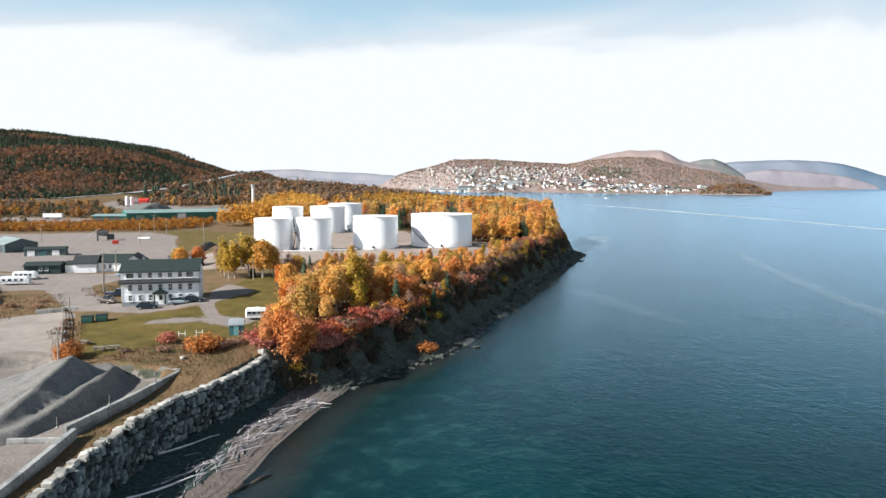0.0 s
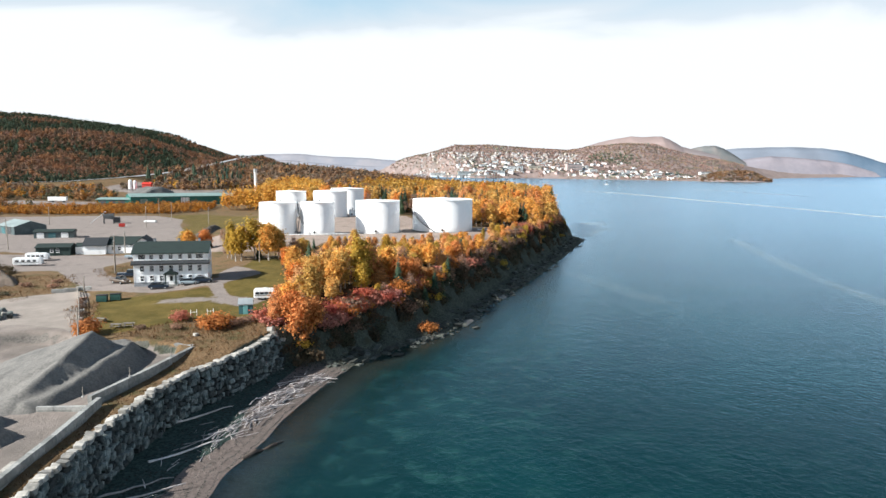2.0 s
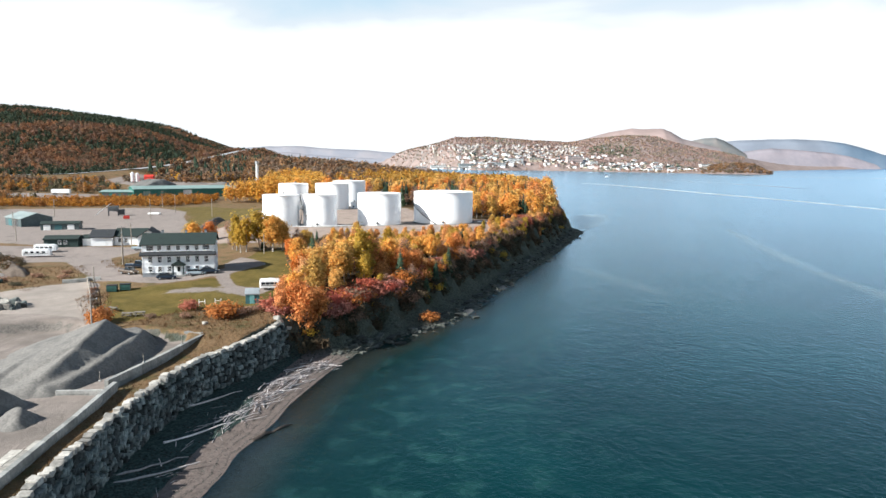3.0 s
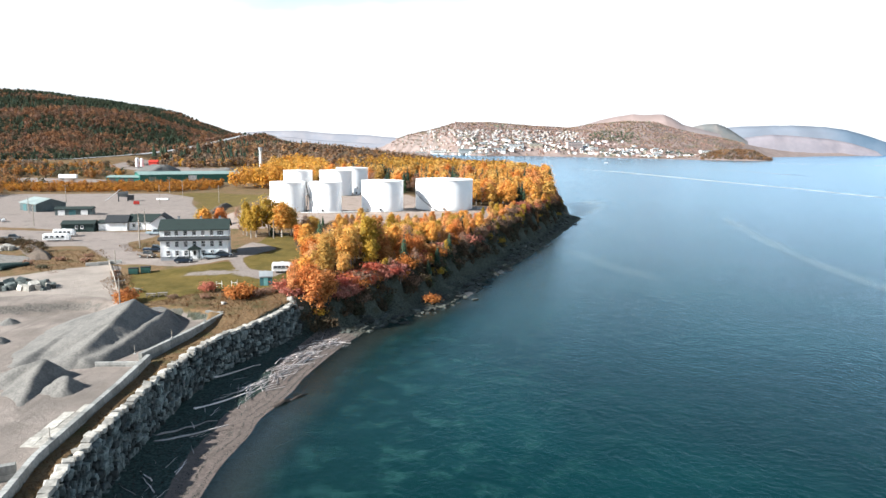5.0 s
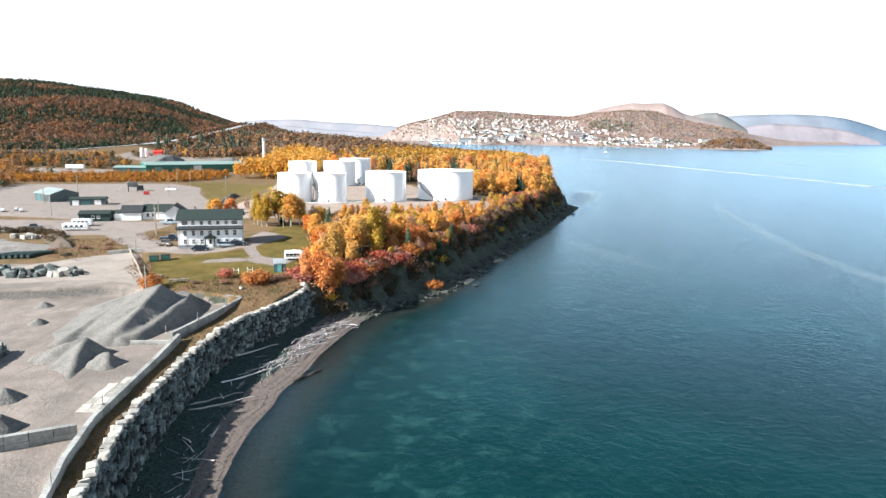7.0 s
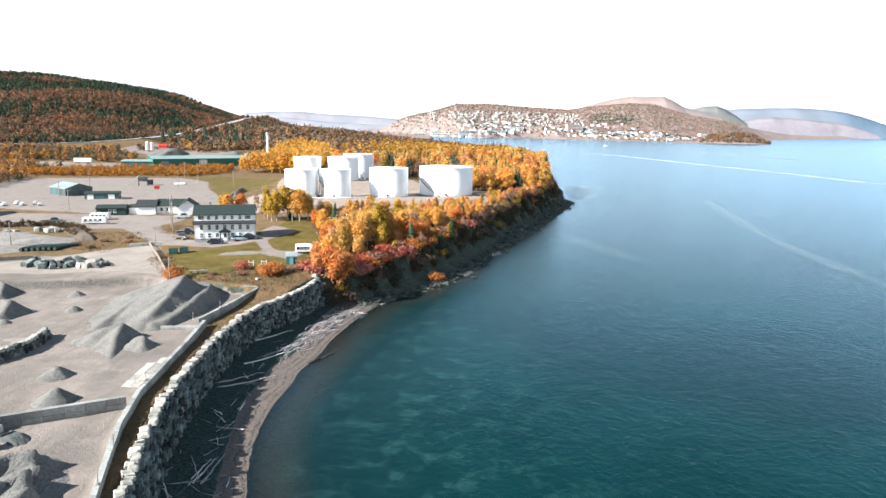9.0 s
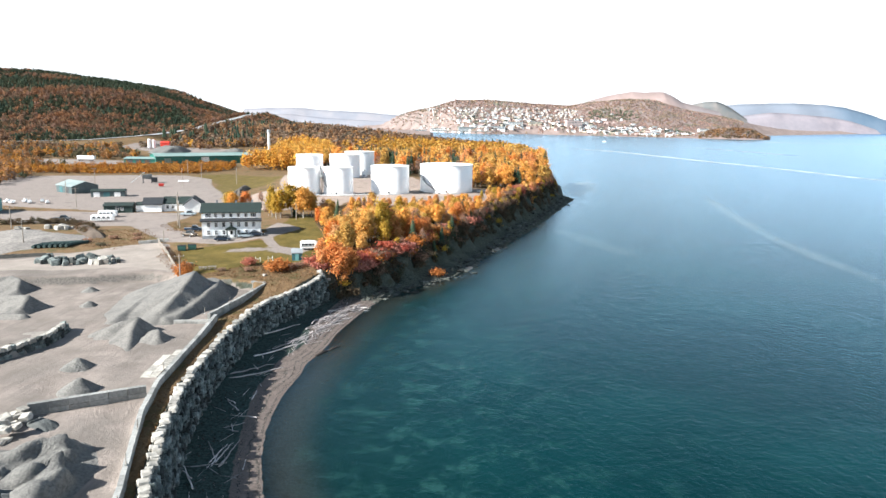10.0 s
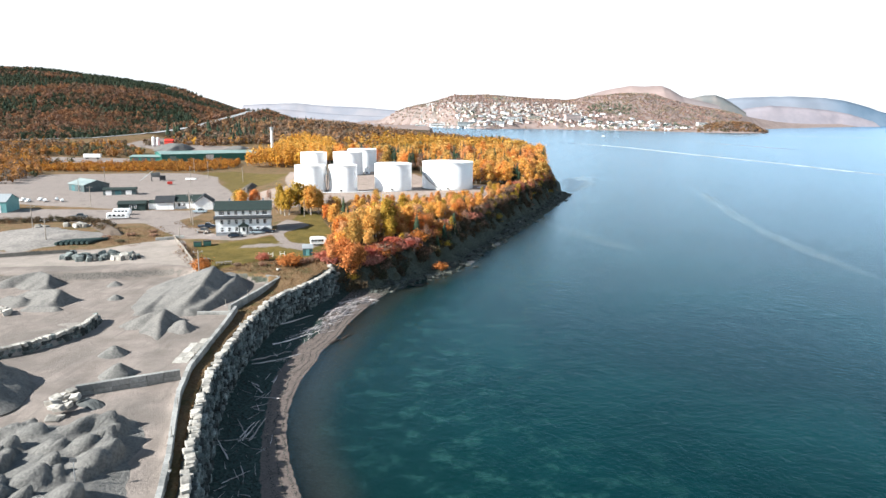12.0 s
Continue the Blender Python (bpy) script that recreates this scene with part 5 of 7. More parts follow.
pile("low pale sand heap beside larger one", [([(-51.2, 70.2, 1.1), (-49.6, 68.3, 1.75), (-48.8, 66.5, 1.0)], 0.5, 0.85)], PILE, 6)
pile("grey stone heap under the yard's bank", [([(-100, 99, 2.0), (-95.3, 102.5, 2.7), (-92, 100, 2.7), (-90.6, 96.5, 1.4)], 0.42, 0.95)], PILE, 13)
pile("grey stone heap with dark slope", [([(-90, 88.5, 1.6), (-86, 87.5, 2.3), (-81.7, 85.6, 2.9), (-81.0, 82.0, 1.5)], 0.4, 0.9), ([(-92, 85, 1.4), (-88.5, 84, 1.7)], 0.45, 0.8)], PILE, 14)
pile("low spill of crushed stone", [([(-84.5, 80.2, 0.8), (-79.0, 79.2, 0.9)], 0.4, 0.7)], PILE, 15)
DARK_FILL = surf("wet_dark_gravel", (0.05, 0.055, 0.055), (0.09, 0.095, 0.095), 4.0, 0.9, 0.7, 0.08)
heap("small conical gravel heap on bare yard", -56.0, 54.2, 2.5, 2.5, 1.45, 0, 7, GRAVEL_PILE, 0.05, 0.12)
heap("small conical gravel heap beside concrete wall", -51.4, 45.6, 2.7, 2.7, 1.65, 0, 8, GRAVEL_PILE, 0.05, 0.12)
heap("tiny grey gravel heap on bare yard", -77.4, 100.0, 1.9, 1.9, 0.95, 0, 9, GRAVEL_PILE, 0.05, 0.12)
heap("tiny grey gravel heap on open yard", -71.9, 88.6, 1.8, 1.8, 0.9, 0, 10, GRAVEL_PILE, 0.05, 0.12)
heap("broad lumpy tipped gravel heap near concrete wall", -47.2, 16.5, 10.5, 14.5, 3.1, 24, 11, GRAVEL_PILE, 0.45, 0.3, skew=0.22, loads=52)
heap("lobed tipped gravel heap behind another", -57.0, 14.0, 7.5, 9.0, 2.8, 10, 12, GRAVEL_PILE, 0.3, 0.3, loads=26)
heap("dark stone spill beside dumped slabs", -49.9, 34.6, 3.4, 1.5, 0.7, -38, 27, DARK_FILL, 0.3, 0.2)
heap("pale gravel bar awash below the cliff", 15.5, 184.0, 1.6, 5.5, 0.55, -24, 41, SAND_PILE, 0.3, 0.2, 0.0)
heap("pale gravel bar at the cliff's foot", 5.0, 152.5, 1.4, 4.5, 0.55, -20, 42, SAND_PILE, 0.3, 0.2, 0.0)
heap("dark heap behind the boulder arc", -69.5, 36.0, 9.5, 10.0, 4.6, 12, 19, GRAVEL_PILE, 0.3, 0.26, skew=0.32)
heap("broad mound of grey fill beside the lane", -122.0, 148.0, 17.0, 20.0, 2.2, 60, 20, surf("mixed_grey_fill", (0.17, 0.155, 0.143), (0.29, 0.262, 0.24), 1.6, 0.95, 0.9, 0.16), 0.5, 0.42, 7.3)
heap("brown earth bank with dead grass", -108.0, 160.0, 3.0, 13.0, 2.2, 40, 25, surf("brown_earth", (0.075, 0.056, 0.042), (0.12, 0.09, 0.07), 2.0, 0.95, 0.8, 0.1), 0.6, 0.3, 7.6)
heap("low dark earth bank beside the lane", -109.5, 124.0, 1.3, 9.5, 1.0, -64.5, 61, surf("dark_bank_earth", (0.03, 0.03, 0.027), (0.06, 0.056, 0.05), 2.0, 0.95, 0.8, 0.1), 0.8, 0.3, 7.3)
heap("dark earth heap on the tank yard", -92.0, 262.0, 3.4, 17.0, 2.6, 8, 26, surf("dark_earth", (0.06, 0.05, 0.04), (0.11, 0.09, 0.075), 2.0, 0.95, 0.8, 0.1), 0.6, 0.3, 9.9)


def boulder(x, y, size, label, group, rnd, z=None, flat=0.75):
    """A quarried boulder resting a little in the ground."""
    ob = new("boulder", rnd.choice(CAPS if "pale" in label or "white" in label else SHAPES))
    sx, sy, sz = size * rnd.uniform(0.8, 1.35), size * rnd.uniform(0.75, 1.1), size * flat * rnd.uniform(0.8, 1.2)
    zz = gz(x, y) if z is None else z
    ob.matrix_world = pose(x, y, zz + sz * 0.36, rnd.uniform(-14, 14), rnd.uniform(-14, 14), rnd.uniform(0, 360)) @ Matrix.Diagonal((sx, sy, sz, 1))
    return tagged(ob, label, "boulder", group)


rnd = random.Random(77)
ARC = Along([(-86, 46), (-79, 47.8), (-74, 50.5), (-70.4, 54.3), (-67.8, 58.8), (-66.4, 63.5), (-66.2, 68), (-67.2, 72.5)])
arc_wall = empty("wall_curved", "low curved row of stacked quarried boulders", "retaining wall", pose(-74, 55, 5.2), kind="structure")
for course in range(3):
    s = 0.3 + 0.3 * course
    while s < ARC.length:
        q, d = ARC.at(s)
        side = Vector((d.y, -d.x, 0))
        w = rnd.uniform(0.65, 1.15)
        c = q - side * (0.2 * course + rnd.uniform(-0.15, 0.15))
        # most of the top course takes the pale tone that stands in for sun
        ob = new("stone", rnd.choice(CAPS if course == 2 and rnd.random() < 0.7 else SHAPES))
        ob.parent = arc_wall
        ob.matrix_local = pose(c.x + 74, c.y - 55, 0.25 + 0.6 * course, rnd.uniform(-9, 9), rnd.uniform(-12, 12), math.degrees(math.atan2(d.y, d.x)) + rnd.uniform(-15, 15)) @ Matrix.Diagonal((w, rnd.uniform(0.8, 1.1), rnd.uniform(0.55, 0.8), 1))
        s += w * 0.97
# fill behind the curved row
vs, fs = [], []
for i in range(40):
    q, d = ARC.at(ARC.length * i / 39)
    side = Vector((d.y, -d.x, 0))
    taper = math.sin(math.pi * min(1, (i + 6) / 40)) ** 0.5
    for o_, z in ((0.5, -0.1), (0.1, 1.15 * taper), (-1.8, 1.25 * taper), (-4.2, 0.5 * taper), (-7.0, -0.1)):
        v = q + side * o_
        vs.append((v.x + 74, v.y - 55, z + 0.1 * noise.noise(v * 0.7)))
    if i:
        b = len(vs) - 10
        fs += [(b + k, b + 5 + k, b + 6 + k, b + k + 1) for k in range(4)]
ob = raw("gravel_bank", vs, fs, SAND_PILE, None, True)
ob.matrix_world = pose(-74, 55, 5.2)
tagged(ob, "gravel bank behind a curved row of boulders", "gravel bank")
for i in range(16):
    x, y = -54.6 + rnd.uniform(-1.3, 1.8) + i * 0.16, 37.6 - i * 0.5 + rnd.uniform(-0.8, 0.8)
    boulder(x, y, rnd.uniform(1.0, 1.6), "broken pale concrete slab dumped by the wall", "rubble at the wall's end", rnd, 5.2 + rnd.choice([0, 0, 0.5, 0.9]), 0.5)
for i in range(70):
    f = rnd.random() ** 0.8
    x, y = -99 + 19.5 * f, 118.5 + 2.2 * f + rnd.gauss(0, 1.7)
    boulder(x, y, rnd.choice([0.6, 0.8, 1.0, 1.3, 1.7]), "grey boulder in a row along the lane" if f < 0.68 or rnd.random() < 0.35 else "pale boulder in a row along the lane", "boulders along the lane", rnd, None, 0.95)
for i in range(9):
    boulder(-88.5 + rnd.uniform(-3.5, 4), 77 + rnd.uniform(-1.5, 1.5), rnd.uniform(0.9, 1.5), "pale concrete lump among stone heaps", "rubble among the heaps", rnd, 5.25)
for i in range(16):
    boulder(-119 + rnd.uniform(-5, 4), 166 + rnd.uniform(-2, 2), rnd.uniform(0.8, 1.8), "broken white rubble on grey fill", "white rubble", rnd)
for i in range(7):
    boulder(-130 + rnd.uniform(-2, 3), 163 + rnd.uniform(-1.5, 1.5), rnd.uniform(0.8, 1.5), "broken white rubble by a pole", "white rubble", rnd)
boulder(-42.3, 109.6, 0.8, "single pale boulder on dry grass", "loose boulders", rnd)
boulder(-30.4, 113.2, 1.1, "pale boulder at the sea wall's end", "loose boulders", rnd)
boulder(-28.6, 114.0, 0.9, "pale boulder at the sea wall's end", "loose boulders", rnd)
# flat pale slabs stacked along the wall
for i in range(9):
    th = one(0, 0, 0, 1.2, 2.4, 0.12, bevel=0.02)
    ob = part("concrete_slab", th, STONE_PALE, None)
    r_, c_ = divmod(i, 2)
    ob.matrix_world = pose(-43.3 - 1.22 * c_ - r_ * 0.1, 51.6 + r_ * 2.42, 5.28 + 0.03 * (i % 3), 0, 0, 4 + rnd.uniform(-4, 4))
    tagged(ob, "flat pale concrete slab lying on sand", "concrete slab", "slabs along the wall")
# stakes on the quay wall
for k, (x, y) in enumerate(((-45.1, 78.0), (-43.1, 86.5), (-41.6, 97), (-33.9, 22), (-36.3, 30.2), (-40.9, 49), (-31.0, 14))):
    th = empty("marker_post", "thin pale marker post on the concrete wall", "post", pose(x, y, 6.9), "marker posts on the wall")
    bm = bmesh.new()
    rod(bm, (0, 0, 0), (0, 0, 1.3), 0.05, 0.045, 6)
    part("stake", bm, POLEWOOD, th)
    part("base_block", one(0, 0, 0.08, 0.3, 0.3, 0.16, bevel=0.02), CONCRETE, th)
th = empty("yard_sign_post", "thin steel post with small dark plate", "post", pose(-40.2, 12.6, gz(-40.2, 12.6) + 0.8))
bm = bmesh.new()
rod(bm, (0, 0, -1.5), (0, 0, 2.6), 0.06, 0.05, 6)
part("pole", bm, STEEL, th)
part("plate", one(0, 0, 2.75, 0.7, 0.1, 0.45, bevel=0.02), DARK_STEEL, th)
# bundles of dark green culvert pipes
for i in range(7):
    th = empty("culvert_pipe", "dark green corrugated culvert pipe on the ground", "pipe", pose(-108.5 + i * 1.35, 138 + i * 0.2, gz(-108.5 + i * 1.35, 138) + 0.5, 0, 0, 68), "culvert pipes in the yard")
    bm = bmesh.new()
    tube(bm, [Vector((-3.6 + k * 0.24, 0.9 * math.sin(math.pi * k / 30), 0)) for k in range(31)], [0.5 if k % 2 else 0.44 for k in range(31)], 12)
    part("barrel", bm, DKGREEN, th)

# ---- driftwood on the beach ----
def log_shape(rnd, stump=False):
    bm = bmesh.new()
    n_s = 6
    pts = [Vector((k / n_s - 0.5, 0.035 * noise.noise(Vector((k * 0.7, rnd.uniform(0, 50), 0))), 0.02 * rnd.uniform(-1, 1))) for k in range(n_s + 1)]
    tube(bm, pts, [(0.03 if stump and k == 0 else 0.02) * (1.25 - 0.9 * k / n_s) * rnd.uniform(0.85, 1.15) for k in range(n_s + 1)], 7)
    if stump:
        for f in [f for f in bm.faces if f.calc_center_median().x < -0.42][::3]:
            r_ = bmesh.ops.extrude_discrete_faces(bm, faces=[f])["faces"][0]
            bmesh.ops.translate(bm, verts=r_.verts, vec=r_.normal * rnd.uniform(0.04, 0.09) + Vector((-0.05, 0, 0.02)))
            bmesh.ops.scale(bm, verts=r_.verts, vec=(0.4, 0.4, 0.4), space=Matrix.Translation(-r_.calc_center_median()))
    me_ = bpy.data.meshes.new("log")
    bm.to_mesh(me_)
    bm.free()
    me_.materials.append(DRIFT)
    return me_


LOGS = [log_shape(rnd, k > 5) for k in range(8)]


def log(x, y, length, ang, fat=1.0, lift=0.0, tilt=0.0, label="bleached grey driftwood log on the beach"):
    ob = new("driftwood_log", rnd.choice(LOGS))
    ob.matrix_world = pose(x, y, gz(x, y) + 0.015 * length * fat + lift, 0, tilt, ang) @ Matrix.Diagonal((length, length * fat, length * fat, 1))
    return tagged(ob, label, "driftwood", "driftwood on the beach")


BEACH = Along([(-22.6, 12), (-27, 26), (-30.5, 42), (-31.6, 56), (-31.2, 70), (-30.0, 82), (-28.6, 92), (-26.2, 101), (-22.5, 109), (-19.5, 113.2)])
TANGLE = Along([(-30.2, 77), (-29.2, 82), (-28.2, 88), (-27.2, 93), (-25.8, 98), (-24.0, 103), (-21.6, 108.5)])
for i in range(210):
    # the dense tangle on the upper beach
    s = TANGLE.length * rnd.random() ** 0.7
    q, d = TANGLE.at(s)
    side = Vector((d.y, -d.x, 0))
    w = rnd.gauss(0.7, 1.1)
    ang = math.degrees(math.atan2(d.y, d.x)) + rnd.gauss(-8, 24)
    log(q.x + side.x * w, q.y + side.y * w, rnd.uniform(1.2, 4.6), ang, rnd.uniform(0.6, 1.2), rnd.choice([0, 0.05, 0.15, 0.3]), rnd.uniform(-4, 4))
for i in range(80):
    # scattered logs further along
    s = rnd.uniform(2, 78)
    q, d = BEACH.at(s)
    side = Vector((d.y, -d.x, 0))
    w = rnd.gauss(-0.6, 1.8)
    ang = math.degrees(math.atan2(d.y, d.x)) + rnd.gauss(0, 38)
    log(q.x + side.x * w, q.y + side.y * w, rnd.uniform(0.9, 4.4), ang, rnd.uniform(0.45, 1.0), rnd.choice([0, 0, 0.08]), rnd.uniform(-4, 4))
for x, y, ln, ang in ((-28.2, 37.5, 6.5, 88), (-28.9, 37.2, 5.4, 84), (-29.5, 36.8, 4.8, 82), (-30.0, 33.5, 5.0, 15), (-31.0, 30.5, 6.0, 120), (-31.6, 76, 9.5, 48), (-33.5, 66, 8.5, 42), (-32.0, 64.5, 9.0, 36), (-33.5, 88, 9.0, 50)):
    log(x, y, ln, ang, 0.8, 0.1)
ob = log(-22.8, 78.6, 6.8, 57, 1.9, 0.0, 0, "dark waterlogged trunk at the water's edge")
ob.data = LOGS[2].copy()
ob.data.materials[0] = DARKLOG
ob = log(-20.6, 64.5, 3.4, 66, 1.2, 0.1, 3, "dark waterlogged stump lying in shallow water")
ob.data = ob.data.copy()
ob.data.materials[0] = DARKLOG
# rocks at the cliff's foot and boulders awash
vs, fs = [], []
FOOT = Along([(-22, 114), (-13, 125), (-3, 140), (6, 163), (14.5, 186), (27, 226), (44, 276), (62, 334), (66, 341)])
for i in range(620):
    q, d = FOOT.at(FOOT.length * rnd.random())
    w = rnd.gauss(1.4, 1.7)
    x, y = q.x + d.y * w, q.y - d.x * w
    size = rnd.choice([0.35, 0.5, 0.6, 0.8, 1.1, 1.5])
    sh = rnd.choice(SHAPES)
    m = pose(x, y, gz(x, y) + 0.1 * size, rnd.uniform(-14, 14), rnd.uniform(-14, 14), rnd.gauss(math.degrees(math.atan2(d.y, d.x)), 30)) @ Matrix.Diagonal((size * rnd.uniform(0.9, 2.0), size, size * rnd.uniform(0.3, 0.6), 1))
    b = len(vs)
    vs += [m @ v.co for v in sh.vertices]
    fs += [[b + k for k in f.vertices] for f in sh.polygons]
tagged(raw("cliff_rocks", vs, fs, by_island(ROCK, "cliff_foot_rock")), "dark wet ledges and rocks along the cliff's foot", "rocks", kind="stuff")
# wrack and pebbles, too many to count
vs, fs = [], []
TIDE = Along(SHORE[3:19])
for i in range(11000):
    s = TIDE.length * rnd.random()
    q, d = TIDE.at(s)
    side = Vector((-d.y, d.x, 0))
    wave = 0.5 * noise.noise(Vector((s * 0.12, 3, 0))) + 0.2 * noise.noise(Vector((s * 0.5, 9, 0)))
    w = rnd.choice([rnd.uniform(0.2, 9.0), 0.5 + wave + rnd.gauss(0, 0.12), 1.6 + 1.6 * wave + rnd.gauss(0, 0.1), 2.7 + wave + rnd.gauss(0, 0.2), rnd.uniform(4.5, 11)])
    x, y = q.x + side.x * w, q.y + side.y * w
    r = rnd.uniform(0.04, 0.13) if w < 4.5 else rnd.uniform(0.05, 0.24)
    b = len(vs)
    vs += [(x - r, y, 0), (x, y - r * 0.7, 0), (x + r, y, 0), (x, y + r * 0.8, 0), (x, y, r * 0.7)]
    fs += [(b, b + 1, b + 4), (b + 1, b + 2, b + 4), (b + 2, b + 3, b + 4), (b + 3, b, b + 4)]
zs = height(np.array([v[0] for v in vs]), np.array([v[1] for v in vs]))
vs = [(v[0], v[1], v[2] + z - 0.03) for v, z in zip(vs, zs)]
WRACK = woods("wrack_and_pebbles", [(0.028, 0.036, 0.032), (0.05, 0.06, 0.055), (0.04, 0.033, 0.027), (0.065, 0.072, 0.066), (0.1, 0.1, 0.095)])
tagged(raw("beach_wrack", vs, fs, WRACK), "dark seaweed wrack and pebbles on the beach", "wrack", kind="stuff")


# ---- buildings round the yard ----
def shed(name, label, x, y, ang, L, W, H, rise, wall_mat, roof_mat, cat="building", over=0.3, windows=(), doors=(), z=None):
    """A gabled building along local x; windows and doors as (x, z, w, h) on its front."""
    th = empty(name, label, cat, pose(x, y, gz(x, y) if z is None else z, 0, 0, ang))
    part("wall", gable_body(L, W, H, rise), wall_mat, th)
    part("roof", gable_roof(L, W, H + 0.1, rise, over), roof_mat, th)
    for wx, wz, w, h in windows:
        window(th, pose(wx, 0, wz), w, h)
    for wx, w, h, dm in doors:
        d = part("door", one(wx, -0.04, h / 2, w, 0.1, h, bevel=0.02), dm, th)
        part("handle", one(wx + w * 0.38, -0.12, h * 0.48, 0.06, 0.08, 0.2), STEEL, d)
    return th


shed("garden_shed", "small teal wooden shed with grey roof", -39.2, 123.6, 12, 2.5, 2.6, 2.0, 0.8, TEAL, GREY_ROOF, "shed", 0.15, (), ((1.25, 0.9, 1.8, TEAL_PALE),))
shed("metal_barn", "slate blue sheet-metal barn with pale roof", -174.5, 262.5, -37, 14.5, 11.5, 3.2, 1.9, SLATE_METAL, SLATE_ROOF, "barn", 0.3, (), ((10, 3.0, 2.8, DARK_STEEL), (4.5, 2.8, 2.6, TEAL)))
shed("long_shed", "low long shed with teal doors", -149.5, 243.4, 15, 13.0, 5.0, 2.4, 0.7, SLATE_METAL, ROOF_DARK, "shed", 0.3, (), ((2.2, 2.4, 2.0, WHITE), (6.0, 2.4, 2.0, TEAL), (10.2, 2.4, 2.0, WHITE)))
shed("green_cabin", "dark green timber cabin with white windows", -122.4, 198.8, 14, 9.4, 6.5, 2.6, 0.8, DKGREEN, ROOF_DARK, "cabin", 0.3, ((4.4, 1.6, 0.9, 1.1), (6.0, 1.6, 0.9, 1.1)))
shed("white_annex", "small white annex beside green cabin", -113.0, 203.5, 14, 2.6, 5.0, 2.5, 0.8, WHITE, ROOF_DARK, "annex", 0.2)
shed("white_workshop", "white workshop wing with dark hipped roof", -109.8, 202.2, 12, 6.2, 7.0, 2.9, 1.9, SIDING, BAND_DARK, "workshop", 0.4)
shed("white_bungalow", "long white bungalow with dark roof", -103.8, 205.0, 8, 9.0, 8.0, 3.0, 1.9, SIDING, ROOF_DARK, "bungalow", 0.4, ((1.6, 1.6, 1.0, 1.3), (3.4, 1.6, 1.0, 1.3)))
shed("white_bungalow_wing", "white gable wing with steep dark roof", -97.4, 210.0, -74, 9.0, 6.4, 3.0, 2.3, SIDING, BAND_DARK, "bungalow", 0.4)
shed("teal_warehouse", "pale teal sheet-metal warehouse", -170.0, 192.5, 12, 9.6, 12, 4.0, 2.2, TEAL_PALE, GREY_ROOF, "warehouse", 0.2, (), ((6.5, 2.6, 2.8, WHITE),))
gw = shed("green_warehouse", "long green sheet-metal warehouse with pale roof", -206.4, 446.5, 31, 68, 26, 6.0, 1.6, GREEN_METAL, GREEN_ROOF, "warehouse", 0.5, (), ((34, 5.5, 5.2, WHITE), (8, 4.5, 4.5, GREEN_ROOF)))
for k in range(30):
    part("wall_rib", one(1.0 + k * 2.08, -0.06, 3.0, 0.12, 0.1, 5.9), GREEN_METAL, gw)
shed("green_warehouse_annex", "low green warehouse annex with pale roof", -229.0, 446.5, 5, 24, 16, 4.2, 1.0, GREEN_METAL, GREEN_ROOF, "warehouse", 0.5, (), ((4, 4, 3.6, DARK_STEEL), (10, 4, 3.6, DARK_STEEL), (16, 4, 3.6, DARK_STEEL)))

# ---- vehicles ----
def wheel(parent, x, y, r, w=0.22):
    bm = bmesh.new()
    bmesh.ops.create_cone(bm, cap_ends=True, segments=18, radius1=r, radius2=r, depth=w, matrix=pose(x, y, r, 90))
    wh = part("wheel", bm, BLACK, parent)
    bm = bmesh.new()
    bmesh.ops.create_cone(bm, cap_ends=True, segments=12, radius1=r * 0.55, radius2=r * 0.5, depth=w + 0.04, matrix=pose(x, y, r, 90))
    part("rim", bm, STEEL, wh)


def lofted(sections, bevel=0.05):
    """A closed body through (x, half width, low, high) cross-sections."""
    bm = bmesh.new()
    rows = []
    for x, w, lo, hi in sections:
        rows.append([bm.verts.new(c) for c in ((x, -w, lo), (x, w, lo), (x, w, lo + (hi - lo) * 0.55), (x, w * 0.86, hi), (x, -w * 0.86, hi), (x, -w, lo + (hi - lo) * 0.55))])
    for a, b in zip(rows, rows[1:]):
        for k in range(6):
            bm.faces.new((a[k], a[(k + 1) % 6], b[(k + 1) % 6], b[k])).smooth = False
    bm.faces.new(rows[0])
    bm.faces.new(rows[-1][::-1])
    bmesh.ops.recalc_face_normals(bm, faces=bm.faces)
    return bm


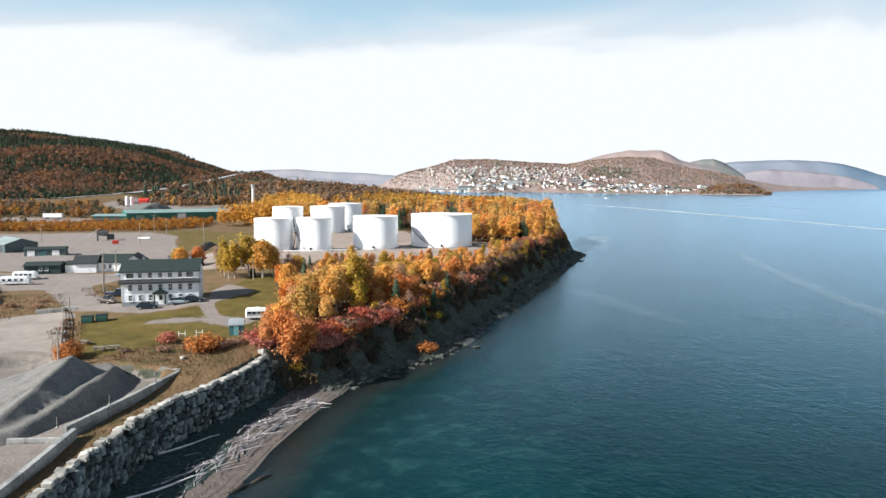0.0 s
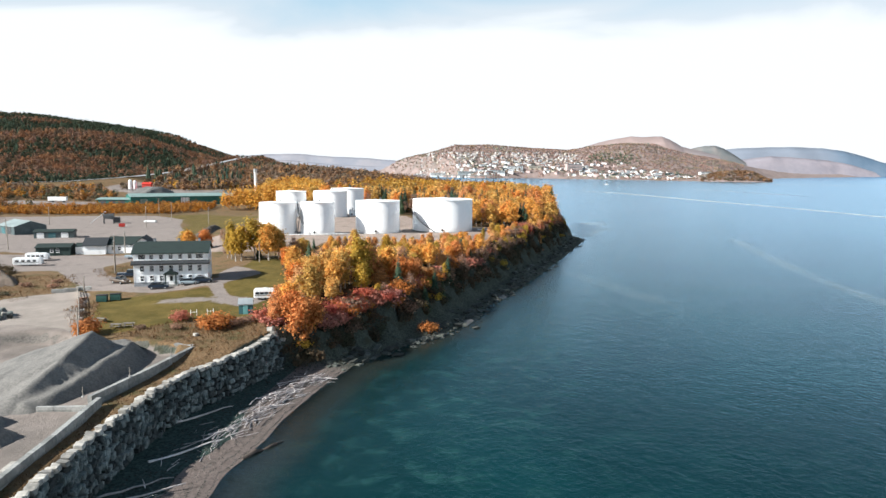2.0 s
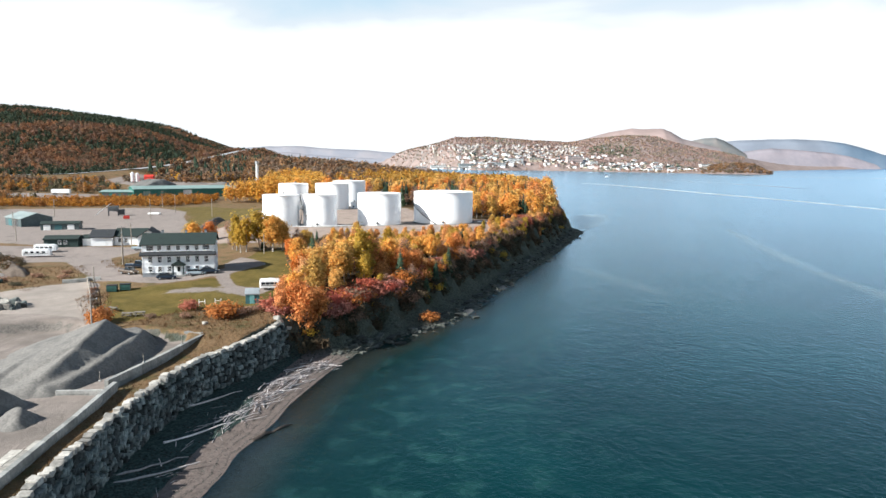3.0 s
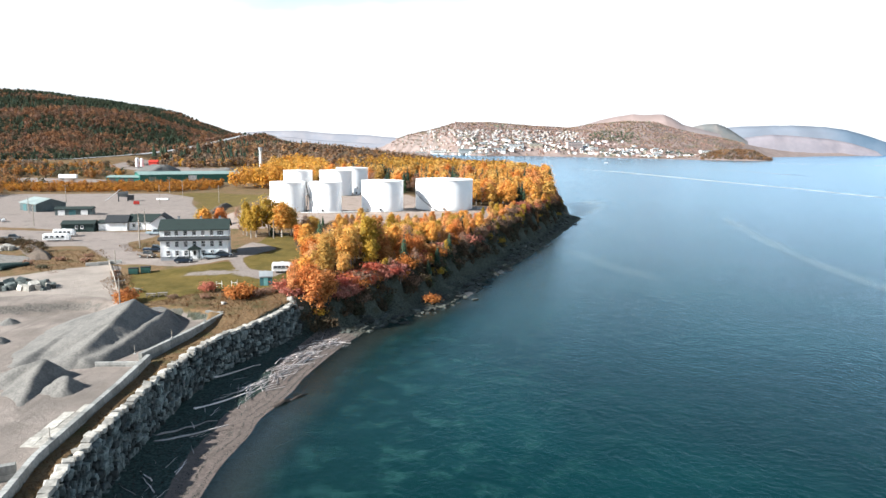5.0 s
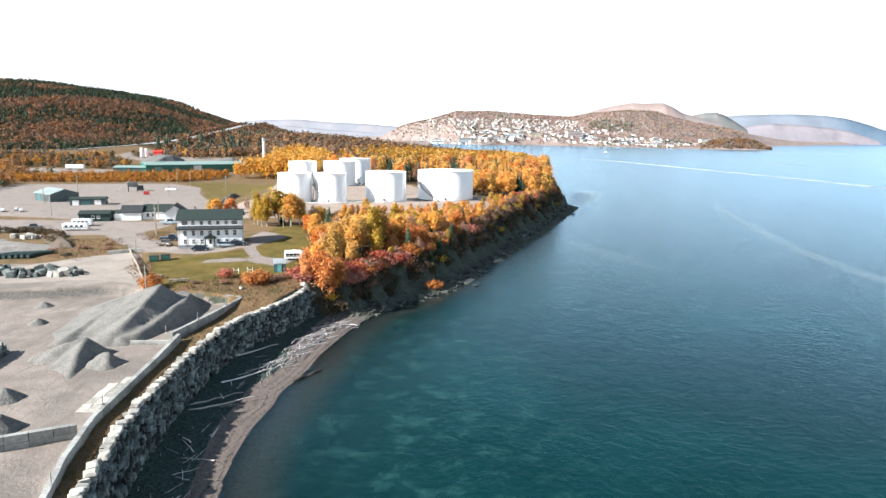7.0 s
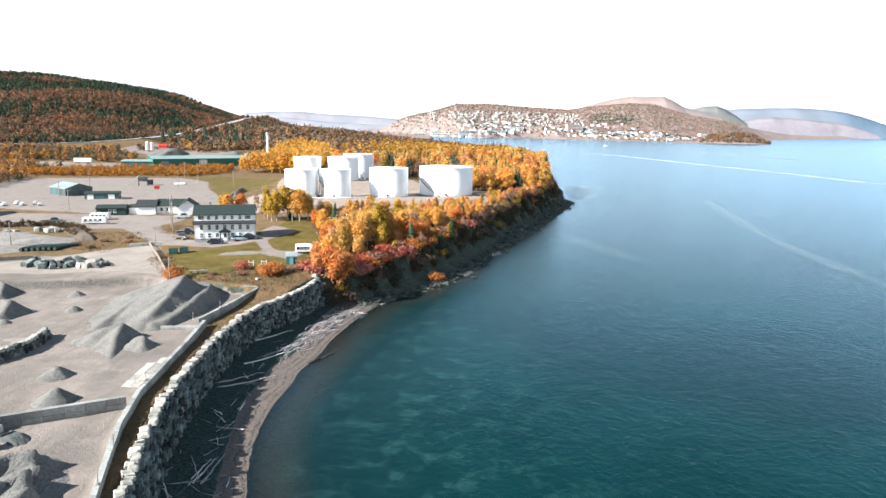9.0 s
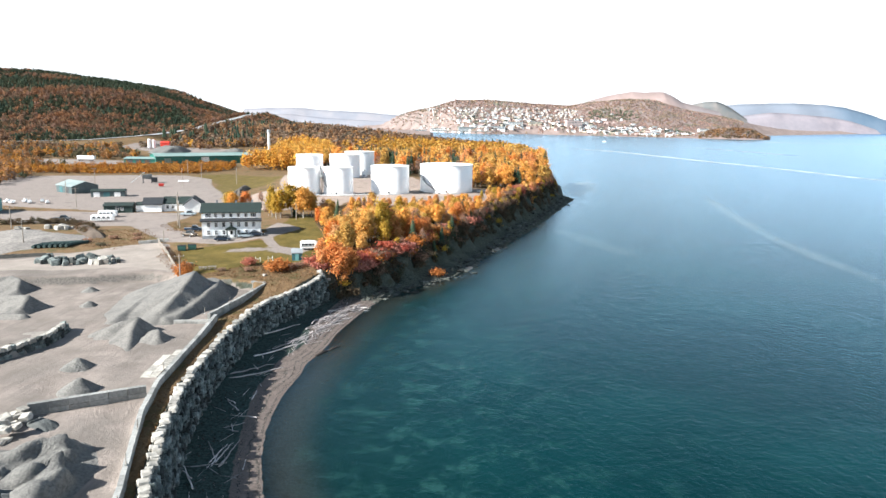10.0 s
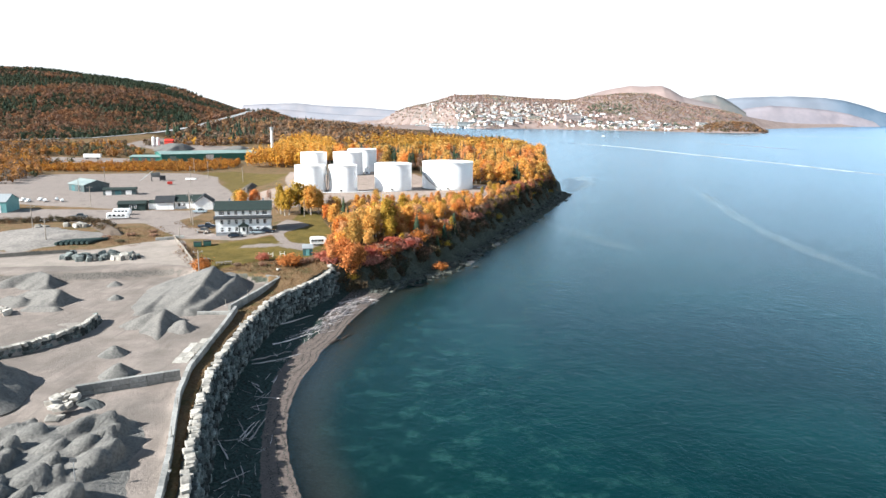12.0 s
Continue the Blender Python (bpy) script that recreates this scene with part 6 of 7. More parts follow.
def car(x, y, ang, paint, label, truck=False):
    th = empty("pickup_truck" if truck else "car", label, "car", pose(x, y, gz(x, y) + 0.02, 0, 0, ang), "cars by the white house")
    if truck:
        part("body", lofted([(-2.6, 0.9, 0.45, 1.05), (-0.2, 0.92, 0.4, 1.05), (1.5, 0.92, 0.4, 1.1), (2.5, 0.86, 0.45, 0.98), (2.65, 0.8, 0.5, 0.85)]), paint, th)
        part("cabin", lofted([(-0.5, 0.84, 1.0, 1.1), (-0.3, 0.8, 1.0, 1.75), (0.9, 0.8, 1.0, 1.75), (1.6, 0.84, 1.0, 1.1)]), GLASS_DARK, th)
        part("cabin_roof", one(0.3, 0, 1.77, 1.2, 1.4, 0.06, bevel=0.02), paint, th)
    else:
        part("body", lofted([(-2.15, 0.78, 0.5, 0.85), (-1.9, 0.86, 0.35, 0.95), (-0.8, 0.88, 0.3, 0.95), (0.9, 0.88, 0.3, 0.95), (1.9, 0.84, 0.35, 0.82), (2.2, 0.74, 0.5, 0.7)]), paint, th)
        part("cabin", lofted([(-1.9, 0.8, 0.88, 0.97), (-1.3, 0.76, 0.88, 1.4), (0.2, 0.76, 0.88, 1.45), (1.1, 0.82, 0.88, 0.98)]), GLASS_DARK, th)
        part("cabin_roof", one(-0.55, 0, 1.44, 1.5, 1.2, 0.05, bevel=0.02), paint, th)
    for wx in (-1.35, 1.4):
        for wy in (-0.82, 0.82):
            wheel(th, wx, wy, 0.34)
    for sy in (-0.6, 0.6):
        part("headlight", one(2.18 if not truck else 2.63, sy, 0.66, 0.08, 0.26, 0.14), WHITE, th)
        part("tail_light", one(-2.14 if not truck else -2.6, sy, 0.75, 0.08, 0.24, 0.14), RED, th)
    return th


car(-62.6, 143.4, 14, CAR_DARK, "dark blue car parked before the white house")
car(-57.0, 146.3, 16, CAR_PALE, "silver blue car parked by the white house")
car(-54.3, 147.2, 16, CAR_DARK, "dark car parked at the house corner")
car(-74.2, 150.0, -30, CAR_BROWN, "brown pickup truck parked beside the house", True)
car(-76.0, 158.5, 10, CAR_DARK, "dark pickup truck parked behind the house", True)
car(-90.8, 194.5, 8, CAR_PALE, "pale van parked by the bungalow", True)
car(-128.0, 182.0, 10, DARK_STEEL, "dark loader parked by grey fill", True)


def caravan(x, y, ang, L, label):
    """A travel trailer: rounded white body, windows, stripe, wheels, drawbar."""
    th = empty("travel_trailer", label, "trailer", pose(x, y, gz(x, y) + 0.02, 0, 0, ang) @ Matrix.Diagonal((0.85, 0.85, 0.85, 1)), "travel trailers")
    part("body", lofted([(-L / 2, 1.05, 0.75, 2.3), (-L / 2 + 0.25, 1.2, 0.5, 2.6), (L / 2 - 0.9, 1.2, 0.5, 2.6), (L / 2 - 0.1, 1.18, 0.5, 2.2), (L / 2, 1.1, 0.8, 1.8)]), WHITE, th)
    part("stripe", one(-0.2, -1.215, 1.15, L * 0.86, 0.02, 0.16), SLATE_METAL, th)
    part("roof_unit", one(0, 0, 2.68, 0.9, 0.8, 0.3, bevel=0.05), WHITE, th)
    for k in range(4):
        part("window", one(-L * 0.34 + k * L * 0.2, -1.19, 1.65, 0.95, 0.06, 0.6, bevel=0.02), GLASS_DARK, th)
    part("door", one(L * 0.36, -1.19, 1.35, 0.7, 0.07, 1.6, bevel=0.02), SIDING, th)
    for wx in (-0.5, 0.4):
        for wy in (-1.0, 1.0):
            wheel(th, wx, wy, 0.36)
    bm = bmesh.new()
    rod(bm, (L / 2 - 0.1, 0.5, 0.6), (L / 2 + 1.0, 0, 0.5), 0.06)
    rod(bm, (L / 2 - 0.1, -0.5, 0.6), (L / 2 + 1.0, 0, 0.5), 0.06)
    rod(bm, (L / 2 + 0.9, 0, 0.0), (L / 2 + 0.9, 0, 0.7), 0.05)
    part("drawbar", bm, DARK_STEEL, th)


caravan(-37.4, 136.2, 12, 5.4, "white travel trailer parked at the lawn's edge")
caravan(-114.4, 181.8, 14, 8.4, "long white travel trailer on the gravel drive")
caravan(-117.0, 190.6, 14, 7.0, "white travel trailer parked beside another")


def lorry_box(x, y, ang, L, label, mat_):
    th = empty("semi_trailer", label, "trailer", pose(x, y, gz(x, y), 0, 0, ang))
    part("box", one(0, 0, 2.5, L, 2.5, 2.7, bevel=0.06), mat_, th)
    for wx in (-L * 0.38, -L * 0.29, L * 0.3):
        for wy in (-1.0, 1.0):
            wheel(th, wx, wy, 0.5, 0.3)
    part("chassis", one(0, 0, 1.05, L * 0.96, 1.0, 0.2), DARK_STEEL, th)


lorry_box(-269.5, 473.5, 4, 12.5, "white box trailer parked by the warehouse", WHITE)

# ---- bins, poles, lawn things ----
def bin_box(x, y, ang):
    th = empty("waste_container", "dark green steel waste container on the drive", "container", pose(x, y, gz(x, y), 0, 0, ang), "waste containers")
    part("body", lofted([(-1.0, 0.7, 0.12, 1.35), (1.0, 0.7, 0.12, 1.35)]), BIN_GREEN, th)
    part("lid", one(0, 0, 1.4, 2.1, 1.35, 0.1, bevel=0.03), BLACK, th)
    for sx in (-0.8, 0.8):
        part("foot", one(sx, 0, 0.06, 0.15, 1.2, 0.12), DARK_STEEL, th)


bin_box(-70.0, 133.2, 12)
bin_box(-67.6, 134.0, 16)


def pole(x, y, h, arms=1, lamp=False, label="weathered wooden utility pole with crossarm", foot=0.0, lean=0.0):
    th = empty("utility_pole", label, "pole", pose(x, y, gz(x, y) + foot, lean, 0, 25), "utility poles")
    bm = bmesh.new()
    rod(bm, (0, 0, -0.8), (0, 0, h), 0.16, 0.11, 8)
    part("mast", bm, POLEWOOD, th)
    for k in range(arms):
        part("crossarm", one(0, 0.14, h - 0.5 - k * 0.9, 2.2, 0.12, 0.14), POLEWOOD, th)
        for dx in (-0.95, 0.0, 0.95):
            bm = bmesh.new()
            rod(bm, (dx, 0.14, h - 0.43 - k * 0.9), (dx, 0.14, h - 0.2 - k * 0.9), 0.06, 0.04, 6)
            part("insulator", bm, STEEL, th)
    if lamp:
        bm = bmesh.new()
        rod(bm, (0, 0, h - 0.6), (0, -1.6, h - 0.1), 0.05)
        part("lamp_arm", bm, STEEL, th)
        part("lamp_head", one(0, -1.75, h - 0.12, 0.25, 0.6, 0.14, bevel=0.03), STEEL, th)


for x, y, h, arms, lamp in ((-59.4, 104.0, 7.6, 1, False), (-86.0, 172.5, 9.4, 1, True), (-83.0, 166.0, 8.6, 0, True), (-49.3, 176.2, 5.2, 0, False), (-129.6, 157.7, 8.0, 1, False), (-114.6, 138.6, 7.0, 1, False), (-175.8, 299.3, 8.0, 1, False),
                            (-162.8, 248.8, 6.5, 0, True), (-128.3, 289.1, 9.0, 0, True), (-132.0, 326.1, 9.0, 1, False), (-107.2, 305.7, 8.0, 0, True), (-139, 212, 7.5, 1, False), (-98, 204, 7.0, 0, True), (-150, 355, 9.0, 1, False), (-78.0, 141.5, 3.5, 0, False)):
    pole(x, y, h, arms, lamp)


def bench(x, y, ang):
    th = empty("picnic_table", "weathered wooden picnic table on the lawn", "table", pose(x, y, gz(x, y), 0, 0, ang), "picnic tables")
    for k in range(4):
        part("top_board", one(0, -0.33 + k * 0.22, 0.74, 1.9, 0.2, 0.05), BARK, th)
    for sy in (-0.75, 0.75):
        part("seat_board", one(0, sy, 0.44, 1.9, 0.26, 0.05), BARK, th)
    for sx in (-0.65, 0.65):
        part("frame_brace", one(sx, 0, 0.42, 0.09, 1.6, 0.09), BARK, th)
        for sy in (-1, 1):
            bm = bmesh.new()
            rod(bm, (sx, sy * 0.6, 0), (sx, sy * 0.22, 0.72), 0.06, seg=6)
            part("leg", bm, BARK, th)


bench(-57.6, 113.0, 8)
bench(-55.6, 113.6, 14)
bench(-62.0, 116.5, -20)


def goal(x, y):
    th = empty("white_post_frame", "small white painted post frame on the lawn", "post frame", pose(x, y, gz(x, y), 0, 0, 10), "white post frames")
    for sx in (-0.55, 0.55):
        bm = bmesh.new()
        rod(bm, (sx, 0, -0.2), (sx, 0, 1.25), 0.06, seg=8)
        part("post", bm, WHITE, th)
    bm = bmesh.new()
    rod(bm, (-0.55, 0, 0.75), (0.55, 0, 0.75), 0.05, seg=8)
    part("rail", bm, WHITE, th)


goal(-47.2, 122.0)
goal(-44.4, 123.0)


def fence(pts, label):
    line = Along(pts)
    th = empty("rail_fence", label, "fence", pose(pts[0][0], pts[0][1], 0))
    n_p = int(line.length / 3)
    last = None
    for i in range(n_p + 1):
        q, _ = line.at(line.length * i / n_p)
        z = gz(q.x, q.y)
        a = Vector((q.x - pts[0][0], q.y - pts[0][1], z))
        bm = bmesh.new()
        rod(bm, a, a + Vector((0, 0, 1.35)), 0.1, seg=6)
        part("post", bm, POLEWOOD, th)
        if last is not None:
            bm = bmesh.new()
            for hh in (0.45, 0.85, 1.22):
                rod(bm, last + Vector((0, 0, hh)), a + Vector((0, 0, hh)), 0.09, seg=5)
            part("rail_span", bm, POLEWOOD, th)
        last = a


fence([(-79.5, 141.5), (-72, 128), (-63.5, 112.0), (-60.0, 105.5)], "weathered wooden rail fence beside the sandy lane")
for i, (x, y, a) in enumerate(((-81.0, 142.0, 20), (-79.0, 143.2, 12), (-83.2, 141.2, 15))):
    ob = part("concrete_barrier", lofted([(-1.5, 0.32, 0, 0.8), (1.5, 0.32, 0, 0.8)]), CONCRETE, None)
    ob.matrix_world = pose(x, y, gz(x, y) - 0.02, 0, 0, a)
    tagged(ob, "pale grey concrete barrier across the lane's end", "barrier", "concrete barriers")


def crusher(x, y):
    """A stone-crushing plant: hopper, conveyor and frame."""
    th = empty("crushing_plant", "dark steel crushing plant with slanting conveyor", "machine", pose(x, y, gz(x, y), 0, 0, 20))
    part("hopper", lofted([(-2.2, 1.2, 2.4, 4.2), (2.2, 1.6, 2.0, 4.6)]), DARK_STEEL, th)
    part("engine_box", one(3.4, 0, 1.7, 2.6, 2.2, 2.4, bevel=0.08), DARK_STEEL, th)
    for sx in (-2.0, 2.0):
        for sy in (-1.1, 1.1):
            part("leg", one(sx, sy, 1.2, 0.3, 0.3, 2.4), DARK_STEEL, th)
    bm = bmesh.new()
    for sy in (-0.4, 0.4):
        rod(bm, (-7.5, sy, 0.4), (-1.0, sy, 5.6), 0.12)
    for k in range(12):
        f = k / 11
        rod(bm, (-7.5 + 6.5 * f, -0.45, 0.4 + 5.2 * f), (-7.5 + 6.5 * f, 0.45, 0.4 + 5.2 * f), 0.06, seg=5)
    part("conveyor", bm, STEEL, th)


crusher(-152.5, 306)
ob = part("tank_cart", lofted([(-1.2, 0.8, 0.3, 1.6), (1.2, 0.8, 0.3, 1.6)]), RED, None)
ob.matrix_world = pose(-138, 287.5, gz(-138, 287.5), 0, 0, 20)
tagged(ob, "small red painted steel container on gravel", "container")
ob = part("flat_trailer", lofted([(-2.6, 1.1, 0.3, 1.0), (2.6, 1.1, 0.3, 1.0)]), WHITE, None)
ob.matrix_world = pose(-137, 313.5, gz(-137, 313.5), 0, 0, 5)
tagged(ob, "low white trailer standing on grey gravel", "trailer")
# white boats laid up on the far gravel
for i in range(7):
    x, y = -176 + i * 3.4, 222 + (i % 2) * 2.5
    th = empty("laid_up_boat", "small white boat laid up on gravel", "boat", pose(x, y, gz(x, y), 0, 0, 80 + i * 7) @ Matrix.Diagonal((0.7, 0.7, 0.7, 1)), "boats laid up ashore")
    part("hull", lofted([(-2.4, 0.85, 0.5, 1.3), (0.5, 0.95, 0.35, 1.3), (2.0, 0.55, 0.6, 1.45), (2.7, 0.08, 1.1, 1.5)]), WHITE, th)
    part("cuddy", lofted([(-0.6, 0.6, 1.25, 2.0), (1.0, 0.5, 1.25, 1.7)]), WHITE, th)
    for sx in (-1.2, 1.0):
        part("cradle", one(sx, 0, 0.25, 0.2, 1.6, 0.6), POLEWOOD, th)

# ---- dry grass and scrub ----
rnd = random.Random(5)
tv, tf = [], []


def tuft(x, y, h, spread):
    for _ in range(5):
        a = rnd.uniform(0, 6.28)
        dx, dy = math.cos(a), math.sin(a)
        w = rnd.uniform(0.02, 0.05)
        ox, oy = x + rnd.uniform(-spread, spread), y + rnd.uniform(-spread, spread)
        hh = h * rnd.uniform(0.5, 1.2)
        b = len(tv)
        tv.extend([(ox - dy * w, oy + dx * w, 0.0), (ox + dy * w, oy - dx * w, 0.0), (ox + dx * hh * 0.5 + dy * w * 0.5, oy + dy * hh * 0.5 - dx * w * 0.5, hh), (ox + dx * hh * 0.5 - dy * w * 0.5, oy + dy * hh * 0.5 + dx * w * 0.5, hh * 0.94)])
        tf.append((b, b + 1, b + 2, b + 3))


STRIP = [(-41.8, 66), (-43, 77.5), (-41.9, 90), (-40.1, 103), (-44, 105.5), (-58, 107), (-50, 116), (-38, 122), (-31.5, 117), (-30.5, 112), (-35, 97), (-38.8, 87), (-39.8, 75), (-39.6, 60), (-37.6, 44), (-34, 30), (-29.5, 12), (-31.5, 12), (-37, 30), (-40.2, 46)]
for x, y in scatter(STRIP, 0.62, rnd, 0.85):
    tuft(x, y, 0.22 if y < 100 else rnd.choice([0.2, 0.3, 0.55]), 0.3)
for poly, gap in (([(-88, 131), (-83, 149), (-92, 164), (-108, 163), (-104, 142)], 0.9), ([(-74, 126), (-62, 108), (-59, 108), (-66, 124), (-71, 134)], 0.7), ([(-78, 156), (-75, 172), (-86, 180), (-92, 172), (-84, 160)], 0.9), ([(-120, 134), (-160, 132), (-160, 150), (-125, 150)], 1.4)):
    for x, y in scatter(poly, gap, rnd, 0.8):
        tuft(x, y, 0.4, 0.4)
zs = height(np.array([v[0] for v in tv]), np.array([v[1] for v in tv]))
tv = [(v[0], v[1], v[2] + z - 0.03) for v, z in zip(tv, zs)]
TUFT = woods("dry_grass_blades", [(0.163, 0.092, 0.041), (0.111, 0.063, 0.03), (0.207, 0.126, 0.059), (0.133, 0.059, 0.03), (0.089, 0.067, 0.03)])
tagged(raw("dry_grass", tv, tf, TUFT), "dry brown grass and weeds", "grass", kind="stuff")


# ---- far woods ----
def canopy(name, label, pts, tones, rnd, h=(7, 11), w=2.6, quads=34, leaf_size=0.95, cell=0.13):
    """Many broad-leaved trees as one mesh of leaf sprays; neighbours differ in tone."""
    n_q = int(quads * 1.5)
    pts = np.array(pts)
    base = height(pts[:, 0], pts[:, 1])
    g = np.random.default_rng(rnd.randrange(1 << 30))
    n_t = len(pts)
    hh = g.uniform(h[0], h[1], n_t)
    ww = w * g.uniform(0.75, 1.25, n_t)
    d = g.normal(size=(n_t, n_q, 3))
    d /= np.linalg.norm(d, axis=2, keepdims=True)
    rad = g.uniform(0.55, 1.0, (n_t, n_q, 1))
    lob = 1 + 0.25 * np.sin(3 * np.arctan2(d[..., 1], d[..., 0]) + g.uniform(0, 6, (n_t, 1)))
    c = d * rad * lob[..., None]
    pos = np.empty_like(c)
    pos[..., 0] = pts[:, 0, None] + c[..., 0] * ww[:, None]
    pos[..., 1] = pts[:, 1, None] + c[..., 1] * ww[:, None]
    pos[..., 2] = base[:, None] + hh[:, None] * (0.56 + 0.44 * c[..., 2])
    up = d + g.normal(size=d.shape) * 0.5 + np.array([0, 0, 0.5])
    up /= np.linalg.norm(up, axis=2, keepdims=True)
    t = np.cross(up, g.normal(size=d.shape))
    t /= np.linalg.norm(t, axis=2, keepdims=True)
    b = np.cross(up, t)
    s = leaf_size * g.uniform(0.7, 1.3, (n_t, n_q, 1))
    blade = np.stack([pos - t * s * 1.1 - b * s * 0.6, pos + t * s - b * s * 0.5 - up * s * 0.35, pos + b * s * 1.15], axis=2).reshape(-1, 3)
    n_f = n_t * n_q
    me_ = bpy.data.meshes.new(name)
    me_.vertices.add(n_f * 3)
    me_.vertices.foreach_set("co", blade.ravel())
    me_.loops.add(n_f * 3)
    me_.loops.foreach_set("vertex_index", np.arange(n_f * 3))
    me_.polygons.add(n_f)
    me_.polygons.foreach_set("loop_start", np.arange(0, n_f * 3, 3))
    me_.update()
    m, n, l, p = nodes_of(name + "_leaves")
    geo = n.new("ShaderNodeNewGeometry")
    vor = n.new("ShaderNodeTexVoronoi")
    vor.inputs["Scale"].default_value = cell
    flat = n.new("ShaderNodeMapping")
    flat.inputs["Scale"].default_value = (1, 1, 0.15)
    l.new(geo.outputs["Position"], flat.inputs["Vector"])
    l.new(flat.outputs[0], vor.inputs["Vector"])
    sc = n.new("ShaderNodeSeparateColor")
    l.new(vor.outputs["Color"], sc.inputs[0])
    r = n.new("ShaderNodeValToRGB")
    while len(r.color_ramp.elements) < len(tones):
        r.color_ramp.elements.new(0.5)
    for k, (e, tone) in enumerate(zip(r.color_ramp.elements, tones)):
        e.position, e.color = k / (len(tones) - 1), (*tone, 1.0)
    l.new(sc.outputs[0], r.inputs["Fac"])
    col = mix(n, l, 1.0, r.outputs["Color"], ramp(n, l, geo.outputs["Random Per Island"], 0, 1, 0.7, 1.3), "MULTIPLY")
    l.new(col, p.inputs["Base Color"])
    p.inputs["Roughness"].default_value = 0.8
    p.inputs["Specular IOR Level"].default_value = 0.15
    thin = n.new("ShaderNodeBsdfTranslucent")
    l.new(col, thin.inputs["Color"])
    both_ = n.new("ShaderNodeMixShader")
    both_.inputs["Fac"].default_value = 0.35
    l.new(p.outputs[0], both_.inputs[1])
    l.new(thin.outputs[0], both_.inputs[2])
    l.new(both_.outputs[0], n["Material Output"].inputs["Surface"])
    me_.materials.append(m)
    return tagged(new(name, me_), label, "woods", kind="stuff")


def firs(name, label, pts, rnd, h=(8, 14), w=2.2, tones=((0.03, 0.05, 0.036), (0.04, 0.06, 0.04), (0.05, 0.066, 0.04))):
    """Many conifers as one mesh: each a ragged stack of skirts."""
    pts = np.array(pts)
    base = height(pts[:, 0], pts[:, 1])
    seg = 6
    prof = [(1.0, 0.1), (0.5, 0.42), (0.72, 0.44), (0.05, 1.0)]
    vs, fs = [], []
    for (x, y), z in zip(pts, base):
        hh, ww, a0 = rnd.uniform(*h), w * rnd.uniform(0.75, 1.2), rnd.uniform(0, 6)
        b = len(vs)
        for r_, f in prof:
            for i in range(seg):
                a = a0 + 2 * math.pi * i / seg
                q = r_ * ww * rnd.uniform(0.75, 1.2)
                vs.append((x + q * math.cos(a), y + q * math.sin(a), z + hh * f))
        for k in range(len(prof) - 1):
            for i in range(seg):
                j = (i + 1) % seg
                fs.append((b + k * seg + i, b + k * seg + j, b + (k + 1) * seg + j, b + (k + 1) * seg + i))
    return tagged(raw(name, vs, fs, woods(name + "_needles", list(tones), 0.9)), label, "woods", kind="stuff")


rnd = random.Random(90)
AUTUMN = [(0.207, 0.126, 0.081), (0.296, 0.155, 0.074), (0.178, 0.126, 0.096), (0.34, 0.185, 0.081), (0.141, 0.111, 0.081), (0.244, 0.17, 0.126), (0.126, 0.111, 0.067)]
GOLD = [(0.429, 0.207, 0.033), (0.488, 0.274, 0.044), (0.355, 0.155, 0.03), (0.518, 0.318, 0.074), (0.311, 0.192, 0.059)]
# the highway that climbs along the hill's foot
ROAD = [q[:2] for q in ROAD3]
ro = Along(ROAD)
vs, fs = [], []
n_r = 260
for i in range(n_r + 1):
    q, d = ro.at(ro.length * i / n_r)
    side = Vector((d.y, -d.x, 0))
    for w in (-4.5, -1.5, 1.5, 4.5):
        v = q + side * w
        vs.append((v.x, v.y, 0.0))
    if i:
        b = len(vs) - 8
        fs += [(b + k, b + 4 + k, b + 5 + k, b + k + 1) for k in range(3)]
zz = height(np.array([v[0] for v in vs]), np.array([v[1] for v in vs]))
zz = zz.reshape(-1, 4).max(axis=1).repeat(4) + 0.6
ob = raw("highway", [(v[0], v[1], z) for v, z in zip(vs, zz)], fs, surf("pale_asphalt", (0.24, 0.24, 0.245), (0.32, 0.32, 0.32), 0.3, 0.9, 0.2, 0.02))
tagged(ob, "pale grey highway climbing along the hill's foot", "road", kind="structure")


def off_road(p, gap=15):
    d = line_dist(np.array([q[0] for q in p]), np.array([q[1] for q in p]), ROAD)
    return [q for q, k in zip(p, d) if k > gap]


def split(p, dark):
    """Parts a row of places into broad-leaved and conifers, by stands."""
    a, b = [], []
    for x, y in p:
        v = noise.noise(Vector((x * 0.006, y * 0.006, 2.0))) + 0.35 * noise.noise(Vector((x * 0.03, y * 0.03, 5.0)))
        (b if v + rnd.uniform(-0.35, 0.35) < dark else a).append((x, y))
    return a, b


